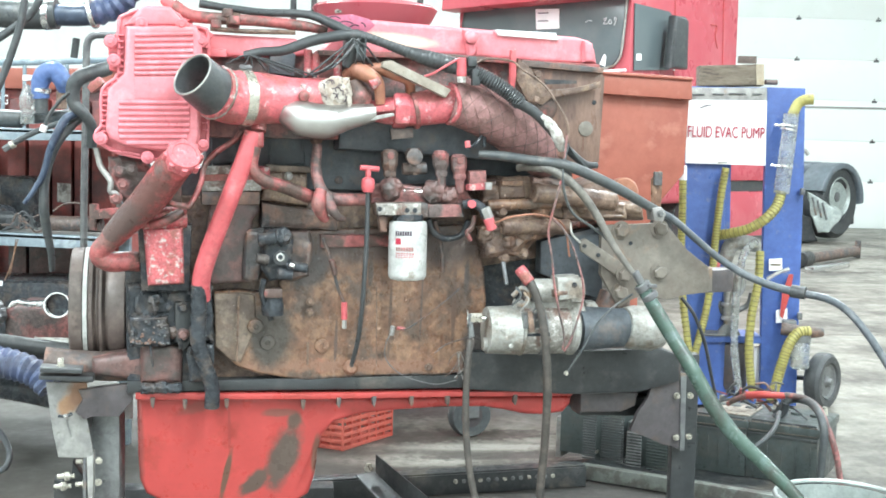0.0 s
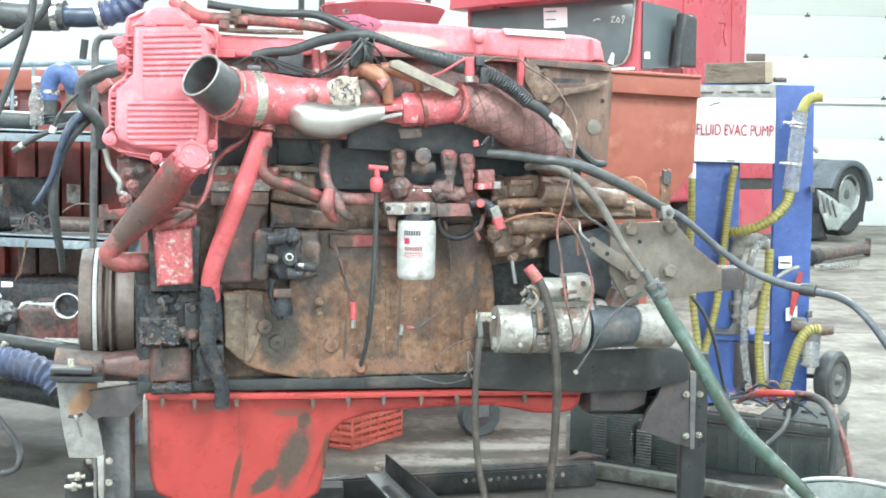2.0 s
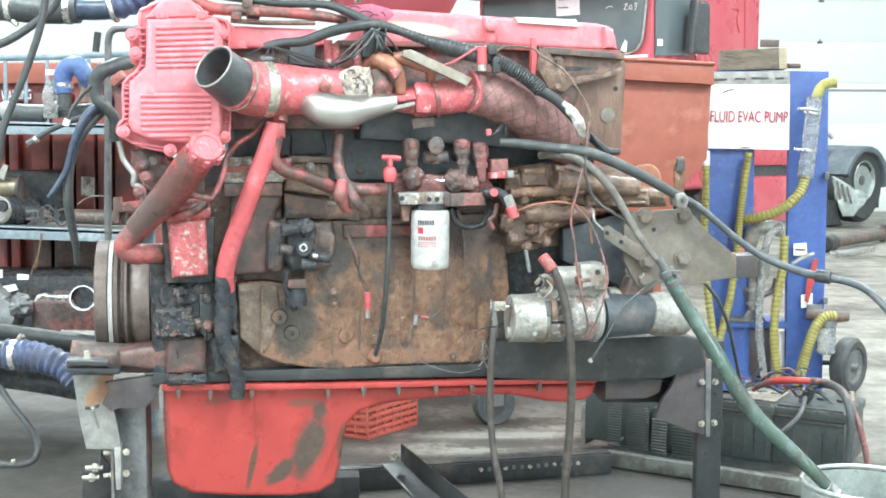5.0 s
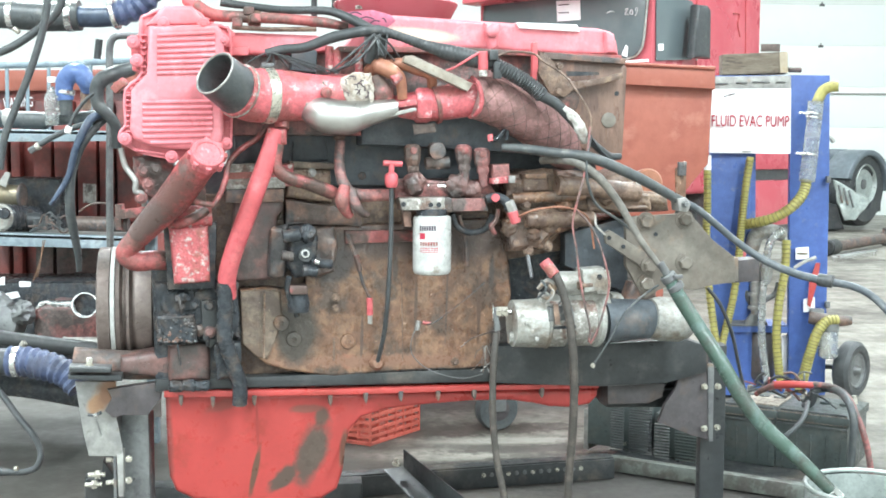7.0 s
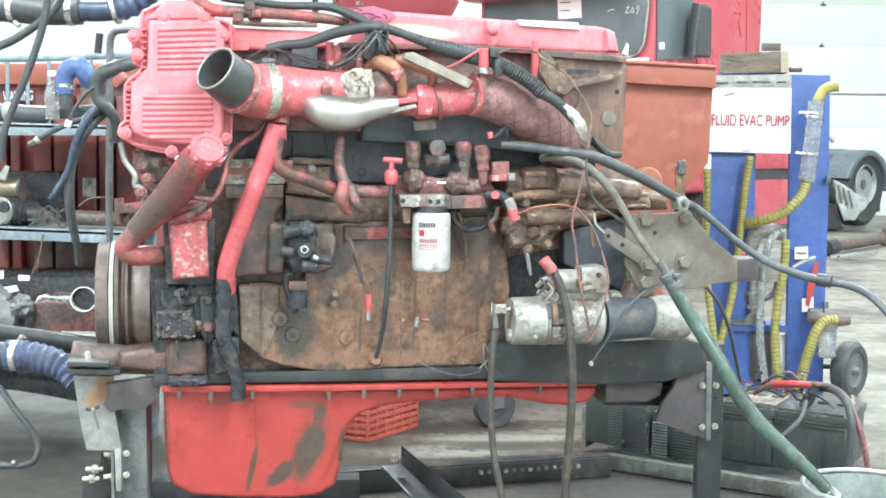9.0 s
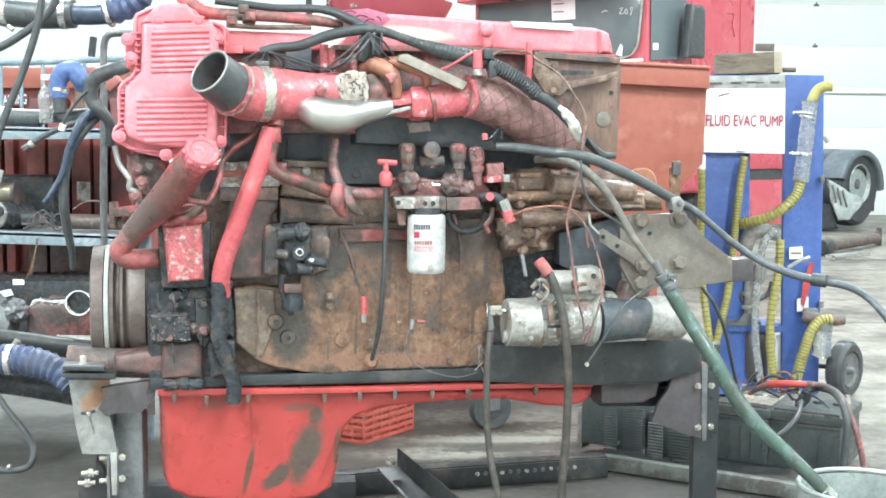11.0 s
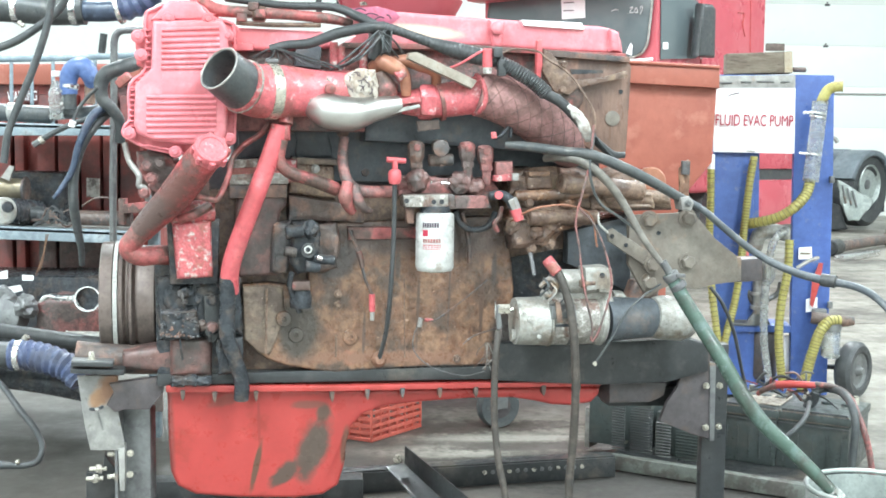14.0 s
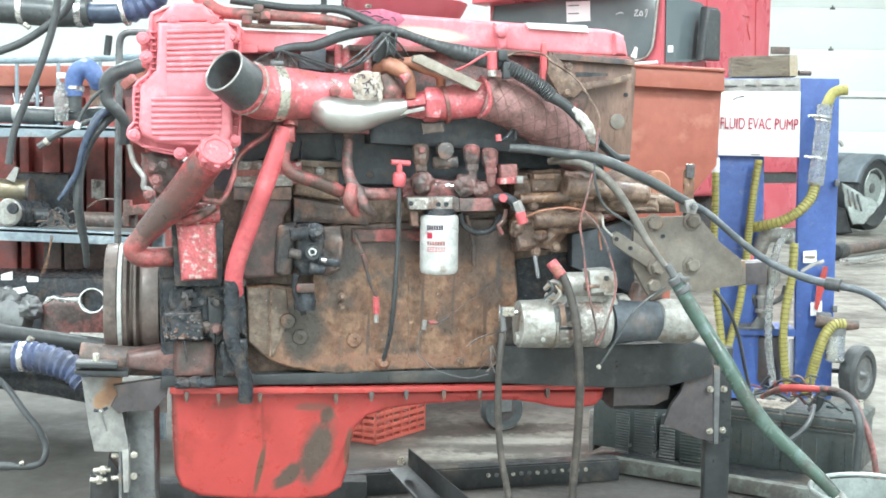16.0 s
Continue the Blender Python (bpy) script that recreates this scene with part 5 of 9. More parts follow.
    for a, b in (((-0.224, 2.878, 1.439), (-0.197, 2.884, 1.437)), ((-0.200, 2.883, 1.428), (-0.168, 2.890, 1.427)), ((-0.177, 2.888, 1.417), (-0.154, 2.892, 1.422)), ((-0.149, 2.894, 1.429), (-0.138, 2.896, 1.420))):
        part("scribble", tube([a, Vector(a).lerp(Vector(b), 0.5) + UP * 0.004, b], 0.0016, 6), INK, tag)


valve_cover()


def intake():
    mouth = part("intake_mouth", tube([(-0.512, 2.677, 1.283), (-0.492, 2.703, 1.265), (-0.472, 2.736, 1.248)], [0.0535, 0.055, 0.058], 36, 6, hollow=0.08), RUBBER_GREY, eng, "black open rubber intake boot")
    rim_c, rim_w = Vector((-0.512, 2.677, 1.283)), (Vector((-0.492, 2.703, 1.265)) - Vector((-0.512, 2.677, 1.283))).normalized()
    rim_x = rim_w.orthogonal().normalized()
    part("mouth_rim", tube([rim_c + (rim_x * math.cos(a) + rim_w.cross(rim_x) * math.sin(a)) * 0.0522 for a in [2 * math.pi * k / 40 for k in range(41)]], 0.0023, 8, 1), STEEL_RAW, mouth, "scuffed pale rim")
    part("boot_edge", tube([(-0.474, 2.731, 1.249), (-0.465, 2.743, 1.245)], [0.0605, 0.0615], 36), RED_WORN, eng)
    part("intake_body", tube([(-0.473, 2.735, 1.249), (-0.445, 2.769, 1.239), (-0.409, 2.792, 1.238), (-0.366, 2.821, 1.239), (-0.302, 2.844, 1.238), (-0.224, 2.880, 1.250)], [0.058, 0.062, 0.063, 0.060, 0.054, 0.045], 36), RED_SCUFF, eng, "faded red intake pipe")
    way = Vector((0.58, 0.77, -0.26)).normalized()
    wx = way.orthogonal().normalized()
    ring = [Vector((-0.467, 2.741, 1.246)) + (wx * math.cos(a) + way.cross(wx) * math.sin(a)) * 0.0605 for a in [2 * math.pi * k / 36 for k in range(37)]]
    part("boot_crust", lumpy(tube(ring, 0.0036, 7, 1), 1, 0.0025, 160), CRUST, eng, "crusted edge of the boot")
    part("band_clamp", tube([(-0.424, 2.783, 1.238), (-0.403, 2.7955, 1.238)], [0.0652, 0.0658], 36), ZINC, eng, "dull steel band clamp")
    part("clamp_screw", obox((-0.410, 2.791, 1.309), (0.030, 0.016, 0.010), AXIS, DEEP, 0.003), STEEL, eng)
    part("weld_flange", lumpy(tube([(-0.277, 2.812, 1.268), (-0.299, 2.808, 1.252), (-0.318, 2.790, 1.219), (-0.305, 2.800, 1.178)], 0.009, 10, 5), 1, 0.004, 90), CRUST, eng, "crusted weld flange")
    part("flange_bolt", lathe([(0.014, 0), (0.012, 0.01), (0.006, 0.014)], (-0.273, 2.789, 1.246), -DEEP, 16), RED_DIRT, eng)
    part("silver_elbow", tube([(-0.319, 2.820, 1.211), (-0.278, 2.798, 1.195), (-0.225, 2.803, 1.189), (-0.173, 2.829, 1.201), (-0.114, 2.852, 1.213)], [0.030, 0.042, 0.040, 0.030, 0.022], 28), ALU_SHINY, eng, "bright cast aluminium elbow")
    part("elbow_lip", slab([(-0.156, 2.823, 1.194), (-0.066, 2.841, 1.215), (-0.062, 2.842, 1.207), (-0.150, 2.824, 1.185)], 0.05, DEEP, 0.002), STEEL_RAW, eng)
    part("clamp_plate", slab([(-0.167, 2.831, 1.220), (-0.067, 2.851, 1.234), (-0.060, 2.852, 1.221), (-0.156, 2.833, 1.206)], 0.05, DEEP, 0.003), RED_WORN, eng)
    part("crossover_pipe", tube([(-0.177, 2.880, 1.216), (-0.116, 2.892, 1.219), (-0.034, 2.909, 1.223), (0.084, 2.933, 1.244)], [0.026, 0.026, 0.040, 0.046], 24), RED_SCUFF, eng, "red crossover pipe")
    part("hex_collar", lathe([(0.040, 0), (0.044, 0.006), (0.044, 0.03), (0.040, 0.036)], (-0.068, 2.892, 1.221), AXIS, 6), RED_SCUFF, eng)
    part("pipe_bead", tube([(-0.023, 2.909, 1.223), (-0.014, 2.911, 1.225)], 0.047, 28), RED_DIRT, eng)
    part("wrapped_pipe", tube([(0.074, 2.920, 1.243), (0.133, 2.932, 1.230), (0.205, 2.968, 1.200), (0.273, 3.012, 1.152), (0.329, 3.064, 1.102)], [0.052, 0.058, 0.062, 0.060, 0.050], 30), WRAP, eng, "dark red fabric-wrapped exhaust pipe")
    mid = spline([(0.074, 2.920, 1.243), (0.133, 2.932, 1.230), (0.205, 2.968, 1.200), (0.273, 3.012, 1.152), (0.329, 3.064, 1.102)], 8)
    swell = [0.052, 0.058, 0.062, 0.060, 0.050]
    for turn in (-1, 1):
        for k in range(7):
            pts = []
            for i in range(1, len(mid) - 1, 2):
                f = 4.0 * i / (len(mid) - 1)
                r_ = swell[int(f)] + (swell[min(4, int(f) + 1)] - swell[int(f)]) * (f - int(f)) + 0.0004
                way = (Vector(mid[i + 1]) - Vector(mid[i - 1])).normalized()
                u_ = way.cross(Vector((0, 1, 0))).normalized()
                an = 2 * math.pi * k / 7 + turn * 0.26 * i
                pts.append(Vector(mid[i]) + (u_ * math.cos(an) + way.cross(u_) * math.sin(an)) * r_)
            part("lacing_wire", tube(pts, 0.0009, 5, 3), TRUN, eng)
    part("wrap_hoop", tube([(0.071, 2.920, 1.290), (0.085, 2.877, 1.271), (0.093, 2.871, 1.233), (0.083, 2.881, 1.204), (0.066, 2.919, 1.195)], 0.006, 8), RED_WORN, eng)
    part("copper_bend", tube([(-0.177, 2.890, 1.300), (-0.153, 2.864, 1.312), (-0.121, 2.850, 1.298), (-0.103, 2.854, 1.282), (-0.098, 2.865, 1.236)], [0.020, 0.021, 0.018, 0.014, 0.012], 16), COPPER, eng, "orange-brown bent tube")
    part("copper_bend", tube([(-0.136, 2.878, 1.313), (-0.102, 2.875, 1.319), (-0.067, 2.871, 1.308), (-0.031, 2.889, 1.292), (-0.028, 2.910, 1.252)], [0.014, 0.015, 0.015, 0.013, 0.011], 14), COPPER, eng, "orange-brown bent tube")
    part("tube_sleeve", rod((-0.122, 2.845, 1.278), (-0.102, 2.849, 1.293), 0.015, 14), RED_WORN, eng)
    part("copper_body", tube([(-0.169, 2.871, 1.283), (-0.155, 2.864, 1.249), (-0.153, 2.874, 1.223)], [0.024, 0.036, 0.030], 18), RED_DIRT, eng)
    # flat bar lying on the pipes
    part("support_bar", slab([(-0.092, 2.825, 1.334), (-0.073, 2.829, 1.337), (0.072, 2.859, 1.273), (0.059, 2.856, 1.254), (-0.094, 2.825, 1.321)], 0.03, DEEP, 0.003), STICK, eng, "pale grey flat bar")


intake()

# crumpled rag stuffed beside the tubes
rng = random.Random(11)
rag_at = Vector((-0.202, 2.834, 1.257))
bm = bmesh.new()
bmesh.ops.create_icosphere(bm, subdivisions=4, radius=0.042)
for v in bm.verts:
    n1 = noise.noise(v.co * 38) * 0.010 + noise.noise(v.co * 80) * 0.006
    v.co = v.co.normalized() * (v.co.length + n1)
    v.co.z *= 0.92
    v.co.y *= 0.6
bmesh.ops.translate(bm, verts=bm.verts, vec=rag_at)
part("rag", bm, CLOTH, eng, "crumpled dirty white rag plugging a port")
rgn = random.Random(17)
for k in range(12):
    a0 = Vector((rgn.uniform(-0.03, 0.026), -0.026, rgn.uniform(-0.03, 0.02)))
    a1 = a0 + Vector((rgn.uniform(-0.014, 0.014), 0.001, rgn.uniform(-0.014, 0.014)))
    part("rag_print", tube([rag_at + a0, rag_at + a0.lerp(a1, 0.5) + Vector((0.003, -0.002, 0.004)), rag_at + a1], 0.0012, 5), INK, eng, "dark printed line")
part("rag_corner", slab([(-0.179, 2.808, 1.266), (-0.170, 2.820, 1.296), (-0.162, 2.821, 1.234), (-0.171, 2.809, 1.220)], 0.01, DEEP, 0.003), CLOTH, eng)


def rear_side():
    part("rear_plate", slab([(0.244, 2.986, 1.353), (0.458, 3.029, 1.335), (0.466, 3.031, 1.321), (0.458, 3.029, 1.107), (0.418, 3.021, 1.095), (0.366, 3.011, 1.109), (0.307, 2.999, 1.152), (0.251, 2.987, 1.278)], 0.05, DEEP, 0.004), REAR_BROWN, eng, "brown oily rear plate")
    part("plate_top", slab([(0.248, 2.966, 1.357), (0.459, 3.009, 1.345), (0.459, 3.009, 1.331), (0.248, 2.966, 1.341)], 0.08, DEEP, 0.003), RUST_DARK, eng)
    part("rear_bracket", slab([(0.237, 2.954, 1.359), (0.266, 2.959, 1.339), (0.317, 2.970, 1.284), (0.389, 2.984, 1.292), (0.449, 2.997, 1.310), (0.453, 2.997, 1.294), (0.324, 2.971, 1.264), (0.303, 2.967, 1.246), (0.267, 2.960, 1.252), (0.234, 2.953, 1.304)], 0.02, DEEP, 0.003), RUST, eng, "rusty lifting bracket")
    part("bracket_slot", slab([(0.304, 2.965, 1.310), (0.388, 2.982, 1.309), (0.388, 2.982, 1.302), (0.308, 2.966, 1.297)], 0.004, DEEP, 0), GREASE, eng)
    part("red_strap", slab([(0.218, 2.929, 1.376), (0.230, 2.932, 1.379), (0.233, 2.932, 1.319), (0.227, 2.931, 1.275), (0.218, 2.929, 1.280)], 0.02, DEEP, 0.003), RED, eng, "red flat strap")
    part("red_boss", lathe([(0.05, 0), (0.046, 0.02), (0.03, 0.03)], (0.293, 3.006, 1.244), -DEEP, 24), RED_DIRT, eng)
    for p in ((0.284, 2.963, 1.259), (0.286, 2.964, 1.321)):
        part("plate_bolt", bolt(p, 0.009), RUST, eng)
    part("core_plug", lathe([(0.019, 0), (0.019, 0.003), (0.016, 0.004)], (0.419, 3.021, 1.191), -DEEP, 24), PLATE_GREY, eng, "pale round core plug")
    part("plate_hole", lathe([(0.006, 0), (0.006, 0.002)], (0.439, 3.024, 1.258), -DEEP, 14), GREASE, eng)
    # fuel pump and accessory castings
    lumps = [(slab([(0.144, 2.996, 1.059), (0.297, 3.027, 1.066), (0.371, 3.042, 1.037), (0.446, 3.057, 1.023), (0.591, 3.087, 1.000), (0.596, 3.088, 0.960), (0.478, 3.064, 0.955), (0.403, 3.049, 0.956), (0.254, 3.018, 0.954), (0.153, 2.998, 0.959)], 0.14, DEEP, 0.02, 3), RUST, "air_compressor", "brown oily air compressor casting"),
             (slab([(0.166, 2.990, 0.963), (0.342, 3.026, 0.957), (0.365, 3.031, 0.922), (0.298, 3.017, 0.905), (0.277, 3.013, 0.865), (0.167, 2.990, 0.857), (0.155, 2.988, 0.923)], 0.12, DEEP, 0.025, 3), RUST_LIGHT, "compressor_foot", "tan oily lower casting")]
    for bm_, m_, n_, l_ in lumps:
        part(n_, lumpy(bm_, 3, 0.008, 36), m_, eng, l_)
    part("compressor_head", slab([(0.200, 2.977, 1.055), (0.265, 2.990, 1.058), (0.273, 2.992, 1.010), (0.201, 2.977, 1.007)], 0.08, DEEP, 0.012, 3), RUST, eng)
    part("head_cap", slab([(0.207, 2.968, 1.055), (0.261, 2.979, 1.057), (0.261, 2.979, 1.044), (0.207, 2.968, 1.043)], 0.09, DEEP, 0.004), RUST_LIGHT, eng)
    part("casting_bar", rod((0.172, 2.971, 0.993), (0.361, 3.009, 1.002), 0.014, 16), RUST_LIGHT, eng)
    part("casting_bar", rod((0.286, 2.984, 1.027), (0.507, 3.070, 1.005), 0.026, 20), RUST, eng)
    part("casting_bar", rod((0.208, 2.968, 0.939), (0.387, 3.035, 0.939), 0.020, 18), RUST, eng)
    part("flywheel_cover", slab([(0.407, 3.090, 1.036), (0.482, 3.106, 1.065), (0.544, 3.118, 1.051), (0.583, 3.126, 1.006), (0.600, 3.130, 0.954), (0.408, 3.090, 0.950)], 0.2, DEEP, 0.02, 3), RUST, eng)
    part("round_port", lathe([(0.038, 0), (0.040, 0.03), (0.036, 0.034)], (0.534, 3.147, 1.028), -DEEP, 28), COPPER, eng, "dusty red round port")
    for p in ((0.208, 2.978, 0.978), (0.184, 2.984, 0.881), (0.218, 2.990, 0.860), (0.268, 3.001, 0.871), (0.187, 2.984, 1.002)):
        part("casting_bolt", bolt(p, 0.010), RUST, eng)
    for k, p in enumerate(((0.173, 2.976, 0.917), (0.231, 2.983, 0.903), (0.274, 2.992, 0.924), (0.310, 3.004, 0.981), (0.421, 3.032, 0.994))):
        part("casting_lump", lumpy(lathe([(0.022, -0.012), (0.020, 0.0), (0.012, 0.007), (0.005, 0.008)], p, -DEEP, 14), 1, 0.006, 60), RUST_LIGHT if k % 2 else RUST, eng)
    # dark sheet stands in for the shade in this gap
    part("gap_shade", slab([(0.318, 3.072, 0.897), (0.484, 3.106, 0.940), (0.491, 3.107, 0.738), (0.320, 3.072, 0.815)], 0.05, DEEP, 0.004, 2), SOOT_HAZE, eng)
    for pts, dep, m_ in (([(0.153, 2.972, 1.041), (0.202, 2.982, 1.044), (0.208, 2.983, 1.002), (0.157, 2.973, 0.995)], 0.07, RUST), ([(0.288, 3.005, 1.066), (0.361, 3.020, 1.059), (0.369, 3.021, 1.020), (0.293, 3.006, 1.018)], 0.08, RUST_DARK),
                         ([(0.370, 3.032, 1.016), (0.536, 3.065, 1.001), (0.539, 3.066, 0.961), (0.374, 3.033, 0.959)], 0.08, RUST), ([(0.158, 2.968, 0.936), (0.288, 2.995, 0.945), (0.311, 2.999, 0.926), (0.253, 2.987, 0.867), (0.173, 2.971, 0.862)], 0.08, RUST_LIGHT),
                         ([(0.168, 2.975, 0.964), (0.325, 3.007, 0.972), (0.340, 3.010, 0.952), (0.173, 2.976, 0.939)], 0.07, RUST)):
        part("compressor_casting", lumpy(slab(pts, dep, DEEP, 0.012, 3), 3, 0.010, 42), m_, eng, "uneven brown oily casting")
    # mounting plate at the rear
    part("mount_plate", slab([(0.465, 3.000, 0.947), (0.635, 3.035, 0.955), (0.698, 3.047, 0.886), (0.758, 3.060, 0.841), (0.762, 3.061, 0.775), (0.701, 3.048, 0.768), (0.645, 3.037, 0.756), (0.591, 3.026, 0.770), (0.554, 3.018, 0.757), (0.517, 3.011, 0.735), (0.467, 3.000, 0.823)], 0.02, DEEP, 0.003), PLATE_GREY, eng, "grey-brown thick mounting plate")
    part("mount_box", slab([(0.647, 3.058, 0.830), (0.775, 3.084, 0.837), (0.777, 3.084, 0.775), (0.649, 3.058, 0.763)], 0.10, DEEP, 0.006), PLATE_GREY, eng)
    part("mount_arm", slab([(0.750, 3.089, 0.828), (0.842, 3.128, 0.831), (0.844, 3.128, 0.770), (0.752, 3.089, 0.768)], 0.07, DEEP, 0.006), BROWN_BLACK, eng, "dark steel mounting arm")
    part("mount_knuckle", slab([(0.488, 3.015, 0.778), (0.556, 3.029, 0.770), (0.549, 3.027, 0.711), (0.467, 3.011, 0.721)], 0.06, DEEP, 0.014, 3), RUST_DARK, eng)
    part("lever", slab([(0.407, 2.968, 0.909), (0.421, 2.971, 0.915), (0.526, 2.992, 0.850), (0.526, 2.992, 0.819), (0.509, 2.988, 0.819), (0.410, 2.968, 0.883)], 0.012, DEEP, 0.002), PLATE_GREY, eng, "grey drilled flat lever")
    for p in ((0.418, 2.967, 0.896), (0.455, 2.975, 0.873), (0.543, 3.014, 0.902)):
        part("drilled_hole", lathe([(0.0055, 0), (0.0055, 0.002)], p, -DEEP, 14), GREASE, eng)
    for p in ((0.517, 3.010, 0.935), (0.619, 3.030, 0.940), (0.622, 3.031, 0.828), (0.519, 3.010, 0.831), (0.520, 3.010, 0.776), (0.526, 2.990, 0.825)):
        part("mount_bolt", bolt(p, 0.018, DEEP, 0.018), PLATE_GREY, eng, "large grey hexagonal bolt")
    part("upright_tab", slab([(0.592, 3.016, 1.068), (0.615, 3.020, 1.089), (0.621, 3.022, 1.085), (0.619, 3.021, 0.993), (0.595, 3.016, 0.993)], 0.008, DEEP, 0.001), RUST_LIGHT, eng, "upright steel tab")
    part("tab_top", obox((0.606, 3.010, 1.069), (0.022, 0.01, 0.035), AXIS, DEEP, 0.002), RUST_DARK, eng)
    part("hose_clamp", slab([(0.583, 2.947, 0.996), (0.609, 2.953, 0.999), (0.621, 2.955, 0.982), (0.613, 2.954, 0.962), (0.589, 2.949, 0.965)], 0.05, DEEP, 0.006), STEEL_RAW, eng, "pale metal hose clamp")
    part("clamp_bolt", bolt((0.603, 2.952, 0.982), 0.007), STEEL, eng)


rear_side()


def starter():
    st = part("starter_motor", rod((0.172, 2.920, 0.686), (0.396, 2.966, 0.683), 0.058, 36, 0.1), ALU, eng, "grey aluminium starter motor")
    part("end_cap", tube([(0.173, 2.915, 0.685), (0.251, 2.931, 0.685)], [0.058, 0.062], 36), ALU, st, "pale grey end cap")
    part("cap_ring", rod((0.251, 2.934, 0.684), (0.261, 2.936, 0.684), 0.064, 36), ALU, st)
    part("band", rod((0.376, 2.961, 0.684), (0.399, 2.966, 0.683), 0.064, 36), ALU, st)
    part("brush_window", slab([(0.257, 2.874, 0.686), (0.330, 2.889, 0.688), (0.331, 2.889, 0.677), (0.257, 2.874, 0.675)], 0.02, DEEP, 0.004), GREASE, st)
    part("field_case", rod((0.258, 2.936, 0.684), (0.376, 2.961, 0.684), 0.0605, 36, 0.05), CRUST, st, "grimy steel field case")
    part("case_strap", rod((0.300, 2.944, 0.684), (0.314, 2.947, 0.684), 0.0625, 36, 0.05), STEEL, st)
    part("field_box", slab([(0.262, 2.868, 0.732), (0.318, 2.880, 0.735), (0.322, 2.880, 0.700), (0.262, 2.868, 0.696)], 0.05, DEEP, 0.006), STEEL, st, "dull connector block")
    part("copper_strap", slab([(0.270, 2.860, 0.742), (0.282, 2.862, 0.742), (0.290, 2.864, 0.690), (0.276, 2.861, 0.690)], 0.006, DEEP, 0.001), RUST, st, "tarnished link strap")
    part("solenoid_bracket", slab([(0.345, 2.900, 0.822), (0.400, 2.911, 0.826), (0.403, 2.912, 0.770), (0.350, 2.901, 0.765)], 0.06, DEEP, 0.004), ALU, st, "pale solenoid bracket")
    part("bracket_hole", lathe([(0.007, 0), (0.007, 0.002)], (0.388, 2.909, 0.803), -DEEP, 12), GREASE, st)
    part("solenoid_cap", rod((0.262, 2.918, 0.786), (0.290, 2.924, 0.786), 0.026, 20), RUST_DARK, st, "dark solenoid cap")
    for k in range(4):
        p = Vector((0.240, 2.868, 0.800)).lerp(Vector((0.300, 2.880, 0.760)), k / 3)
        part("terminal_wire", tube([p, p + Vector((0.012, -0.01, -0.02)), p + Vector((-0.008, -0.004, -0.045))], 0.0028, 6), STEEL_RAW if k % 2 else RUBBER_GREY, st)
    # dark colour carries the shadow between the body and drive end
    part("nose", tube([(0.400, 2.977, 0.684), (0.458, 2.999, 0.684), (0.534, 3.022, 0.683)], [0.058, 0.054, 0.050], 32), SOOT_HAZE, st, "starter nose with shade in its dark colour")
    part("nose_end", tube([(0.530, 3.013, 0.687), (0.556, 3.023, 0.684), (0.611, 3.040, 0.678), (0.636, 3.049, 0.672)], [0.050, 0.057, 0.057, 0.046], 32), ALU, st, "pale drive end")
    part("nose_flange", slab([(0.430, 2.993, 0.752), (0.457, 2.998, 0.751), (0.487, 3.005, 0.714), (0.486, 3.004, 0.634), (0.429, 2.993, 0.630)], 0.05, DEEP, 0.012, 3), ALU, st)
    sol = part("solenoid", rod((0.285, 2.933, 0.784), (0.415, 2.959, 0.784), 0.030, 28), ALU, st, "pale solenoid")
    part("solenoid_plate", obox((0.394, 2.940, 0.789), (0.035, 0.05, 0.06), AXIS, DEEP, 0.006), ALU, sol)
    part("solenoid_mount", slab([(0.263, 2.918, 0.760), (0.421, 2.950, 0.757), (0.429, 2.952, 0.728), (0.256, 2.917, 0.729)], 0.06, DEEP, 0.01), ALU, st)
    part("rusty_terminal", rod((0.334, 2.907, 0.782), (0.371, 2.915, 0.784), 0.011, 12), RUST, sol)
    part("lug_loop", tube([(0.234, 2.882, 0.776), (0.256, 2.876, 0.797), (0.275, 2.880, 0.779), (0.260, 2.887, 0.754), (0.237, 2.882, 0.764)], 0.006, 10), STEEL_RAW, st, "wire loop round the terminal")
    part("terminal_post", rod((0.245, 2.915, 0.760), (0.249, 2.915, 0.729), 0.008, 12), ALU, st)
    for p in ((0.150, 2.895, 0.718), (0.136, 2.892, 0.718)):
        part("stud_nut", rod(Vector(p) - AXIS * 0.006, Vector(p) + AXIS * 0.010, 0.013, 6, 0.05), ZINC, st)
    part("stud_washer", rod((0.123, 2.890, 0.717), (0.126, 2.890, 0.717), 0.022, 20, 0.02), CHROME, st, "bright steel washer")
    part("cable_eye", slab([(0.125, 2.880, 0.729), (0.135, 2.882, 0.729), (0.144, 2.884, 0.673), (0.130, 2.881, 0.669)], 0.008, DEEP, 0.002), STEEL, st)
    part("stud", rod((0.124, 2.890, 0.717), (0.171, 2.899, 0.716), 0.007, 10), CHROME, st)
    part("through_bolt", rod((0.232, 2.902, 0.655), (0.390, 2.934, 0.654), 0.004, 8), CHROME, st)
    part("ear", lathe([(0.016, 0), (0.016, 0.03)], (0.165, 2.908, 0.651), AXIS, 14), ALU, st)
    for k in range(5):
        p = Vector((0.182, 2.856, 0.733)).lerp(Vector((0.232, 2.866, 0.655)), k / 4)
        part("cap_screw", bolt(p, 0.004, DEEP, 0.004), ALU, st)


starter()


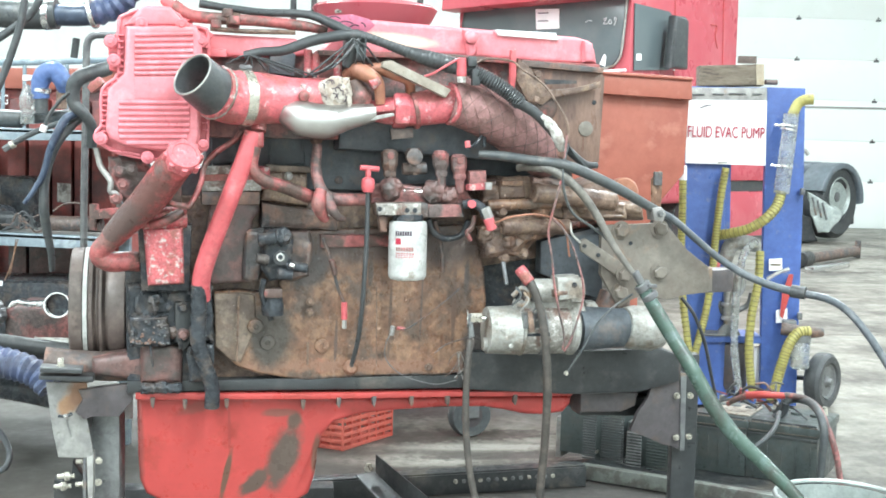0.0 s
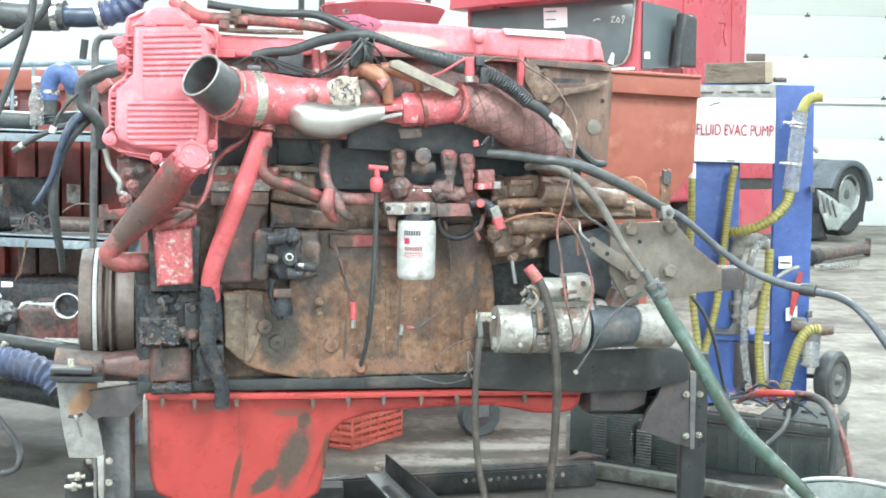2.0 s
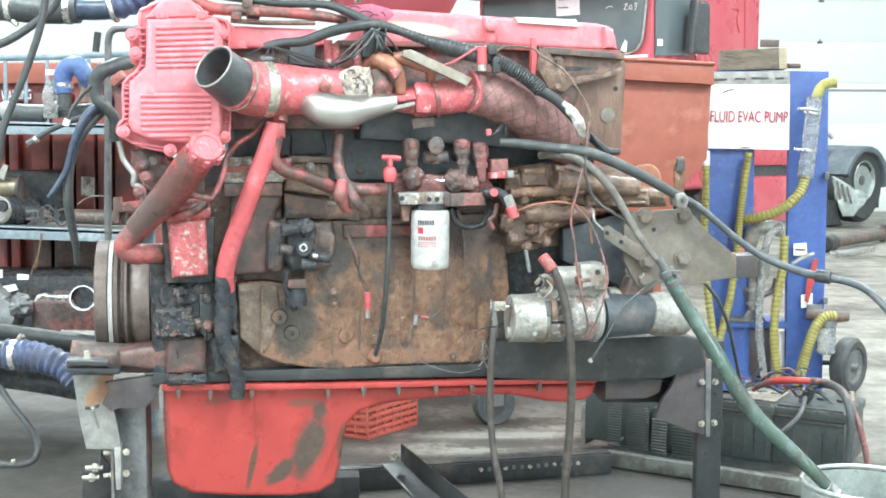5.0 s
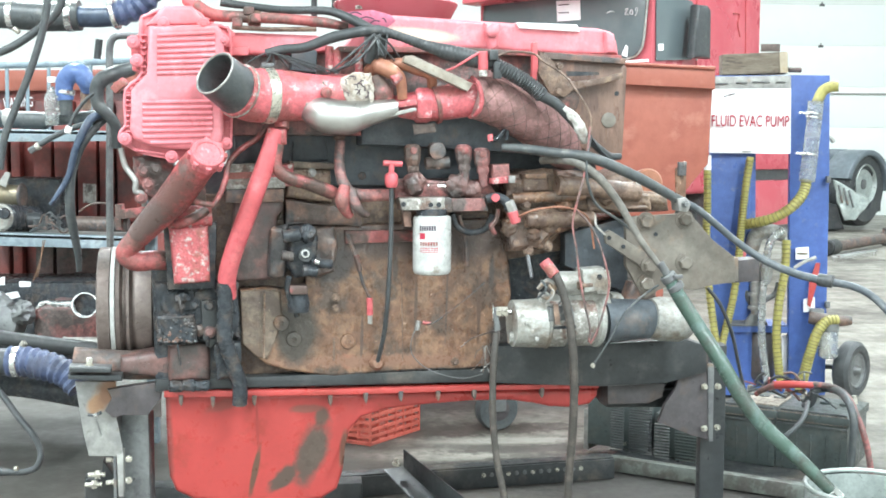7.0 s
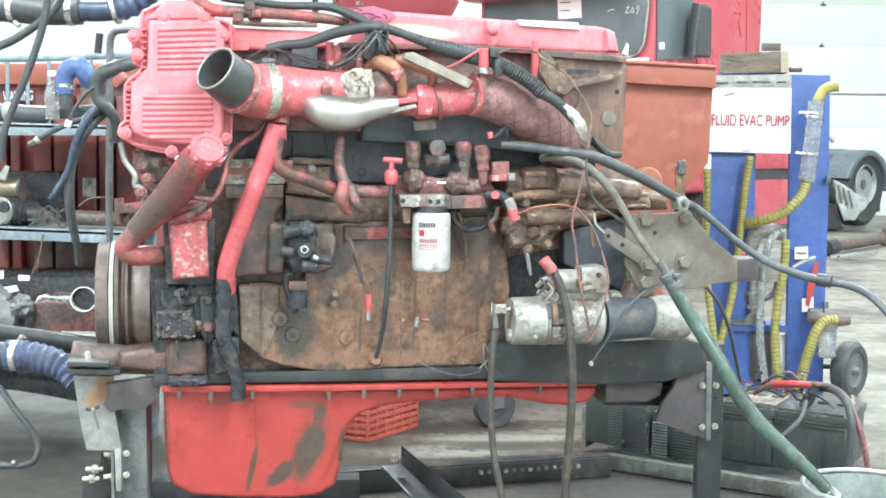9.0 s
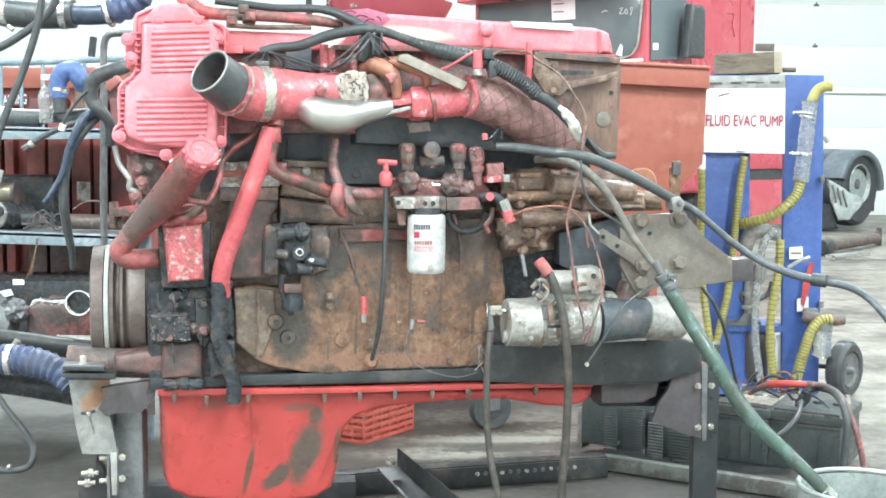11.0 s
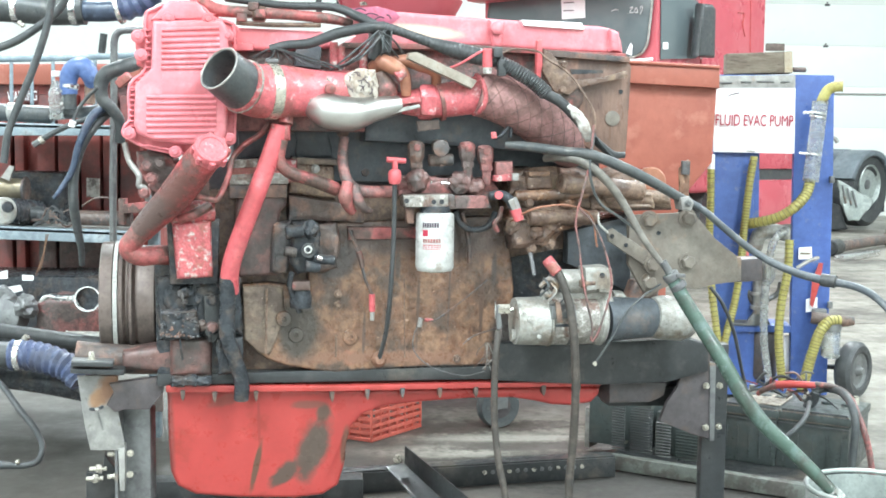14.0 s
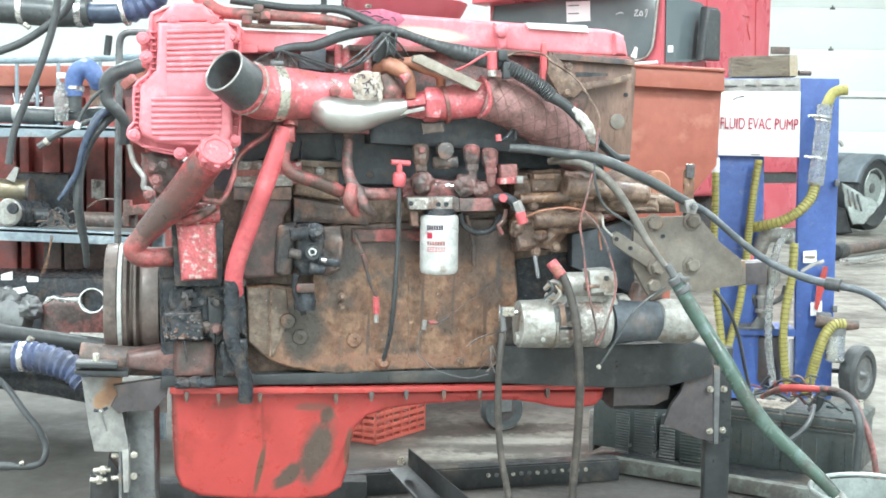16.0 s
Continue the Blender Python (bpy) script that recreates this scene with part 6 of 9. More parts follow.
def fuel_side():
    ff = part("fuel_filter", lathe([(0.030, 0), (0.042, 0.003), (0.0465, 0.010), (0.047, 0.016), (0.047, 0.138), (0.045, 0.144), (0.040, 0.146)], Vector((-0.026, 2.900, 0.808)), UP, 40), WHITE, eng, "white spin-on fuel filter canister with printed label")
    o = Vector((-0.026, 2.900, 0.808))

    def wrapped(a0, a1, z0, z1, r=0.0474):
        b = bmesh.new()
        cols = []
        for k in range(7):
            a = radians(a0 + (a1 - a0) * k / 6 - 90)
            cols.append([b.verts.new(o + Vector((r * math.cos(a), r * math.sin(a), z))) for z in (z0, z1)])
        for c, d in zip(cols, cols[1:]):
            b.faces.new((c[0], d[0], d[1], c[1]))
        return b
    part("label_square", wrapped(-38, -20, 0.090, 0.105), RED_INK, ff, "red printed square")
    for z0, z1, a0, a1, m_ in ((0.111, 0.123, -38, 14, INK), (0.074, 0.084, -36, 20, RED_DIRT), (0.067, 0.0695, -36, 22, RED_INK), (0.0625, 0.0645, -36, 22, RED_INK), (0.058, 0.060, -36, 20, RED_INK)):
        n = 7
        for k in range(n):
            w = (a1 - a0) / n
            part("label_bar", wrapped(a0 + w * k, a0 + w * k + w * 0.72, z0, z1), m_, ff)
    part("filter_head", slab([(-0.104, 2.884, 0.998), (0.009, 2.907, 1.000), (0.026, 2.911, 0.995), (0.107, 2.927, 0.997), (0.113, 2.928, 0.964), (0.023, 2.910, 0.961), (-0.098, 2.885, 0.965)], 0.08, DEEP, 0.005), RUST_DARK, eng, "oily filter head bracket")
    part("head_lip", slab([(-0.103, 2.854, 0.996), (0.006, 2.876, 0.999), (0.006, 2.876, 0.969), (-0.097, 2.855, 0.968)], 0.04, DEEP, 0.004), CRUST, eng, "worn bare metal bracket face")
    for p in ((-0.095, 2.856, 0.983), (-0.029, 2.869, 0.981), (-0.010, 2.873, 0.981), (0.040, 2.913, 0.979)):
        part("bracket_hole", lathe([(0.006, 0), (0.006, 0.002)], p, -DEEP, 14), GREASE, eng)
    part("filter_adapter", lathe([(0.036, 0), (0.038, 0.012), (0.036, 0.02)], Vector((-0.027, 2.900, 0.950)), UP, 30), GREASE, eng)
    # injection manifold lumps above the filter
    part("manifold", lumpy(slab([(-0.116, 2.912, 1.041), (0.107, 2.958, 1.038), (0.143, 2.965, 1.003), (0.136, 2.964, 0.987), (-0.116, 2.912, 0.994)], 0.10, DEEP, 0.02, 3), 3, 0.010, 45), RED_DARK, eng, "greasy red fuel manifold")
    for p, s in (((-0.067, 2.892, 1.032), 1.0), ((0.037, 2.913, 1.025), 1.0), ((0.076, 2.921, 1.014), 0.8)):
        part("manifold_dome", lumpy(lathe([(0.030 * s, -0.02), (0.027 * s, -0.006), (0.020 * s, 0.0), (0.010 * s, 0.004)], p, -DEEP, 12), 2, 0.006, 60), TRUN, eng)
    for a, b, m_ in (((-0.075, 2.911, 1.119), (-0.073, 2.911, 1.025), RUST_DARK), ((0.050, 2.936, 1.119), (0.054, 2.937, 1.031), RED_DARK), ((0.095, 2.945, 1.111), (0.102, 2.946, 1.024), RED_DARK), ((-0.017, 2.933, 1.124), (-0.016, 2.933, 1.066), RUST_DARK)):
        a, b = Vector(a), Vector(b)
        h = part("line_nut", tube([a, a.lerp(b, 0.3), a.lerp(b, 0.55), b], [0.021, 0.020, 0.012, 0.011], 8), m_, eng)
        part("face_disc", lathe([(0.009, 0), (0.008, 0.003), (0.003, 0.004)], a.lerp(b, 0.08) - DEEP * 0.019, -DEEP, 14), RED_DIRT, h)
        part("nut_dome", lathe([(0.020, 0), (0.015, 0.007), (0.006, 0.009)], a, UP, 8), m_, h)
        part("hex", lathe([(0.016, 0), (0.016, 0.014)], a.lerp(b, 0.62), UP, 6), m_, h)
    part("rail", rod((-0.044, 2.927, 1.080), (0.016, 2.939, 1.083), 0.015, 14), RUST_DARK, eng)
    part("ring_fitting", lathe([(0.018, 0), (0.020, 0.012), (0.012, 0.014)], (-0.015, 2.902, 1.111), -DEEP, 20), RUST_DARK, eng)
    part("tab_bracket", slab([(-0.074, 2.890, 1.176), (-0.020, 2.901, 1.179), (-0.017, 2.902, 1.157), (-0.069, 2.891, 1.151)], 0.01, DEEP, 0.002), RUST_DARK, eng)
    part("sensor_wire", tube([(0.113, 2.908, 1.136), (0.133, 2.912, 1.143), (0.155, 2.927, 1.167), (0.157, 2.927, 1.139)], 0.005, 8), GREASE, eng)
    part("sensor_plug", rod((0.114, 2.898, 1.152), (0.116, 2.898, 1.136), 0.007, 10), RED, eng)
    part("side_box", slab([(0.123, 2.930, 1.078), (0.165, 2.939, 1.081), (0.168, 2.940, 1.039), (0.126, 2.931, 1.036)], 0.06, DEEP, 0.006), RED_DARK, eng)
    part("side_tab", slab([(0.122, 2.910, 1.045), (0.178, 2.921, 1.051), (0.180, 2.922, 1.034), (0.122, 2.910, 1.031)], 0.04, DEEP, 0.002), RED_WORN, eng, "red tab with a bare metal end")
    part("tab_end", obox((0.169, 2.909, 1.043), (0.016, 0.012, 0.018), AXIS, DEEP, 0.002), STEEL_RAW, eng)
    hoseend = part("fuel_hose", tube([(0.109, 2.917, 0.995), (0.137, 2.913, 0.998), (0.156, 2.907, 0.987), (0.165, 2.908, 0.970)], 0.012, 12), GREASE, eng, "black fuel hose")
    part("hose_nut", rod((0.161, 2.902, 0.990), (0.173, 2.905, 0.962), 0.013, 6), STEEL_RAW, hoseend)
    part("hose_ferrule", rod((0.170, 2.904, 0.965), (0.181, 2.907, 0.936), 0.013, 14), RED, hoseend, "bright red hose ferrule")
    part("red_cap", lathe([(0.010, 0), (0.010, 0.014)], (0.127, 2.911, 0.998), -DEEP, 12), RED, eng)
    part("soft_line", tube([(0.138, 2.933, 0.969), (0.133, 2.932, 0.941), (0.121, 2.930, 0.927), (0.130, 2.932, 0.906)], 0.006, 8), RED_DIRT, eng)
    for a, b in (((-0.038, 2.887, 1.028), (-0.034, 2.888, 1.027)), ((-0.013, 2.892, 1.027), (0.007, 2.897, 1.025))):
        part("bare_flat", rod(a, b, 0.0035, 8), CHROME, eng, "bare bright metal")
    part("oil_line", tube([(0.023, 2.931, 0.957), (0.035, 2.943, 0.926), (0.066, 2.960, 0.908), (0.106, 2.968, 0.917), (0.125, 2.962, 0.953)], 0.008, 10), GREASE, eng)
    part("oil_line", tube([(0.040, 2.954, 0.953), (0.058, 2.978, 0.881), (0.062, 2.989, 0.822)], 0.006, 10), RUST_DARK, eng)
    part("bracket_red_end", slab([(0.023, 2.906, 0.995), (0.104, 2.922, 0.996), (0.108, 2.923, 0.965), (0.024, 2.906, 0.963)], 0.02, DEEP, 0.003), RED_DARK, eng, "dull red bracket end")
    part("drip_bracket", slab([(-0.098, 2.885, 0.965), (-0.076, 2.890, 0.965), (-0.076, 2.890, 0.926), (-0.093, 2.887, 0.926)], 0.03, DEEP, 0.004), RUST_DARK, eng)
    # red water tubes
    part("water_pipe", tube([(-0.393, 2.815, 1.157), (-0.413, 2.801, 1.093), (-0.441, 2.790, 1.013), (-0.471, 2.789, 0.933), (-0.498, 2.804, 0.865), (-0.515, 2.821, 0.809), (-0.519, 2.841, 0.759)], 0.0222, 20), RED, eng, "long red water pipe")
    part("pipe_tee", slab([(-0.411, 2.791, 1.162), (-0.367, 2.800, 1.165), (-0.367, 2.800, 1.125), (-0.409, 2.792, 1.119)], 0.06, DEEP, 0.012, 3), RED_WORN, eng)
    part("pipe_branch", tube([(-0.389, 2.806, 1.126), (-0.395, 2.805, 1.080), (-0.373, 2.814, 1.050), (-0.323, 2.840, 1.032), (-0.266, 2.882, 1.008)], [0.015, 0.015, 0.015, 0.016, 0.017], 16), RED_DIRT, eng, "grimy red branch pipe")
    part("tee_pipe", tube([(-0.381, 2.807, 1.162), (-0.380, 2.818, 1.193), (-0.381, 2.828, 1.213)], 0.018, 14), RED_DIRT, eng)
    part("drop_arm", tube([(-0.249, 2.885, 1.134), (-0.251, 2.875, 1.079), (-0.240, 2.867, 1.032), (-0.210, 2.873, 1.005), (-0.129, 2.899, 1.004)], [0.012, 0.013, 0.014, 0.016, 0.015], 14), RED_DARK, eng, "grimy red support arm")
    part("arm_claw", tube([(-0.236, 2.857, 1.025), (-0.241, 2.846, 0.992), (-0.231, 2.858, 0.963), (-0.220, 2.861, 0.952)], [0.014, 0.018, 0.013, 0.008], 12), RED_DIRT, eng)
    part("arm_claw", tube([(-0.220, 2.861, 1.015), (-0.211, 2.850, 0.985), (-0.196, 2.860, 0.963), (-0.183, 2.878, 0.956)], [0.012, 0.014, 0.010, 0.007], 12), RED_DARK, eng)
    # dipstick
    ds = part("dipstick_tube", tube([(-0.124, 2.860, 1.026), (-0.125, 2.860, 0.903), (-0.132, 2.868, 0.764), (-0.143, 2.897, 0.662), (-0.161, 2.934, 0.585)], 0.0058, 12), RUBBER, eng, "black dipstick tube")
    part("dipstick_collar", lathe([(0.012, -0.01), (0.016, 0), (0.016, 0.018), (0.012, 0.024), (0.007, 0.026), (0.007, 0.05)], (-0.124, 2.860, 1.033), UP, 18), RED, ds, "red dipstick collar")
    part("tee_handle", rod((-0.144, 2.856, 1.082), (-0.098, 2.865, 1.079), 0.007, 12), RED, ds, "red dipstick tee handle")
    part("tube_boss", lathe([(0.020, 0), (0.018, 0.012), (0.010, 0.02)], (-0.164, 2.949, 0.579), -DEEP, 18), RUST_LIGHT, ds)
    # little red sleeve and wires on the side cover
    part("pressure_line", tube([(-0.235, 2.919, 0.905), (-0.211, 2.924, 0.835), (-0.198, 2.926, 0.785), (-0.180, 2.930, 0.742)], 0.004, 8), RUST_DARK, eng)
    part("red_sleeve", rod((-0.214, 2.918, 0.853), (-0.204, 2.920, 0.814), 0.007, 10), RED_DIRT, eng)
    part("red_sleeve", rod((-0.181, 2.930, 0.746), (-0.180, 2.930, 0.702), 0.008, 12), RED, eng, "bright red sleeve")
    part("sleeve_fitting", rod((-0.180, 2.930, 0.702), (-0.180, 2.930, 0.680), 0.006, 6), STEEL_RAW, eng)
    part("sensor", rod((-0.059, 2.955, 0.685), (-0.063, 2.954, 0.661), 0.006, 10), STEEL_RAW, eng)
    part("sensor_lead", tube([(-0.057, 2.955, 0.682), (-0.025, 2.951, 0.679), (0.025, 2.961, 0.713), (0.075, 2.982, 0.751), (0.108, 2.999, 0.778)], 0.0022, 6), RUST_DARK, eng)
    part("sensor_sleeve", rod((-0.049, 2.952, 0.681), (-0.029, 2.956, 0.678), 0.005, 10), RED_DIRT, eng)
    part("thin_wire", tube([(-0.060, 2.954, 0.675), (-0.076, 2.951, 0.640), (-0.074, 2.952, 0.599), (-0.031, 2.940, 0.563), (0.047, 2.946, 0.541), (0.104, 2.957, 0.550)], 0.0014, 6), STEEL, eng, "loose bare wire")
    rngw = random.Random(8)
    for k in range(12):
        p = Vector((0.121, 2.920, 0.629)) + AXIS * rngw.uniform(-0.02, 0.02)
        q = Vector((0.110, 2.928, 0.566)) + AXIS * rngw.uniform(-0.045, 0.02) + UP * rngw.uniform(-0.012, 0.03)
        part("wire_strand", tube([p, p.lerp(q, 0.5) + AXIS * rngw.uniform(-0.012, 0.012), q], 0.0012, 5), STEEL_RAW if k % 3 == 0 else RUST_DARK, eng)
    part("wire_arc", tube([(0.047, 2.956, 0.618), (0.075, 2.962, 0.639), (0.113, 2.949, 0.655), (0.137, 2.913, 0.668), (0.142, 2.904, 0.649), (0.134, 2.902, 0.628)], 0.0022, 6), RUST_DARK, eng)
    part("loose_wire", tube([(0.165, 2.959, 0.932), (0.195, 2.884, 0.958), (0.236, 2.882, 0.972), (0.300, 2.905, 0.975), (0.360, 2.938, 0.949), (0.381, 2.963, 0.869)], 0.0024, 6), COPPER, eng, "thin brown wire")
    part("link_rod", rod((0.213, 2.949, 0.853), (0.222, 2.930, 0.798), 0.005, 8), STEEL, eng)


fuel_side()


# ---- wiring and hoses on the engine ----
def hose(name, pts, r, material, label, category="hose", **kw):
    at = Vector(pts[0])
    return solo(name, tube(pts, r, **kw), material, at, label, category)


har = thing("wiring_harness", (-0.169, 2.871, 1.390), "black loomed wiring harness draped over the engine", "wiring")
part("loom", tube([(-0.416, 2.800, 1.337), (-0.377, 2.808, 1.347), (-0.326, 2.819, 1.353), (-0.260, 2.832, 1.378), (-0.195, 2.845, 1.393), (-0.153, 2.864, 1.397)], [0.010, 0.011, 0.012, 0.013, 0.013, 0.014], 12), RUBBER, har)
part("loom", tube([(-0.526, 2.829, 1.458), (-0.475, 2.839, 1.452), (-0.382, 2.848, 1.443), (-0.277, 2.869, 1.443), (-0.216, 2.861, 1.421), (-0.175, 2.860, 1.400)], [0.010, 0.009, 0.009, 0.010, 0.012, 0.013], 12), RUBBER, har)
part("loom", tube([(-0.158, 2.863, 1.398), (-0.115, 2.862, 1.387), (-0.047, 2.865, 1.364), (0.007, 2.866, 1.348), (0.088, 2.872, 1.328), (0.130, 2.881, 1.323)], [0.012, 0.010, 0.012, 0.019, 0.020, 0.016], 14, ribs=0.010, rib_h=0.0014), RUBBER, har, "black ribbed loom")
part("loom", tube([(0.122, 2.869, 1.318), (0.163, 2.867, 1.298), (0.212, 2.877, 1.269), (0.240, 2.883, 1.245)], 0.0165, 16, ribs=0.007, rib_h=0.003), RUBBER, har, "black ribbed loom")
part("loom", tube([(0.233, 2.881, 1.248), (0.275, 2.890, 1.225), (0.310, 2.897, 1.192), (0.347, 2.915, 1.151), (0.409, 2.958, 1.103), (0.444, 2.975, 1.099)], [0.014, 0.013, 0.012, 0.010, 0.010, 0.008], 12), RUBBER, har)
part("tape_wrap", lumpy(tube([(0.292, 2.888, 1.217), (0.318, 2.890, 1.192), (0.335, 2.897, 1.165), (0.346, 2.915, 1.135)], [0.010, 0.013, 0.014, 0.009], 10, 4), 1, 0.0035, 70), FOIL, har, "white torn tape wrap")
part("plug", rod((0.094, 2.853, 1.348), (0.095, 2.853, 1.304), 0.012, 14), RED, har, "red connector plug")
part("plug_cap", rod((0.095, 2.853, 1.305), (0.095, 2.853, 1.289), 0.010, 14), FOIL, har)
part("plug_wire", tube([(0.090, 2.852, 1.347), (0.067, 2.848, 1.334), (0.027, 2.850, 1.310), (0.007, 2.856, 1.303)], 0.003, 8), RED, har)
part("connector", obox((0.118, 2.858, 1.340), (0.022, 0.025, 0.025), AXIS, DEEP, 0.004), RUBBER, har)
part("connector", obox((0.129, 2.860, 1.304), (0.020, 0.02, 0.04), AXIS, DEEP, 0.004), RUBBER, har)
part("lead", tube([(0.128, 2.860, 1.338), (0.164, 2.888, 1.351), (0.220, 2.909, 1.347), (0.241, 2.914, 1.331), (0.297, 2.915, 1.295), (0.337, 2.903, 1.240), (0.358, 2.897, 1.199), (0.360, 2.897, 1.151)], 0.0028, 8), RUST, har, "thin brown lead")
part("lead", tube([(0.357, 2.896, 1.171), (0.351, 2.885, 1.110), (0.346, 2.884, 1.069), (0.332, 2.881, 1.007), (0.318, 2.889, 0.938), (0.328, 2.890, 0.875), (0.337, 2.892, 0.806), (0.350, 2.885, 0.737), (0.364, 2.888, 0.680), (0.362, 2.892, 0.643)], 0.0028, 8), RED_DARK, har, "thin red lead")
part("lead", tube([(0.329, 2.911, 0.968), (0.364, 2.908, 0.930), (0.392, 2.903, 0.868), (0.410, 2.897, 0.791), (0.400, 2.895, 0.729), (0.380, 2.891, 0.666), (0.366, 2.893, 0.640)], 0.0027, 8), RED_DARK, har, "thin red lead")
part("lead", tube([(0.360, 2.897, 1.151), (0.348, 2.879, 1.083), (0.355, 2.886, 1.028), (0.380, 2.901, 0.979), (0.435, 2.922, 0.943), (0.479, 2.931, 0.908), (0.514, 2.928, 0.866), (0.535, 2.922, 0.831)], 0.0035, 8), RUBBER_GREY, har, "thin grey lead")
part("lead", tube([(0.380, 2.952, 0.955), (0.383, 2.943, 0.928), (0.406, 2.957, 0.905)], 0.0028, 6), FOIL, har)
part("lead", tube([(0.542, 2.954, 0.778), (0.488, 2.923, 0.747), (0.451, 2.905, 0.713), (0.416, 2.898, 0.651), (0.377, 2.911, 0.583)], 0.003, 8), RUBBER_GREY, har, "thin dark lead with a lug")
part("lug", lathe([(0.006, 0), (0.006, 0.003)], (0.375, 2.910, 0.582), -DEEP, 12), ZINC, har)
part("lead", tube([(0.364, 2.908, 1.144), (0.383, 2.922, 1.121), (0.414, 2.939, 1.093)], 0.003, 6), RUBBER_GREY, har)
rngh = random.Random(21)
for k in range(10):
    p = Vector((-0.174, 2.839, 1.387)).lerp(Vector((-0.128, 2.849, 1.386)), rngh.random())
    q = Vector((-0.289, 2.847, 1.310)).lerp(Vector((-0.061, 2.893, 1.339)), rngh.random()) - UP * rngh.random() * 0.02
    part("thin_wire", tube([p, p.lerp(q, 0.5) + UP * rngh.uniform(-0.03, 0.01) - DEEP * 0.02, q], 0.0025, 6), RUBBER if k % 4 else RUBBER_GREY, har)
for k in range(8):
    p = Vector((-0.402, 2.793, 1.338))
    q = Vector((-0.455, 2.792, 1.316)).lerp(Vector((-0.247, 2.835, 1.294)), k / 7)
    part("thin_wire", tube([p, p.lerp(q, 0.4) + UP * rngh.uniform(-0.015, 0.01), q], 0.0022, 6), RUBBER, har)
part("junction", obox((-0.165, 2.892, 1.365), (0.05, 0.05, 0.06), AXIS, DEEP, 0.01), RUBBER, har)
part("bundle", tube([(-0.180, 2.869, 1.323), (-0.169, 2.861, 1.349), (-0.163, 2.852, 1.386)], 0.014, 10), RUBBER, har)

hose("fuel_return_hose", [(0.145, 2.925, 1.120), (0.202, 2.916, 1.117), (0.284, 2.902, 1.107), (0.351, 2.885, 1.099), (0.422, 2.899, 1.074), (0.496, 2.925, 1.041), (0.574, 2.961, 1.001), (0.608, 2.973, 0.984)],
     [0.010, 0.012, 0.012, 0.013, 0.0135, 0.013, 0.012, 0.011], RUBBER_GREY, "dark rubber hose clamped at the rear plate", seg=14)
hose("return_line", [(0.602, 2.971, 0.988), (0.651, 2.987, 0.962), (0.746, 3.016, 0.888), (0.818, 3.011, 0.839), (0.886, 2.994, 0.809), (0.953, 2.977, 0.791), (1.023, 2.930, 0.780), (1.060, 2.876, 0.756), (1.097, 2.822, 0.701), (1.148, 2.772, 0.608)],
     [0.0085, 0.009, 0.009, 0.0095, 0.010, 0.0105, 0.0095, 0.0095, 0.0095, 0.0095], SLATE_HOSE, "long slate-grey hose running off the engine", seg=14)
solo("hose_joint", tube([(0.950, 2.976, 0.792), (0.981, 2.957, 0.789)], 0.0165, 14), RUBBER, (0.965, 2.969, 0.790), "black taped hose joint", "hose joint")
hose("grey_hose", [(0.245, 2.955, 1.088), (0.279, 2.921, 1.093), (0.325, 2.890, 1.085), (0.380, 2.891, 1.048), (0.433, 2.912, 0.986), (0.483, 2.912, 0.902), (0.526, 2.910, 0.844), (0.550, 2.905, 0.817)],
     [0.009, 0.0115, 0.0115, 0.011, 0.0098, 0.0085, 0.0072, 0.0065], DUST_HOSE, "grey rubber hose with a clamped end", seg=14)
gh = thing("suction_hose", (0.909, 2.835, 0.343), "green ribbed suction hose drooping into a drum", "hose")
part("hose", tube([(0.553, 2.906, 0.811), (0.589, 2.903, 0.750), (0.635, 2.882, 0.676), (0.678, 2.849, 0.605), (0.723, 2.828, 0.526), (0.774, 2.808, 0.458), (0.839, 2.790, 0.397), (0.888, 2.770, 0.350), (0.933, 2.758, 0.304)], [0.016, 0.018, 0.0185, 0.0185, 0.019, 0.019, 0.018, 0.017, 0.014], 18, ribs=0.010, rib_h=0.0005), GREEN, gh)
part("clamp", rod((0.553, 2.906, 0.811), (0.565, 2.906, 0.794), 0.0205, 18), STEEL, gh, "steel hose clamp")
part("clamp", rod((0.571, 2.906, 0.787), (0.581, 2.906, 0.772), 0.0215, 18), STEEL, gh, "steel hose clamp")
part("clamp_screw", obox((0.578, 2.890, 0.807), (0.024, 0.010, 0.010), AXIS, DEEP, 0.003), STEEL, gh)
part("barb", rod((0.536, 2.907, 0.840), (0.556, 2.906, 0.808), 0.010, 12), STEEL, gh)
part("end_fitting", rod((0.926, 2.757, 0.313), (0.948, 2.756, 0.291), 0.017, 6), CHROME, gh, "bright end fitting")
hose("battery_cable", [(0.256, 2.886, 0.834), (0.278, 2.870, 0.808), (0.299, 2.864, 0.753), (0.313, 2.857, 0.685), (0.321, 2.859, 0.601), (0.325, 2.870, 0.515), (0.324, 2.890, 0.397), (0.318, 2.899, 0.294), (0.317, 2.909, 0.175)], 0.0105, CABLE, "thick black starter cable hanging to the floor", "cable", seg=12)
solo("cable_boot", rod((0.248, 2.879, 0.845), (0.274, 2.869, 0.811), 0.0145, 14), RED_WORN, (0.258, 2.876, 0.828), "red boot on the starter cable", "cable boot")
hose("ground_cable", [(0.133, 2.881, 0.666), (0.127, 2.870, 0.598), (0.125, 2.870, 0.514), (0.128, 2.870, 0.429), (0.138, 2.862, 0.346), (0.155, 2.855, 0.263), (0.167, 2.858, 0.162)], 0.0088, CABLE, "black cable hanging from the starter stud", "cable", seg=12)



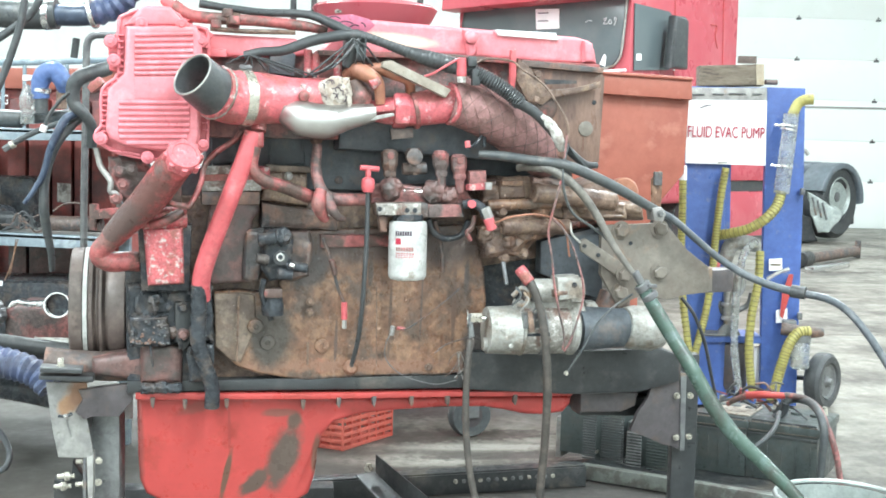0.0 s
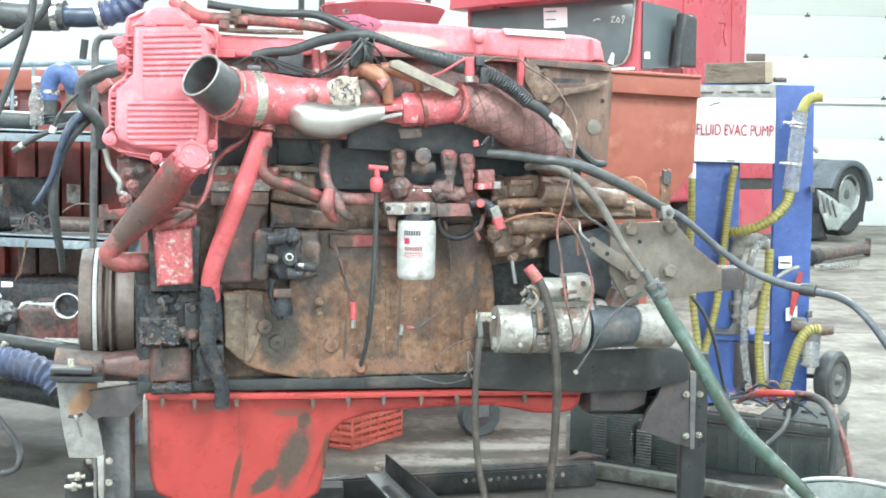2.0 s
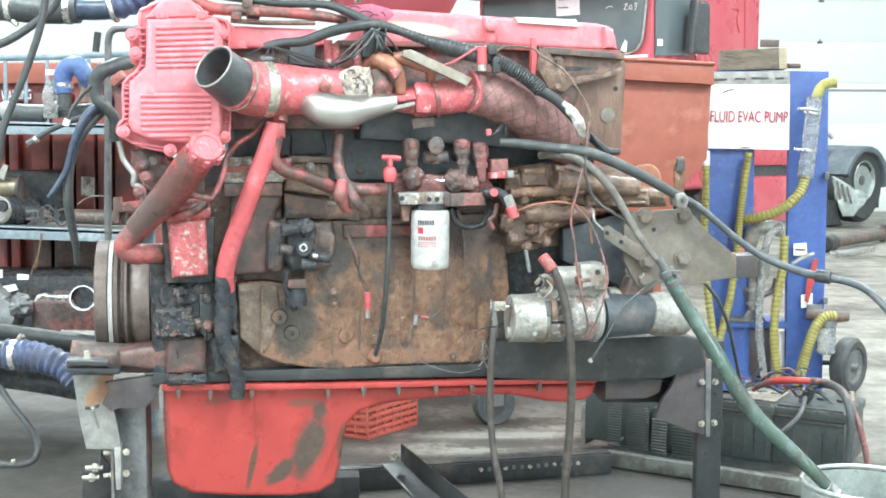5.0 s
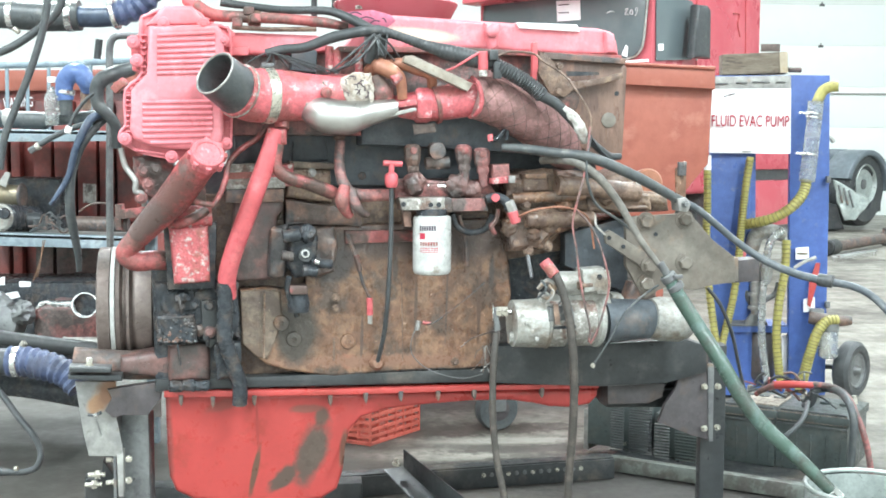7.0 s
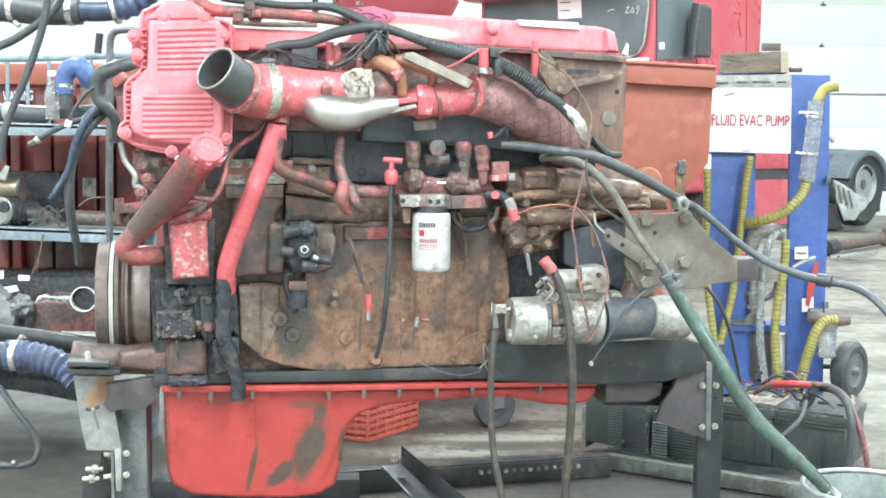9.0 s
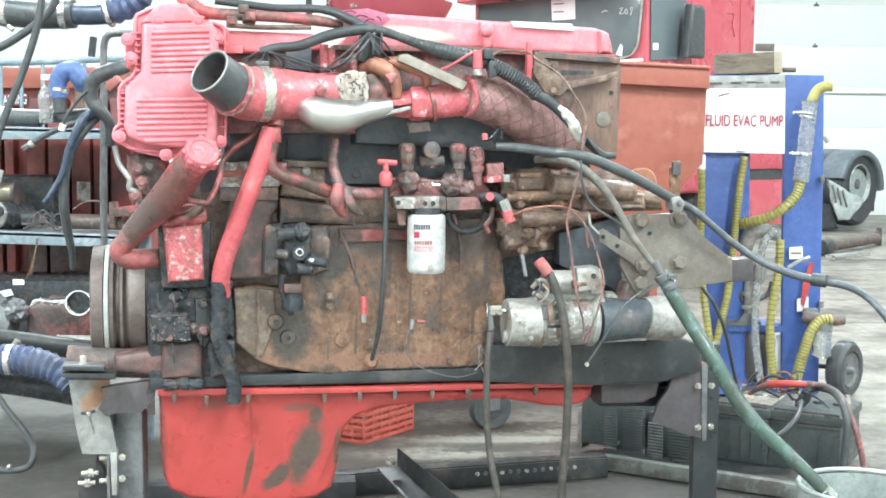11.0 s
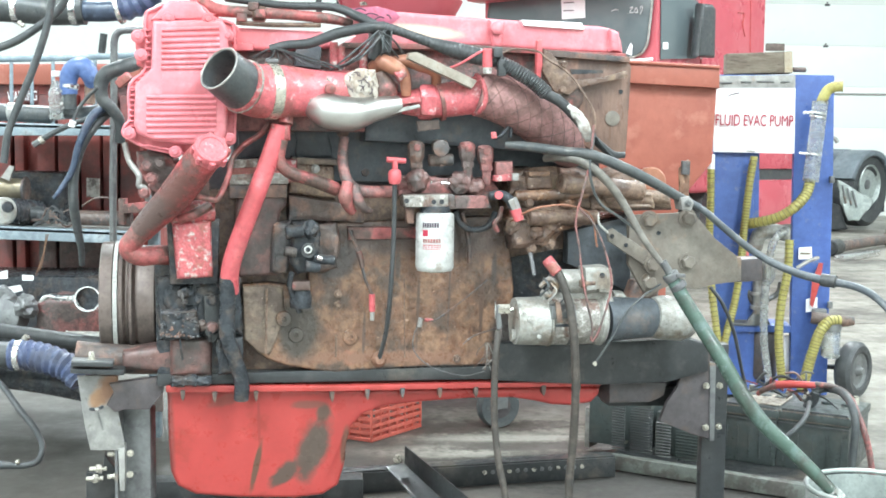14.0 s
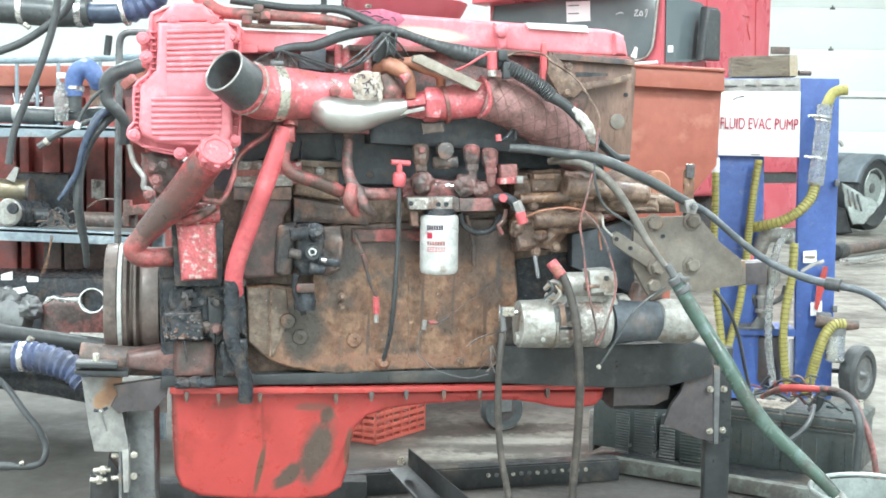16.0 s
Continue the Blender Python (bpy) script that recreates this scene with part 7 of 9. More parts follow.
# ---- engine stand ----
def stand():
    st = thing("engine_stand", (0.2, 3.3, 0), "black and grey welded steel engine stand", "engine stand")
    # front post, with its raw plate brackets
    a, b = Vector((-0.770, 2.953, 0.451)), Vector((-0.774, 2.952, 0.229))
    b.z = 0.0
    part("front_post", obox((a + b) / 2, (0.075, 0.06, (a - b).length), (1, 0, 0), (0, 1, 0), 0.006), STEEL, st, "grey square steel post")
    part("post_flange", obox((a + b) / 2 - Vector((0.034, 0.055, 0)), (0.008, 0.06, (a - b).length), (1, 0, 0), (0, 1, 0), 0.002), STEEL, st)
    part("bracket_face", slab([(-0.893, 2.846, 0.547), (-0.799, 2.865, 0.544), (-0.799, 2.865, 0.454), (-0.786, 2.868, 0.382), (-0.785, 2.868, 0.357), (-0.865, 2.852, 0.361), (-0.877, 2.849, 0.422)], 0.012, DEEP, 0.002), BRACKET, st, "pale cut steel plate with chalk marks")
    part("bracket_leg", slab([(-0.799, 2.860, 0.361), (-0.783, 2.863, 0.365), (-0.784, 2.863, 0.256), (-0.796, 2.861, 0.256)], 0.07, DEEP, 0.002), STEEL_RAW, st)
    part("gusset", slab([(-0.815, 2.847, 0.528), (-0.683, 2.874, 0.543), (-0.690, 2.872, 0.502), (-0.716, 2.867, 0.470), (-0.721, 2.866, 0.461), (-0.780, 2.854, 0.463), (-0.803, 2.849, 0.457), (-0.822, 2.845, 0.475), (-0.805, 2.849, 0.506)], 0.03, DEEP, 0.003), BROWN_BLACK, st, "dark rust-tinged steel gusset")
    part("weld_bead", tube([(-0.860, 2.838, 0.467), (-0.843, 2.836, 0.467), (-0.829, 2.844, 0.472)], 0.004, 8), GREASE, st)
    part("bright_spot", lathe([(0.006, 0), (0.004, 0.003)], (-0.842, 2.834, 0.467), -DEEP, 10), CHROME, st)
    for k in range(9):
        p = Vector((-0.845, 2.855, 0.453)).lerp(Vector((-0.835, 2.857, 0.413)), k / 8)
        part("stamp_mark", obox(p, (0.005, 0.002, 0.002), AXIS, DEEP, 0), STEEL, st)
    part("top_channel", slab([(-0.885, 2.776, 0.593), (-0.791, 2.796, 0.588), (-0.791, 2.795, 0.579), (-0.885, 2.776, 0.584)], 0.05, DEEP, 0.002), BLACK, st, "dark steel channel")
    part("channel_edge", slab([(-0.885, 2.778, 0.597), (-0.791, 2.797, 0.591), (-0.791, 2.797, 0.587), (-0.885, 2.778, 0.593)], 0.05, DEEP, 0.001), STEEL, st, "bare steel edge")
    part("channel_web", slab([(-0.889, 2.781, 0.576), (-0.767, 2.805, 0.571), (-0.767, 2.805, 0.557), (-0.889, 2.781, 0.565)], 0.06, DEEP, 0.003), BLACK, st)
    part("channel_bolt", bolt((-0.846, 2.810, 0.593), 0.008, -UP, 0.02), ZINC, st)
    for p in ((-0.772, 2.871, 0.350), (-0.773, 2.871, 0.296)):
        part("post_bolt", bolt(p, 0.0065, DEEP, 0.008), ZINC, st, "bright bolt")
    for p in ((-0.809, 2.884, 0.344), (-0.810, 2.883, 0.287), (-0.858, 2.894, 0.303), (-0.866, 2.892, 0.278)):
        part("stud_bolt", rod(Vector(p) - AXIS * 0.022, Vector(p) + AXIS * 0.02, 0.006, 10), ZINC, st, "bright stud")
        part("stud_nut", rod(Vector(p) - AXIS * 0.005, Vector(p) + AXIS * 0.008, 0.012, 6, 0.05), ZINC, st)
    part("front_brace", slab([(-0.849, 2.916, 0.333), (-0.815, 2.923, 0.281), (-0.817, 2.923, 0.208), (-0.894, 2.907, 0.213), (-0.893, 2.907, 0.288), (-0.855, 2.915, 0.286)], 0.05, DEEP, 0.003), BLACK, st)
    part("rear_tab", slab([(-0.753, 3.017, 0.436), (-0.726, 3.023, 0.480), (-0.726, 3.023, 0.420), (-0.752, 3.018, 0.421)], 0.01, DEEP, 0.001), WHITE, st, "pale tab")
    # rear post and plate
    for k in (1,):
        a, b = Vector((0.735, 3.177, 0.589)), Vector((0.747, 3.180, 0.137))
        b.z = 0.0
        part("rear_post", obox((a + b) / 2 + Vector((0, 0.03, 0)), (0.068, 0.05, (a - b).length), (1, 0, 0), (0, 1, 0), 0.005), BLACK, st, "dark steel rear post")
        part("post_face", slab([(0.713, 3.137, 0.545), (0.731, 3.141, 0.544), (0.733, 3.141, 0.333), (0.720, 3.139, 0.333)], 0.06, DEEP, 0.002), STEEL, st, "grey steel flat")
    part("rear_plate", slab([(0.649, 3.129, 0.553), (0.714, 3.142, 0.574), (0.720, 3.144, 0.338), (0.675, 3.135, 0.350), (0.579, 3.115, 0.391), (0.598, 3.119, 0.441), (0.624, 3.124, 0.478)], 0.015, DEEP, 0.002), BROWN_BLACK, st, "dark brown steel plate")
    for p in ((0.704, 3.135, 0.484), (0.706, 3.136, 0.371), (0.743, 3.148, 0.483), (0.744, 3.149, 0.371)):
        part("plate_bolt", bolt(p, 0.0068, DEEP, 0.012), ZINC, st, "brass-coloured bolt")
    part("cross_arm", slab([(0.454, 3.202, 0.458), (0.656, 3.243, 0.454), (0.657, 3.243, 0.403), (0.455, 3.202, 0.411)], 0.08, DEEP, 0.004), BLACK, st)
    # side channel with a row of bolts
    l, r = Vector((-0.394, 3.660, 0.000)), Vector((0.592, 3.933, 0.000))
    d = (r - l).normalized()
    side = Vector((-d.y, d.x, 0))
    mid = (l + r) / 2
    n = (r - l).length
    rail = part("side_channel", obox(mid + UP * 0.035 + side * 0.02, (n, 0.008, 0.066), d, side, 0.001), BLACK, st, "black steel channel rail")
    part("channel_flange", obox(mid + UP * 0.07 + side * 0.054, (n, 0.06, 0.006), d, side, 0.001), BLACK, rail)
    part("channel_flange", obox(mid + UP * 0.004 + side * 0.054, (n, 0.06, 0.006), d, side, 0.001), BLACK, rail)
    for k in range(13):
        p = l + d * (n * (0.545 + 0.028 * k)) + UP * 0.045 + side * 0.016
        part("rail_bolt", bolt(p, 0.0055, side, 0.005), ZINC if k % 3 == 0 else STEEL, st)
    # front long rail under the pan
    l2, r2 = Vector((-0.943, 3.507, 0.000)), Vector((-0.245, 3.575, 0.000))
    d2 = (r2 - l2).normalized()
    s2 = Vector((-d2.y, d2.x, 0))
    part("front_rail", obox((l2 + r2) / 2 + UP * 0.05, ((r2 - l2).length, 0.08, 0.10), d2, s2, 0.004), BLACK, st, "black front rail")
    # diagonal angle iron
    p0, p1 = Vector((-0.108, 3.300, 0.267)), Vector((0.100, 2.950, 0.197))
    dd = (p1 - p0).normalized()
    w = Vector((-1, 0.12, -0.30)).normalized()
    part("angle_iron", join(slab([p0, p1, p1 - UP * 0.07, p0 - UP * 0.052], 0.006, Vector((0.3, 1, 0)), 0.001),
                            slab([p0 - UP * 0.052, p1 - UP * 0.07, p1 - UP * 0.085 + w * 0.06, Vector((-0.161, 3.280, 0.213))], 0.006, -UP, 0.001)), BLACK, st, "black diagonal angle iron")
    part("angle_bolt", join(rod((-0.125, 3.250, 0.230), (-0.125, 3.250, 0.253), 0.008, 8), rod((-0.125, 3.250, 0.233), (-0.125, 3.250, 0.243), 0.014, 6)), ZINC, st, "bright bolt")
    part("base_cross", obox(Vector(((a.x + b.x) / 2 - 0.05, 3.05, 0.03)), (0.4, 0.06, 0.06), (1, 0, 0), (0, 1, 0), 0.004), BLACK, st)


stand()


# ---- floor things behind the engine ----
def milk_crate():
    fl, fr, br = Vector((-0.350, 4.414, 0.000)), Vector((-0.268, 4.373, 0.000)), Vector((-0.091, 4.626, 0.000))
    c = thing("milk_crate", fr, "orange plastic milk crate on the floor", "crate")
    back = br - fr
    left = fl - fr
    left = left.normalized() * 0.30
    corners = [fr, br, br + left, fr + left]
    h = 0.26
    for i in range(4):
        p, q = corners[i], corners[(i + 1) % 4]
        d = (q - p)
        nn = Vector((-d.y, d.x, 0)).normalized()
        for k in range(7):
            part("slat", obox((p + q) / 2 + UP * (0.008 + k * 0.026), (d.length, 0.008, 0.015), d, nn, 0.002, 1), ORANGE, c)
        part("rim", obox((p + q) / 2 + UP * (h - 0.006), (d.length + 0.008, 0.012, 0.012), d, nn, 0.003, 1), ORANGE, c)
        for k in range(7):
            part("upright", obox(p + d * (k / 6) + UP * h / 2, (0.009, 0.010, h), d, nn, 0.002, 1), ORANGE, c)
        for k in range(9):
            z = p + d * ((k + 0.5) / 9) + UP * (h - 0.05)
            part("lattice", obox(z, (0.006, 0.007, 0.10), d.normalized() - UP * (0.55 if k % 2 else -0.55), nn, 0.001, 1), ORANGE, c)
    part("base", slab([p + UP * 0.006 for p in corners], 0.01, UP, 0.001), ORANGE, c)
    part("inner_cup", lathe([(0.045, 0), (0.05, 0.15), (0.046, 0.2)], fr + back * 0.1 + left * 0.35 + UP * 0.05, UP, 20), ORANGE, c, "orange plastic cup in the crate")


milk_crate()


def caster():
    p = Vector((0.218, 4.652, 0.000))
    t = thing("cart_wheel", (p.x, p.y, 0), "grey caster wheel under a dark cart", "wheel")
    c = Vector((p.x, p.y, 0.085))
    ax = Vector((0.35, -0.93, 0))
    part("tyre", lathe([(0.045, -0.025), (0.08, -0.028), (0.087, -0.015), (0.087, 0.015), (0.08, 0.028), (0.045, 0.025)], c, ax, 36), RUBBER_GREY, t, "grey rubber tread")
    part("hub", lathe([(0.02, 0.012), (0.045, 0.02), (0.05, 0.024), (0.012, 0.034)], c, ax, 24), BROWN_BLACK, t)
    part("fork", join(obox(c + ax * 0.04 + UP * 0.06, (0.05, 0.006, 0.13), Vector((0.93, 0.35, 0)), ax, 0.002), obox(c + UP * 0.13, (0.12, 0.1, 0.008), Vector((0.93, 0.35, 0)), ax, 0.002)), STEEL, t)
    solo("dark_cart", obox(c + UP * 0.34 + Vector((-0.30, 0.35, 0)), (1.05, 0.6, 0.36), (1, 0.05, 0), (0, 1, 0), 0.02), BROWN_BLACK, c, "dark low cart on caster wheels", "cart")


caster()


def power_pack():
    """Low pale platform with a dark cabinet, a louvred box and two batteries."""
    l, r = Vector((0.577, 4.031, 0.000)), Vector((1.196, 3.663, 0.000))
    d = (r - l).normalized()
    back = Vector((-d.y, d.x, 0))
    n = (r - l).length
    pl = thing("battery_platform", (l + r) / 2, "chipped pale green steel platform on the floor", "platform")
    part("front_rail", obox((l + r) / 2 + UP * 0.03 + back * 0.02, (n, 0.04, 0.05), d, back, 0.004), PLATFORM, pl)
    part("deck", obox((l + r) / 2 + UP * 0.045 + back * 0.36, (n, 0.64, 0.02), d, back, 0.003), BLACK, pl)
    for k in range(3):
        p = l + d * (0.05 + (n - 0.1) * k / 2) + back * 0.4
        part("skid", obox(p + UP * 0.018, (0.05, 0.6, 0.036), d, back, 0.003), BLACK, pl)
    q = l + back * 0.10 + d * 0.02
    cab = thing("dark_cabinet", q, "dark steel cabinet on the platform", "cabinet")
    ca = Vector((0.622, 4.140, 0.105)) + back * 0.14
    part("body", obox(Vector((ca.x, ca.y, 0.148)), (0.235, 0.26, 0.186), d, back, 0.008), BATTERY, cab)
    part("knob", lathe([(0.006, 0), (0.006, 0.01)], (0.652, 4.120, 0.080), -back, 10), ZINC, cab)
    part("pale_strip", obox(Vector((0.503, 4.220, 0.095)) + back * 0.1, (0.02, 0.1, 0.15), d, back, 0.003), STEEL_RAW, cab, "pale end strip")
    lv = thing("louvred_box", (0.795, 4.000, 0.032), "black louvred charger box on the platform", "charger")
    c = Vector((0.819, 4.000, 0.101)) + back * 0.12
    part("body", obox(Vector((c.x, c.y, 0.13)), (0.19, 0.22, 0.15), d, back, 0.006), BATTERY, lv)
    for k in range(13):
        part("louvre", obox(Vector((0.761, 4.020, 0.171)) - UP * (0.0105 * k) - back * 0.002, (0.055, 0.007, 0.005), d, back + UP * 0.4, 0.001, 1), STEEL, lv)
    for k in range(11):
        part("louvre", obox(Vector((0.839, 3.970, 0.152)) - UP * (0.0105 * k) - back * 0.002, (0.09, 0.006, 0.0045), d, back + UP * 0.4, 0.001, 1), BATTERY, lv)
    for k in range(17):
        z_ = 0.216 - 0.0095 * k
        part("louvre", obox(Vector((0.615, 4.083, z_)), (0.050, 0.004, 0.0055), d, back - UP * 0.5, 0.001, 1), BLACK, cab)
        part("louvre", obox(Vector((0.690, 4.055, z_ - 0.004)) + back * 0.004, (0.085, 0.003, 0.0050), d, back - UP * 0.5, 0.001, 1), BLACK, cab)
    # batteries
    bats = []
    for (at, w, dep, h, lab) in ((Vector((1.037, 3.950, 0.105)), 0.185, 0.30, 0.165, "black battery with a grimy white top label"), (Vector((1.221, 3.850, 0.122)), 0.235, 0.30, 0.165, "large black battery with clamped cables")):
        o = at + back * 0.15
        o.z = 0.055
        b = thing("battery", o, lab, "battery", "batteries on the platform")
        part("case", obox(o + UP * h / 2, (w, dep, h), d, back, 0.008), BATTERY, b)
        part("lid", obox(o + UP * (h + 0.012), (w + 0.012, dep + 0.012, 0.03), d, back, 0.006), BATTERY, b)
        part("lid_ridge", join(obox(o + UP * (h + 0.03) - back * (dep / 2 - 0.02), (w - 0.02, 0.012, 0.008), d, back, 0.002), obox(o + UP * (h - 0.012) - back * (dep / 2 + 0.003), (w, 0.008, 0.006), d, back, 0.001)), RUBBER_GREY, b)
        for k in range(3):
            part("vent_cap", lathe([(0.02, 0), (0.02, 0.008), (0.012, 0.01)], o + UP * (h + 0.027) + d * (k - 1) * w * 0.28 + back * 0.05, UP, 16), BATTERY, b)
        for k in (-1, 1):
            part("terminal", lathe([(0.012, 0), (0.009, 0.03)], o + UP * (h + 0.025) + d * k * w * 0.36 + back * 0.1, UP, 14), ZINC, b)
        for k in range(5):
            part("case_rib", obox(o + UP * h * 0.45 - back * (dep / 2 + 0.002) + d * (k - 2) * w * 0.2, (0.004, 0.004, h * 0.62), d, back, 0.001, 1), BATTERY, b)
        for k in range(16):
            part("edge_dash", obox(o + UP * (h + 0.0285) - back * (dep / 2 + 0.002) + d * (k / 15 - 0.5) * w * 0.94, (w / 24, 0.004, 0.003), d, back, 0), TAN, b)
            part("edge_dash", obox(o + UP * (h + 0.002) - back * (dep / 2 + 0.008) + d * (k / 15 - 0.5) * w * 0.94, (w / 22, 0.003, 0.002), d, back, 0), TAN, b)
        bats.append(o)
    o = bats[0]
    solo("battery_label", obox(o + UP * 0.196 + d * 0.01, (0.15, 0.17, 0.004), d, back, 0), CLOTH, o, "grimy white label sheet on the battery", "label")
    cl = thing("jumper_clamp", (1.190, 3.950, 0.330), "red jumper clamp and cables on the batteries", "jumper cable")
    part("red_grip", tube([(1.141, 4.000, 0.315), (1.186, 3.970, 0.324), (1.257, 3.950, 0.326)], [0.014, 0.013, 0.011], 12), PAN_RED, cl, "bright red grip")
    part("jaw", tube([(1.141, 4.000, 0.315), (1.105, 4.020, 0.295), (1.090, 4.050, 0.273)], [0.012, 0.010, 0.008], 10), RED_DIRT, cl)
    part("red_cable", tube([(1.257, 3.950, 0.330), (1.307, 3.900, 0.329), (1.328, 3.820, 0.313), (1.335, 3.740, 0.262), (1.355, 3.720, 0.194), (1.373, 3.720, 0.111), (1.387, 3.720, 0.009)], 0.010, 12), RED_DARK, cl, "dirty red cable")
    part("black_cable", tube([(1.239, 3.980, 0.255), (1.261, 3.960, 0.299), (1.295, 3.950, 0.315), (1.313, 3.860, 0.322), (1.306, 3.740, 0.308), (1.309, 3.700, 0.253), (1.306, 3.700, 0.162), (1.299, 3.700, 0.052)], 0.013, 12), RUBBER_GREY, cl, "grey-black cable")
    part("black_clamp", tube([(1.231, 3.970, 0.244), (1.254, 3.960, 0.266), (1.261, 3.950, 0.301)], 0.014, 10), RUBBER, cl)
    part("thin_cable", tube([(1.211, 3.860, 0.287), (1.162, 3.740, 0.265), (1.122, 3.710, 0.232), (1.087, 3.710, 0.202), (1.070, 3.730, 0.171)], 0.008, 10), RUBBER_GREY, cl)
    rg = random.Random(5)
    for k in range(22):
        p = Vector((1.196, 4.000, 0.290)) + d * rg.uniform(-0.16, 0.08) + UP * rg.uniform(-0.01, 0.02)
        q = p + d * rg.uniform(-0.12, 0.12) + UP * rg.uniform(-0.04, 0.06) + back * rg.uniform(-0.03, 0.06)
        part("loose_wire", tube([p, p.lerp(q, 0.5) + UP * rg.uniform(0, 0.03), q], rg.choice((0.003, 0.004, 0.0055)), 6), (RUBBER, RUST_DARK, RUBBER_GREY, RED_DIRT)[k % 4], cl)
    part("lead_to_stand", tube([(0.879, 3.900, 0.661), (0.923, 3.900, 0.604), (0.968, 3.920, 0.507), (1.003, 3.950, 0.387), (1.036, 3.980, 0.284), (1.058, 4.000, 0.236)], 0.006, 8), RUBBER, cl)


power_pack()


def drum():
    c = Vector((1.043, 2.812, 0.309))
    r = 0.155
    top = Vector((1.024, 2.808, 0.305)).z
    t = thing("metal_drum", (c.x, c.y, 0), "pale galvanised open drum on the floor", "drum")
    part("shell", lathe([(r * 0.92, 0.0), (r, 0.02), (r, top - 0.01), (r - 0.004, top - 0.008), (r - 0.006, 0.03), (0.01, 0.02)], (c.x, c.y, 0), UP, 56), BUCKET, t)
    ring = [Vector((c.x, c.y, top)) + Vector((math.cos(a), math.sin(a), 0)) * r for a in [2 * math.pi * k / 40 for k in range(41)]]
    part("rolled_rim", tube(ring, 0.006, 8, 1), BUCKET, t)


drum()


# ---- pump cart ----
def pump_cart():
    y = 5.30
    t = thing("fluid_pump_cart", (1.483, 5.300, -0.006), "blue two-wheeled fluid pump cart with yellow hoses", "pump cart")
    back = Vector((0.12, 1, 0)).normalized()
    right = Vector((1, -0.12, 0)).normalized()
    part("left_column", slab([(1.192, 5.300, 1.109), (1.375, 5.300, 1.110), (1.378, 5.300, 0.650), (1.420, 5.300, 0.033), (1.256, 5.300, 0.032), (1.205, 5.300, 0.649)], 0.05, back, 0.005), BLUE, t, "blue painted panel")
    part("right_column", slab([(1.542, 5.300, 1.448), (1.714, 5.300, 1.447), (1.726, 5.300, 1.032), (1.732, 5.300, 0.524), (1.738, 5.300, 0.034), (1.572, 5.300, 0.033), (1.556, 5.300, 0.651)], 0.05, back, 0.005), BLUE, t, "blue painted panel")
    part("inner_return", slab([(1.381, 5.360, 1.110), (1.411, 5.360, 1.110), (1.437, 5.360, 0.020), (1.400, 5.360, 0.020)], 0.2, back, 0.004), BLUE, t)
    part("top_box", slab([(1.183, 5.300, 1.444), (1.547, 5.300, 1.448), (1.557, 5.300, 1.106), (1.192, 5.300, 1.104)], 0.10, back, 0.006), BLUE, t)
    lab = part("label_strip", slab([(1.183, 5.285, 1.438), (1.537, 5.285, 1.445), (1.539, 5.285, 1.388), (1.184, 5.285, 1.383)], 0.006, back, 0.001), STEEL_RAW, t, "scuffed metal label strip with unreadable print")
    for a, b in (((1.197, 5.280, 1.406), (1.257, 5.280, 1.408)), ((1.295, 5.280, 1.411), (1.342, 5.280, 1.411)), ((1.367, 5.280, 1.414), (1.442, 5.280, 1.414)), ((1.472, 5.280, 1.414), (1.512, 5.280, 1.415))):
        part("printed_bar", rod(a, b, 0.004, 6), STEEL, lab)
    sign = part("sign", slab([(1.176, 5.270, 1.383), (1.535, 5.270, 1.387), (1.541, 5.270, 1.099), (1.182, 5.270, 1.102)], 0.003, back, 0), PAPER, t, "white paper sign with red capitals")
    p0, p1 = Vector((1.185, 5.262, 1.241)), Vector((1.527, 5.262, 1.240))
    lettering("sign_lettering", "FLUID EVAC PUMP", (p0 + p1) / 2, 0.072, p1 - p0, UP, RED_INK, sign, 0.0008, (p1 - p0).length)
    part("sign_mark", tube([(1.237, 5.264, 1.348), (1.260, 5.264, 1.358), (1.287, 5.264, 1.363)], 0.002, 6), INK, sign)
    part("small_print", obox((1.346, 5.264, 1.108), (0.04, 0.002, 0.004), right, back, 0), STEEL, sign)
    part("cross_shelf", slab([(1.277, 5.280, 0.332), (1.560, 5.280, 0.326), (1.560, 5.280, 0.295), (1.278, 5.280, 0.299)], 0.22, back, 0.004), BLUE, t)
    part("shelf_top", slab([(1.319, 5.340, 0.368), (1.406, 5.340, 0.384), (1.427, 5.270, 0.337), (1.275, 5.270, 0.336)], 0.01, -UP, 0.001), STEEL, t, "dusty tray")
    part("base_plate", slab([(1.246, 5.260, 0.061), (1.730, 5.260, 0.063), (1.726, 5.260, 0.017), (1.248, 5.260, 0.014)], 0.3, back, 0.004), BLUE, t)
    part("tread", slab([(1.548, 5.340, 0.273), (1.584, 5.340, 0.278), (1.590, 5.340, 0.051), (1.554, 5.340, 0.051)], 0.004, back, 0), PAPER, t)
    # pump body
    pb = part("pump", tube([(1.411, 5.300, 0.548), (1.408, 5.280, 0.474), (1.413, 5.280, 0.382)], [0.028, 0.026, 0.026], 22), STEEL_RAW, t, "grey cast pump")
    part("pump_flange", lathe([(0.036, 0), (0.038, 0.008), (0.036, 0.016)], (1.408, 5.280, 0.463), UP, 22), STEEL_RAW, pb)
    part("pump_flange", lathe([(0.036, 0), (0.038, 0.008), (0.036, 0.016)], (1.410, 5.280, 0.402), UP, 22), STEEL_RAW, pb)
    part("pump_side", tube([(1.367, 5.320, 0.507), (1.376, 5.310, 0.457), (1.400, 5.300, 0.420)], 0.016, 12), STEEL, pb)
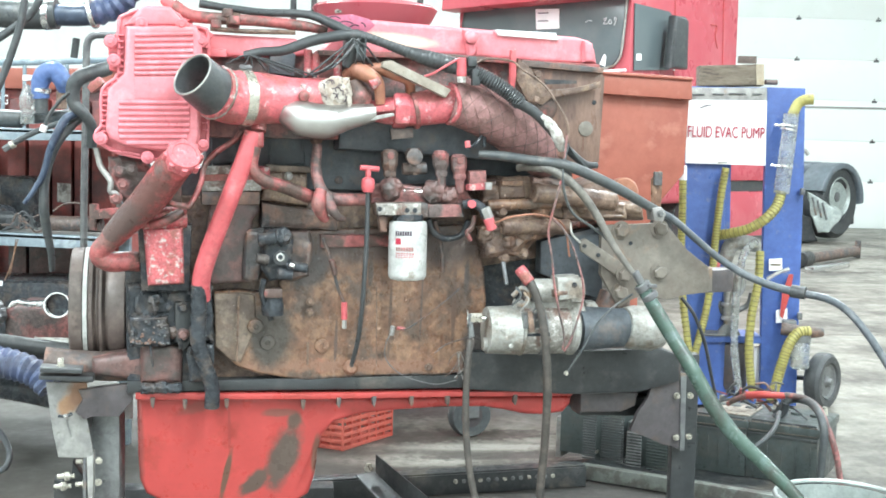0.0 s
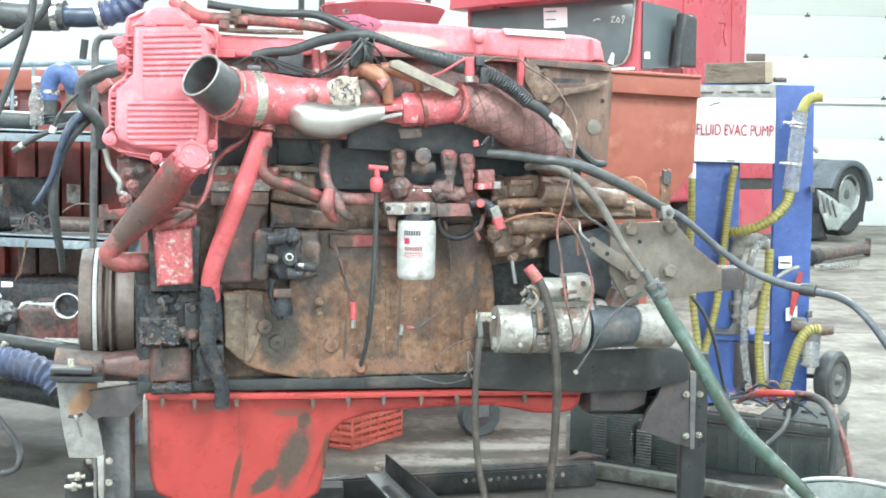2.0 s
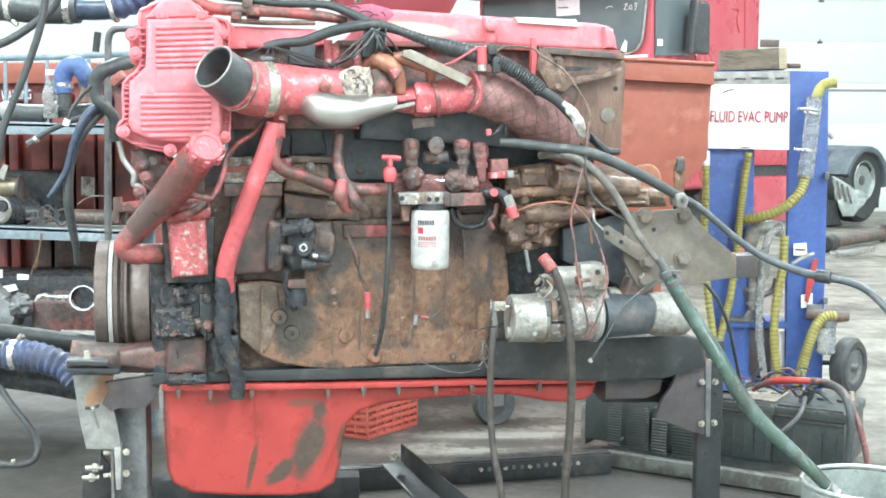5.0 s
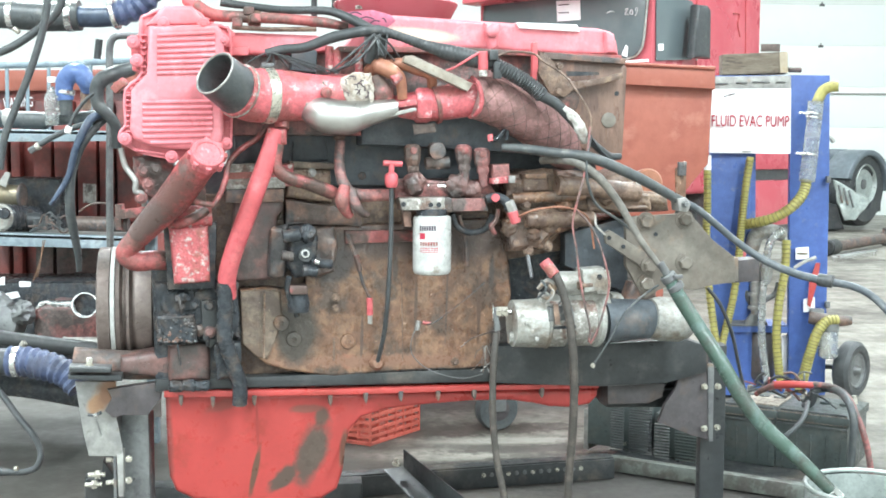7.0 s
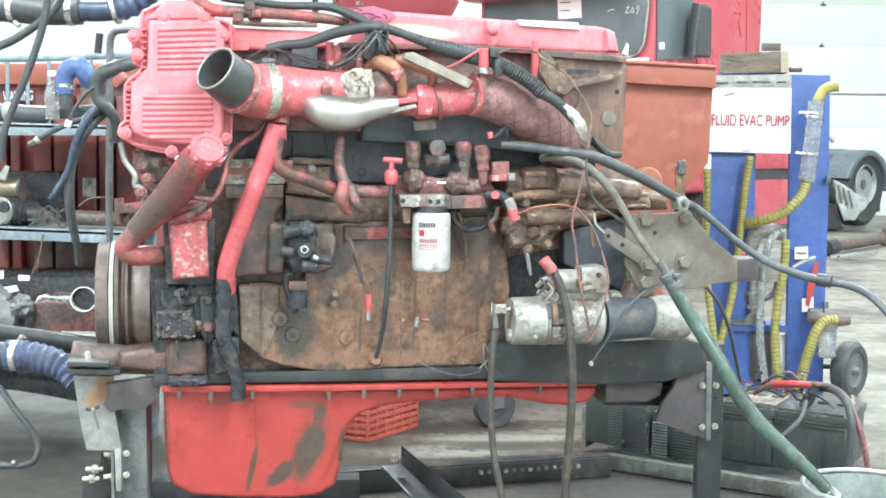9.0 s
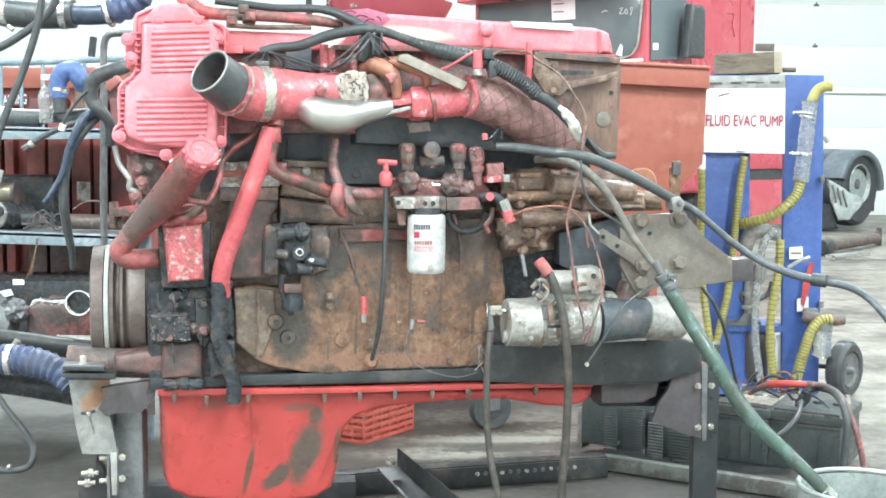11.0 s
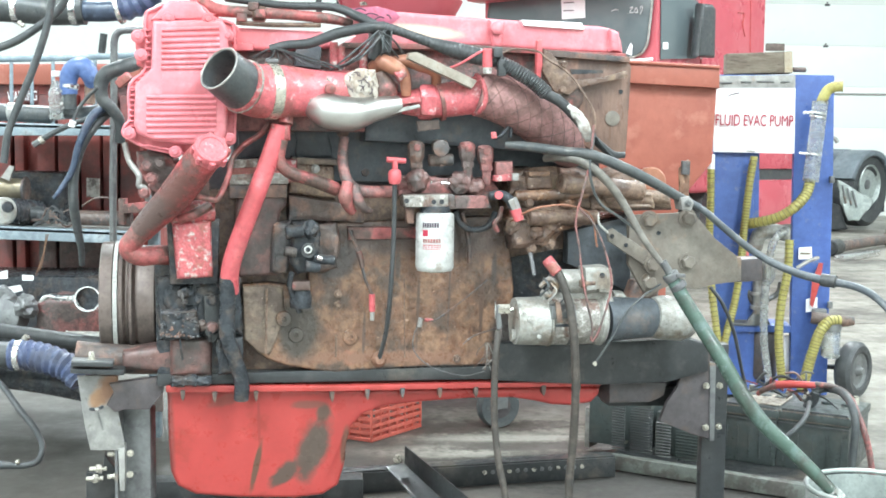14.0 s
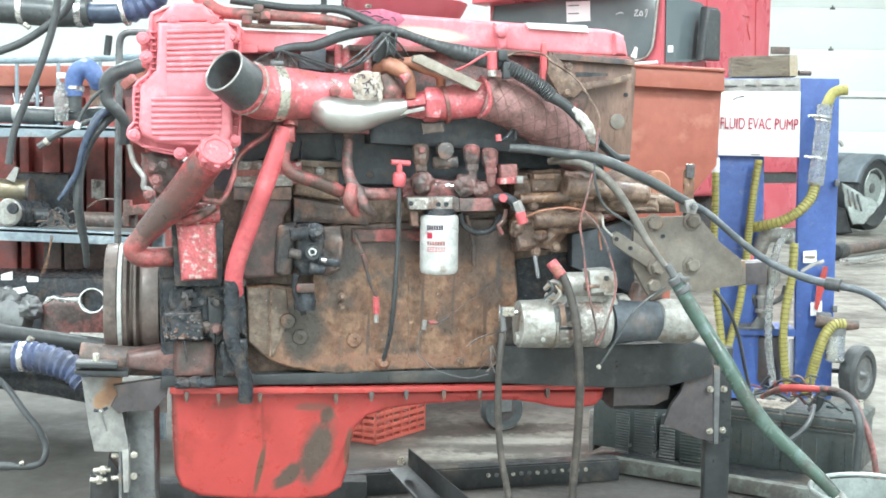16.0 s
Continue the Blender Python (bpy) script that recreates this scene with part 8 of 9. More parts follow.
    part("pump_side", tube([(1.514, 5.300, 0.523), (1.500, 5.300, 0.472), (1.447, 5.290, 0.442)], 0.013, 12), STEEL, pb)
    part("pump_head", lathe([(0.02, -0.06), (0.055, -0.05), (0.062, 0), (0.058, 0.05)], (1.423, 5.330, 0.576), back, 28), ALU, pb)
    part("pump_ring", lathe([(0.042, 0), (0.050, 0.008), (0.042, 0.016), (0.02, 0.012)], (1.443, 5.270, 0.562), Vector((0.75, -0.66, 0)), 28), STEEL_RAW, pb)
    part("pump_elbow", tube([(1.387, 5.300, 0.675), (1.406, 5.280, 0.741), (1.461, 5.280, 0.754), (1.525, 5.300, 0.740)], 0.034, 16), ALU, pb)
    part("pump_base", slab([(1.388, 5.270, 0.388), (1.433, 5.270, 0.388), (1.465, 5.270, 0.332), (1.348, 5.270, 0.332)], 0.12, back, 0.006), STEEL, pb)
    part("motor", lathe([(0.07, 0), (0.075, 0.02), (0.075, 0.2), (0.06, 0.22)], (1.445, 5.360, 0.078), UP, 28), BROWN_BLACK, t, "dark motor under the shelf")
    part("red_valve", obox((1.340, 5.260, 0.648), (0.025, 0.03, 0.06), right, back, 0.006), RED, t, "red valve")
    part("grey_line", tube([(1.507, 5.240, 0.762), (1.455, 5.220, 0.720), (1.433, 5.220, 0.632), (1.422, 5.220, 0.481), (1.423, 5.220, 0.279), (1.454, 5.220, 0.075)], 0.017, 12), CLEAR, t, "cloudy plastic line")
    part("lever", tube([(1.557, 5.220, 0.595), (1.606, 5.220, 0.626), (1.653, 5.220, 0.643)], 0.009, 8), STEEL_RAW, t)
    for a in (((1.579, 5.275, 0.628), (1.640, 5.275, 0.631), (1.636, 5.275, 0.686), (1.578, 5.275, 0.681)), ((1.622, 5.275, 0.391), (1.673, 5.275, 0.397), (1.671, 5.275, 0.460), (1.620, 5.275, 0.450))):
        part("sticker", slab(list(a), 0.003, back, 0), PAPER, t, "white sticker")
    part("sticker_bar", obox((1.607, 5.270, 0.656), (0.045, 0.002, 0.008), right, back, 0), GOLD, t)
    part("red_tag", slab([(1.666, 5.260, 0.615), (1.686, 5.260, 0.615), (1.676, 5.260, 0.528), (1.647, 5.260, 0.414), (1.634, 5.260, 0.426), (1.639, 5.260, 0.528)], 0.006, back, 0.001), PAN_RED, t, "red mesh tag")
    # canister and pipes
    can = part("canister", lathe([(0.028, 0), (0.042, 0.01), (0.042, 0.13), (0.038, 0.14)], (1.713, 5.200, 0.197), UP, 24), CLEAR, t, "cloudy canister")
    part("canister_lid", lathe([(0.048, 0), (0.048, 0.03), (0.03, 0.045)], (1.709, 5.200, 0.321), UP, 20), STEEL, can)
    part("manifold", tube([(1.631, 5.220, 0.376), (1.683, 5.200, 0.369), (1.758, 5.200, 0.364), (1.810, 5.200, 0.365)], [0.028, 0.03, 0.026, 0.02], 14), RUST_DARK, t)
    part("grey_box", obox((1.670, 5.240, 0.378), (0.06, 0.05, 0.07), right, back, 0.008), STEEL, t)
    part("clear_tube", tube([(1.624, 5.200, 1.328), (1.618, 5.200, 1.230), (1.605, 5.200, 1.082), (1.596, 5.200, 0.978)], [0.034, 0.033, 0.034, 0.035], 20), CLEAR, t, "cloudy clear sleeve")
    for a, b in (((1.616, 5.200, 1.281), (1.614, 5.200, 1.271)), ((1.604, 5.200, 1.104), (1.602, 5.200, 1.092)), ((1.616, 5.200, 1.264), (1.614, 5.200, 1.254))):
        part("tube_clamp", rod(a, b, 0.038, 20, 0.05), CHROME, t)
    part("clamp_bolt", rod((1.543, 5.170, 1.278), (1.587, 5.170, 1.275), 0.007, 8), CHROME, t)
    part("clamp_bolt", rod((1.534, 5.170, 1.102), (1.578, 5.170, 1.099), 0.007, 8), CHROME, t)
    part("side_bracket", obox((1.712, 5.270, 0.987), (0.02, 0.03, 0.03), right, back, 0.003), STEEL, t)
    part("side_bracket", obox((1.726, 5.270, 0.426), (0.02, 0.03, 0.03), right, back, 0.003), STEEL, t)
    hoses = [([(1.714, 5.180, 1.393), (1.683, 5.190, 1.391), (1.652, 5.200, 1.372), (1.629, 5.200, 1.323)], 0.023, 0.0),
             ([(1.596, 5.200, 0.983), (1.572, 5.180, 0.922), (1.518, 5.160, 0.866), (1.451, 5.180, 0.820), (1.376, 5.220, 0.795), (1.344, 5.260, 0.785)], 0.021, 0.014),
             ([(1.176, 5.280, 1.029), (1.180, 5.280, 0.878), (1.180, 5.280, 0.676), (1.192, 5.260, 0.500), (1.205, 5.220, 0.354), (1.224, 5.200, 0.217), (1.240, 5.200, 0.167)], 0.016, 0.012),
             ([(1.356, 5.240, 1.085), (1.339, 5.240, 0.956), (1.324, 5.240, 0.781), (1.311, 5.230, 0.606), (1.288, 5.220, 0.443), (1.247, 5.200, 0.281), (1.230, 5.200, 0.179)], 0.016, 0.012),
             ([(1.526, 5.240, 0.719), (1.520, 5.230, 0.581), (1.494, 5.220, 0.431), (1.488, 5.220, 0.279), (1.502, 5.220, 0.152), (1.517, 5.220, 0.065)], 0.018, 0.013),
             ([(1.743, 5.180, 0.372), (1.691, 5.170, 0.364), (1.649, 5.160, 0.315), (1.622, 5.160, 0.227), (1.603, 5.170, 0.136), (1.589, 5.180, 0.053)], 0.022, 0.013)]
    for pts, r, rib in hoses:
        h = part("yellow_hose", tube(pts, r, 16, 8), YELLOW, t, "yellow ribbed hose" if rib else "yellow hose end")
        if rib:
            line = spline(pts, 14)
            acc, last = 0.0, None
            for a, b in zip(line, line[1:]):
                acc += (b - a).length
                if acc >= rib:
                    acc = 0.0
                    dr = (b - a).normalized()
                    part("hose_rib", lathe([(r, -0.002), (r + 0.003, -0.001), (r + 0.003, 0.003), (r, 0.004)], b, dr, 14), YELLOW_RIB, h)
    part("white_collar", rod((1.175, 5.280, 1.092), (1.177, 5.280, 1.024), 0.017, 14), PAPER, t)
    # wheels
    for at, ax in ((Vector((1.846, 5.280, 0.135)), Vector((0.72, -0.69, 0.0))), (Vector((1.527, 5.550, 0.085)), Vector((0.93, -0.37, 0)))):
        at.z = 0.131
        wh = part("wheel", lathe([(0.05, -0.034), (0.112, -0.038), (0.128, -0.024), (0.131, 0.0), (0.128, 0.024), (0.112, 0.038), (0.086, 0.036), (0.076, 0.020)], at, ax, 44), RUBBER, t, "worn dark rubber wheel")
        part("wheel_disc", lathe([(0.002, 0.050), (0.014, 0.048), (0.018, 0.036), (0.030, 0.016), (0.055, 0.012), (0.068, 0.024), (0.078, 0.030), (0.080, 0.022)], at, ax, 36), STEEL, wh, "grey pressed steel hub")
        u_ = ax.cross(UP).normalized()
        for k in range(5):
            q = at + (u_ * math.cos(1.257 * k) + UP * math.sin(1.257 * k)) * 0.043
            part("hub_slot", lathe([(0.012, 0.010), (0.012, 0.019), (0.006, 0.020)], q, ax, 10), RUBBER, wh)
    part("axle", rod((1.547, 5.360, 0.147), (1.787, 5.340, 0.131), 0.012, 12), BLACK, t)


pump_cart()

wb = thing("wood_block", (1.389, 5.340, 1.452), "weathered wooden block lying on the pump cart", "wood block")
part("block", slab([(1.234, 5.300, 1.536), (1.518, 5.300, 1.550), (1.526, 5.300, 1.456), (1.236, 5.300, 1.447)], 0.11, (0.1, 1, 0), 0.004), WOOD, wb)
part("end_grain", slab([(1.487, 5.295, 1.547), (1.522, 5.295, 1.549), (1.527, 5.295, 1.458), (1.492, 5.295, 1.455)], 0.005, (0.1, 1, 0), 0.001), WOOD_PALE, wb, "pale end grain")
solo("steel_strip", flat(*(1.424, 5.360, 1.556), *(Vector((1.507, 5.360, 1.589)) + Vector((0, 0.02, 0))), 0.003), RUST_DARK, (1.467, 5.360, 1.557), "dark punched steel strip on the block", "steel strip")
solo("pipe_stub", rod((1.542, 5.340, 1.473), (1.598, 5.340, 1.473), 0.012, 14), RUST_DARK, (1.553, 5.340, 1.463), "short dark pipe fitting on the cart", "pipe fitting")


# ---- hopper and dish behind the engine ----
def hopper():
    h = thing("scrap_hopper", (0.805, 4.600, 0.864), "faded orange-red steel scrap hopper", "hopper")
    w = Vector((0.05, 1, 0))
    part("front", slab([(0.381, 4.600, 1.406), (1.039, 4.600, 1.356), (1.029, 4.600, 1.063), (0.929, 4.620, 0.930), (0.897, 4.640, 0.829), (0.392, 4.640, 0.827)], 0.7, w, 0.012), HOPPER, h)
    part("top_band", slab([(0.356, 4.560, 1.459), (1.037, 4.560, 1.426), (1.039, 4.560, 1.347), (0.357, 4.560, 1.378)], 0.80, w, 0.006), HOPPER, h, "lighter folded top band")
    for x in (0.70, 0.90):
        part("leg", obox(Vector((x, 4.95, 0.42)), (0.05, 0.05, 0.84), (1, 0, 0), (0, 1, 0), 0.004), HOPPER, h)
    part("rolled_edge", tube([(0.355, 4.555, 1.455), (1.036, 4.555, 1.426)], 0.007, 8), HOPPER, h)


hopper()


def dish():
    c = Vector((-0.189, 4.700, 1.664))
    t = thing("red_drum_lid", c, "dark red dished lid hung above the engine by rods", "lid")
    part("bowl", lathe([(0.05, -0.18), (0.19, -0.08), (0.235, 0.0), (0.245, 0.02), (0.236, 0.03), (0.14, 0.05), (0.05, 0.055)], c - UP * 0.01, UP, 48), TRUCK_RED, t)
    part("cap", lathe([(0.045, 0), (0.05, 0.01), (0.045, 0.05), (0.03, 0.055)], Vector((-0.294, 4.550, 1.637)), UP, 24), CLOTH, t, "grey cap")
    for a, b in (((-0.507, 4.700, 1.636), 0.0), ((-0.427, 4.700, 1.658), 0.02), ((-0.012, 4.700, 1.673), -0.02)):
        a = Vector(a)
        part("hanger", rod(a - UP * 0.02, Vector((a.x + b, a.y, 6.2)), 0.012, 8), BLACK, t, "black hanger rod")
    part("hanger_bar", rod((-0.516, 4.700, 1.640), (-0.410, 4.700, 1.663), 0.010, 8), BLACK, t)


dish()


# ---- rack and second engine on the far side ----
def rack():
    y = 3.95
    r = thing("steel_rack", (-1.291, 3.950, 0.776), "blue-grey steel storage rack", "rack")
    part("upper_beam", slab([(-1.695, 3.950, 1.177), (-1.001, 3.950, 1.167), (-1.002, 3.950, 1.136), (-1.696, 3.950, 1.128)], 0.05, (0, 1, 0), 0.004), SHELF, r, "blue-grey upper beam")
    part("upper_deck", slab([(-1.695, 3.950, 1.173), (-1.001, 3.950, 1.164), Vector((-1.001, 3.950, 1.164)) + Vector((0, 0.5, 0)), Vector((-1.695, 3.950, 1.173)) + Vector((0, 0.5, 0))], 0.012, -UP, 0.002), SHELF, r)
    part("lower_beam", slab([(-1.705, 3.950, 0.835), (-1.035, 3.950, 0.816), (-1.036, 3.950, 0.774), (-1.707, 3.950, 0.789)], 0.05, (0, 1, 0), 0.004), SHELF, r, "blue-grey lower beam")
    part("lower_deck", slab([(-1.705, 3.950, 0.831), (-1.036, 3.950, 0.812), Vector((-1.036, 3.950, 0.812)) + Vector((0, 0.5, 0)), Vector((-1.705, 3.950, 0.831)) + Vector((0, 0.5, 0))], 0.012, -UP, 0.002), STEEL_RAW, r)
    part("top_rail", tube([(-1.880, 4.400, 1.411), (-1.506, 4.400, 1.417), (-1.132, 4.400, 1.435)], 0.014, 12), SHELF, r, "blue-grey tubular rail")
    for a, b in (((-1.606, 4.400, 1.412), (-1.609, 4.400, 1.160)), ((-1.531, 4.400, 1.413), (-1.533, 4.400, 1.160)), ((-1.452, 4.400, 1.417), (-1.456, 4.400, 1.161)), ((-1.298, 4.400, 1.426), (-1.299, 4.400, 1.162)), ((-1.693, 4.400, 1.412), (-1.700, 4.400, 1.159))):
        part("baluster", rod(a, b, 0.007, 10), SHELF, r)
    part("bottom_deck", obox(Vector((-1.44, 4.35, 0.36)), (0.74, 1.1, 0.03), (1, 0, 0), (0, 1, 0), 0.004), BLACK, r, "dark bottom deck")
    for x in (-1.79, -1.09):
        part("upright", obox(Vector((x, 4.42, 0.55)), (0.04, 0.04, 1.1), (1, 0, 0), (0, 1, 0), 0.003), SHELF, r)


rack()


def red_bin():
    y = 4.55
    b = thing("ribbed_bin", (-1.493, 4.550, 0.461), "dark red ribbed steel bin standing behind the rack", "bin")
    part("back_panel", slab([(-1.988, 4.550, 1.401), (-1.132, 4.550, 1.412), (-1.149, 4.550, 0.363), (-2.022, 4.550, 0.358)], 0.4, (0, 1, 0), 0.006), BIN_RED, b)
    part("top_band", slab([(-1.975, 4.520, 1.397), (-1.163, 4.520, 1.406), (-1.165, 4.520, 1.330), (-1.978, 4.520, 1.321)], 0.05, (0, 1, 0), 0.006), HOPPER, b, "brighter red top band")
    for x0, x1 in ((-1.735, -1.652), (-1.641, -1.603), (-1.555, -1.485), (-1.476, -1.399), (-1.388, -1.314), (-1.305, -1.250), (-1.238, -1.160)):
        for z0, z1 in ((0.83, 1.29), (0.36, 0.78)):
            # lower right ribs get the darker brown-red as painted shade
            part("rib", obox(((x0 + x1) / 2, 4.53, (z0 + z1) / 2), (x1 - x0, 0.05, z1 - z0), (1, 0, 0), (0, 1, 0), 0.012), BIN_RED if z0 > 0.5 or x1 < -1.5 else TRUN, b)
    sg = part("warning_plate", slab([(-1.663, 4.500, 1.301), (-1.543, 4.500, 1.306), (-1.544, 4.500, 1.259), (-1.664, 4.500, 1.254)], 0.008, (0, 1, 0), 0.002), BIN_RED, b, "dark red warning plate")
    p0, p1 = Vector((-1.657, 4.495, 1.277)), Vector((-1.546, 4.495, 1.282))
    lettering("warning_words", "WARNING", (p0 + p1) / 2, 0.052, p1 - p0, UP, PAPER, sg, 0.001, (p1 - p0).length)
    part("spec_label", slab([(-1.350, 4.450, 0.978), (-1.301, 4.450, 0.976), (-1.302, 4.450, 0.904), (-1.351, 4.450, 0.906)], 0.004, (0, 1, 0), 0), FOIL, b, "pale data label")


red_bin()


def rack_goods():
    m = thing("gold_motor", (-1.503, 4.100, 0.916), "yellowed zinc cylinder on the lower shelf", "motor")
    part("body", rod((-1.610, 4.100, 0.954), (-1.457, 4.100, 0.947), 0.036, 28), GOLD, m)
    part("flange", rod((-1.461, 4.100, 0.947), (-1.450, 4.100, 0.947), 0.044, 28), RUST_DARK, m)
    part("tilted_plate", slab([(-1.522, 4.050, 0.988), (-1.492, 4.050, 1.030), (-1.476, 4.050, 1.026), (-1.493, 4.050, 0.976)], 0.01, (0, 1, 0), 0.002), STEEL_RAW, m)
    m = thing("old_motor", (-1.440, 4.000, 0.839), "grey grimy motor with a bare end on the shelf", "motor")
    part("body", rod((-1.434, 4.150, 0.862), (-1.479, 3.980, 0.878), 0.046, 30), GREASE, m)
    part("end_plate", rod((-1.479, 3.980, 0.878), (-1.485, 3.960, 0.879), 0.047, 30), ALU, m, "bare metal end plate")
    part("end_boss", lathe([(0.02, 0), (0.016, 0.02)], (-1.455, 3.930, 0.894), (0.2, -1, 0), 18), GREASE, m)
    part("stub", rod((-1.428, 4.050, 0.864), (-1.383, 4.070, 0.863), 0.026, 20), RUBBER, m)
    solo("black_case", obox((-1.464, 4.300, 0.906), (0.2, 0.14, 0.2), (1, 0, 0), (0, 1, 0), 0.02), GREASE, (-1.466, 4.300, 0.818), "black lumpy casting on the shelf", "casting")
    g = thing("steel_tube", (-1.207, 4.050, 0.823), "oily steel tube lying on the shelf", "tube")
    part("tube", rod((-1.268, 4.050, 0.854), (-1.075, 4.050, 0.851), 0.026, 24), RUST_DARK, g)
    part("end_bracket", slab([(-1.108, 4.000, 0.923), (-1.091, 4.000, 0.923), (-1.089, 4.000, 0.904), (-1.009, 4.000, 0.915), (-1.009, 4.000, 0.879), (-1.088, 4.000, 0.873), (-1.090, 4.000, 0.835), (-1.107, 4.000, 0.835)], 0.06, (0, 1, 0), 0.003), RED_DIRT, g, "pinkish worn bracket")
    c = thing("tangled_wires", (-1.335, 3.970, 0.828), "tangle of thin wires on the shelf edge", "wiring")
    rg = random.Random(3)
    for k in range(14):
        p = Vector((-1.369, 3.960, 0.840)).lerp(Vector((-1.255, 3.960, 0.837)), rg.random())
        q = Vector((-1.388, 3.960, 0.828)).lerp(Vector((-1.274, 3.960, 0.852)), rg.random()) + UP * rg.uniform(-0.01, 0.03)
        part("wire", tube([p, p.lerp(q, 0.5) + UP * rg.uniform(0.0, 0.04), q], rg.choice((0.002, 0.003, 0.004)), 6), (RUBBER, RUST_DARK, RUBBER_GREY)[k % 3], c)
    part("loop", tube([(-1.239, 3.970, 0.842), (-1.278, 3.970, 0.828), (-1.296, 3.970, 0.860), (-1.267, 3.970, 0.885), (-1.239, 3.970, 0.870)], 0.003, 8), RUST_DARK, c)
    part("arc", tube([(-1.229, 4.000, 0.897), (-1.190, 4.000, 0.922), (-1.142, 4.000, 0.926), (-1.114, 4.000, 0.911)], 0.0035, 8), RUST_DARK, c)
    for a in (((-1.322, 3.930, 0.806), (-1.346, 3.930, 0.721), (-1.371, 3.930, 0.655)), ((-1.329, 3.930, 0.806), (-1.338, 3.930, 0.740), (-1.351, 3.930, 0.683))):
        part("hanging_wire", tube(list(a), 0.0022, 6), RUST_LIGHT, c)
    # upper shelf
    f = thing("steel_pipe", (-1.430, 4.050, 1.182), "grey oily pipe with a pale collar on the upper shelf", "pipe")
    part("pipe", rod((-1.621, 4.050, 1.213), (-1.343, 4.050, 1.203), 0.030, 24), RUBBER_GREY, f)
    part("collar", rod((-1.491, 4.050, 1.210), (-1.460, 4.050, 1.210), 0.034, 24), STEEL_RAW, f)
    part("lower_pipe", rod((-1.353, 4.050, 1.203), (-1.160, 4.050, 1.223), 0.020, 20), RUBBER_GREY, f)
    bt = thing("plastic_bottle", (-1.313, 4.000, 1.187), "clear crumpled plastic bottle on the upper shelf", "bottle")
    part("body", lathe([(0.022, 0), (0.024, 0.01), (0.022, 0.05), (0.025, 0.06), (0.024, 0.09), (0.012, 0.12), (0.010, 0.13)], (-1.313, 4.000, 1.187), UP, 20), CLEAR, bt)
    part("cap", lathe([(0.018, 0), (0.018, 0.018)], (-1.308, 4.000, 1.330), UP, 18), PAPER, bt, "white cap")
    rg = random.Random(6)
    for k in range(8):
        p = Vector((-1.318, 3.960, 1.228)) + Vector((rg.uniform(0, 0.05), 0, rg.uniform(-0.03, 0.07)))
        # white and grey chips stand in for glints on the creased plastic
        part("glint_crease", obox(p, (0.012, 0.003, 0.006), (1, 0, rg.uniform(-1, 1)), (0, 1, 0), 0.001), (WHITE, STEEL)[k % 2], bt)
    e = thing("blue_elbow_hose", (-1.243, 3.980, 1.247), "blue silicone elbow hose with a steel clamp", "hose")
    part("elbow", tube([(-1.260, 3.980, 1.270), (-1.263, 3.980, 1.318), (-1.247, 3.980, 1.352), (-1.213, 3.980, 1.360), (-1.191, 3.980, 1.334), (-1.190, 4.000, 1.305)], [0.027, 0.029, 0.032, 0.033, 0.030, 0.024], 22), BLUE_HOSE, e)
    part("clamp", rod((-1.259, 3.980, 1.288), (-1.257, 3.980, 1.307), 0.0305, 24), CHROME, e, "bright band clamp")
    part("pipe", rod((-1.259, 3.980, 1.219), (-1.259, 3.980, 1.288), 0.022, 20), RUBBER_GREY, e)
    part("pipe", rod((-1.199, 4.000, 1.239), (-1.197, 4.000, 1.308), 0.018, 16), RUST, e)


rack_goods()

# ---- hoses and duct at the front of the engine ----
du = thing("intake_duct", (-1.077, 3.200, 1.461), "black rubber duct clamped to a pale blue ribbed hose", "duct")
part("duct", tube([(-1.273, 3.200, 1.472), (-1.152, 3.200, 1.467), (-1.062, 3.200, 1.461), (-0.969, 3.200, 1.465)], [0.038, 0.038, 0.038, 0.040], 24), RUBBER_GREY, du, "dusty black duct")
part("sleeve", tube([(-0.975, 3.200, 1.463), (-0.927, 3.200, 1.462), (-0.881, 3.200, 1.465)], 0.028, 22), NAVY, du, "dark blue-black sleeve")
part("ribbed_hose", tube([(-0.887, 3.200, 1.467), (-0.844, 3.200, 1.477), (-0.803, 3.200, 1.501), (-0.767, 3.200, 1.545)], 0.030, 22, ribs=0.022, rib_h=0.006), BLUE_SLEEVE, du, "pale blue ribbed hose")
for a, b in (((-1.159, 3.200, 1.467), (-1.142, 3.200, 1.467)), ((-1.005, 3.200, 1.463), (-0.985, 3.200, 1.463)), ((-0.883, 3.200, 1.467), (-0.871, 3.200, 1.470))):
    part("band_clamp", rod(a, b, 0.0405, 28, 0.05), CHROME, du, "bright band clamp")
part("clamp_screw", rod((-1.126, 3.140, 1.425), (-1.111, 3.140, 1.414), 0.007, 8), ZINC, du)
hose("black_hose", [(-1.178, 3.100, 1.349), (-1.119, 3.100, 1.372), (-1.059, 3.100, 1.410), (-1.015, 3.100, 1.445), (-0.988, 3.100, 1.483), (-0.980, 3.100, 1.537)], 0.0105, RUBBER_GREY, "black rubber hose sagging across the rack", seg=12)
hose("black_hose", [(-1.002, 3.050, 1.516), (-1.012, 3.050, 1.445), (-1.028, 3.050, 1.382), (-1.059, 3.050, 1.296), (-1.093, 3.050, 1.217), (-1.124, 3.050, 1.138), (-1.138, 3.050, 1.058)], 0.0095, RUBBER_GREY, "black rubber hose hanging before the rack", seg=12)
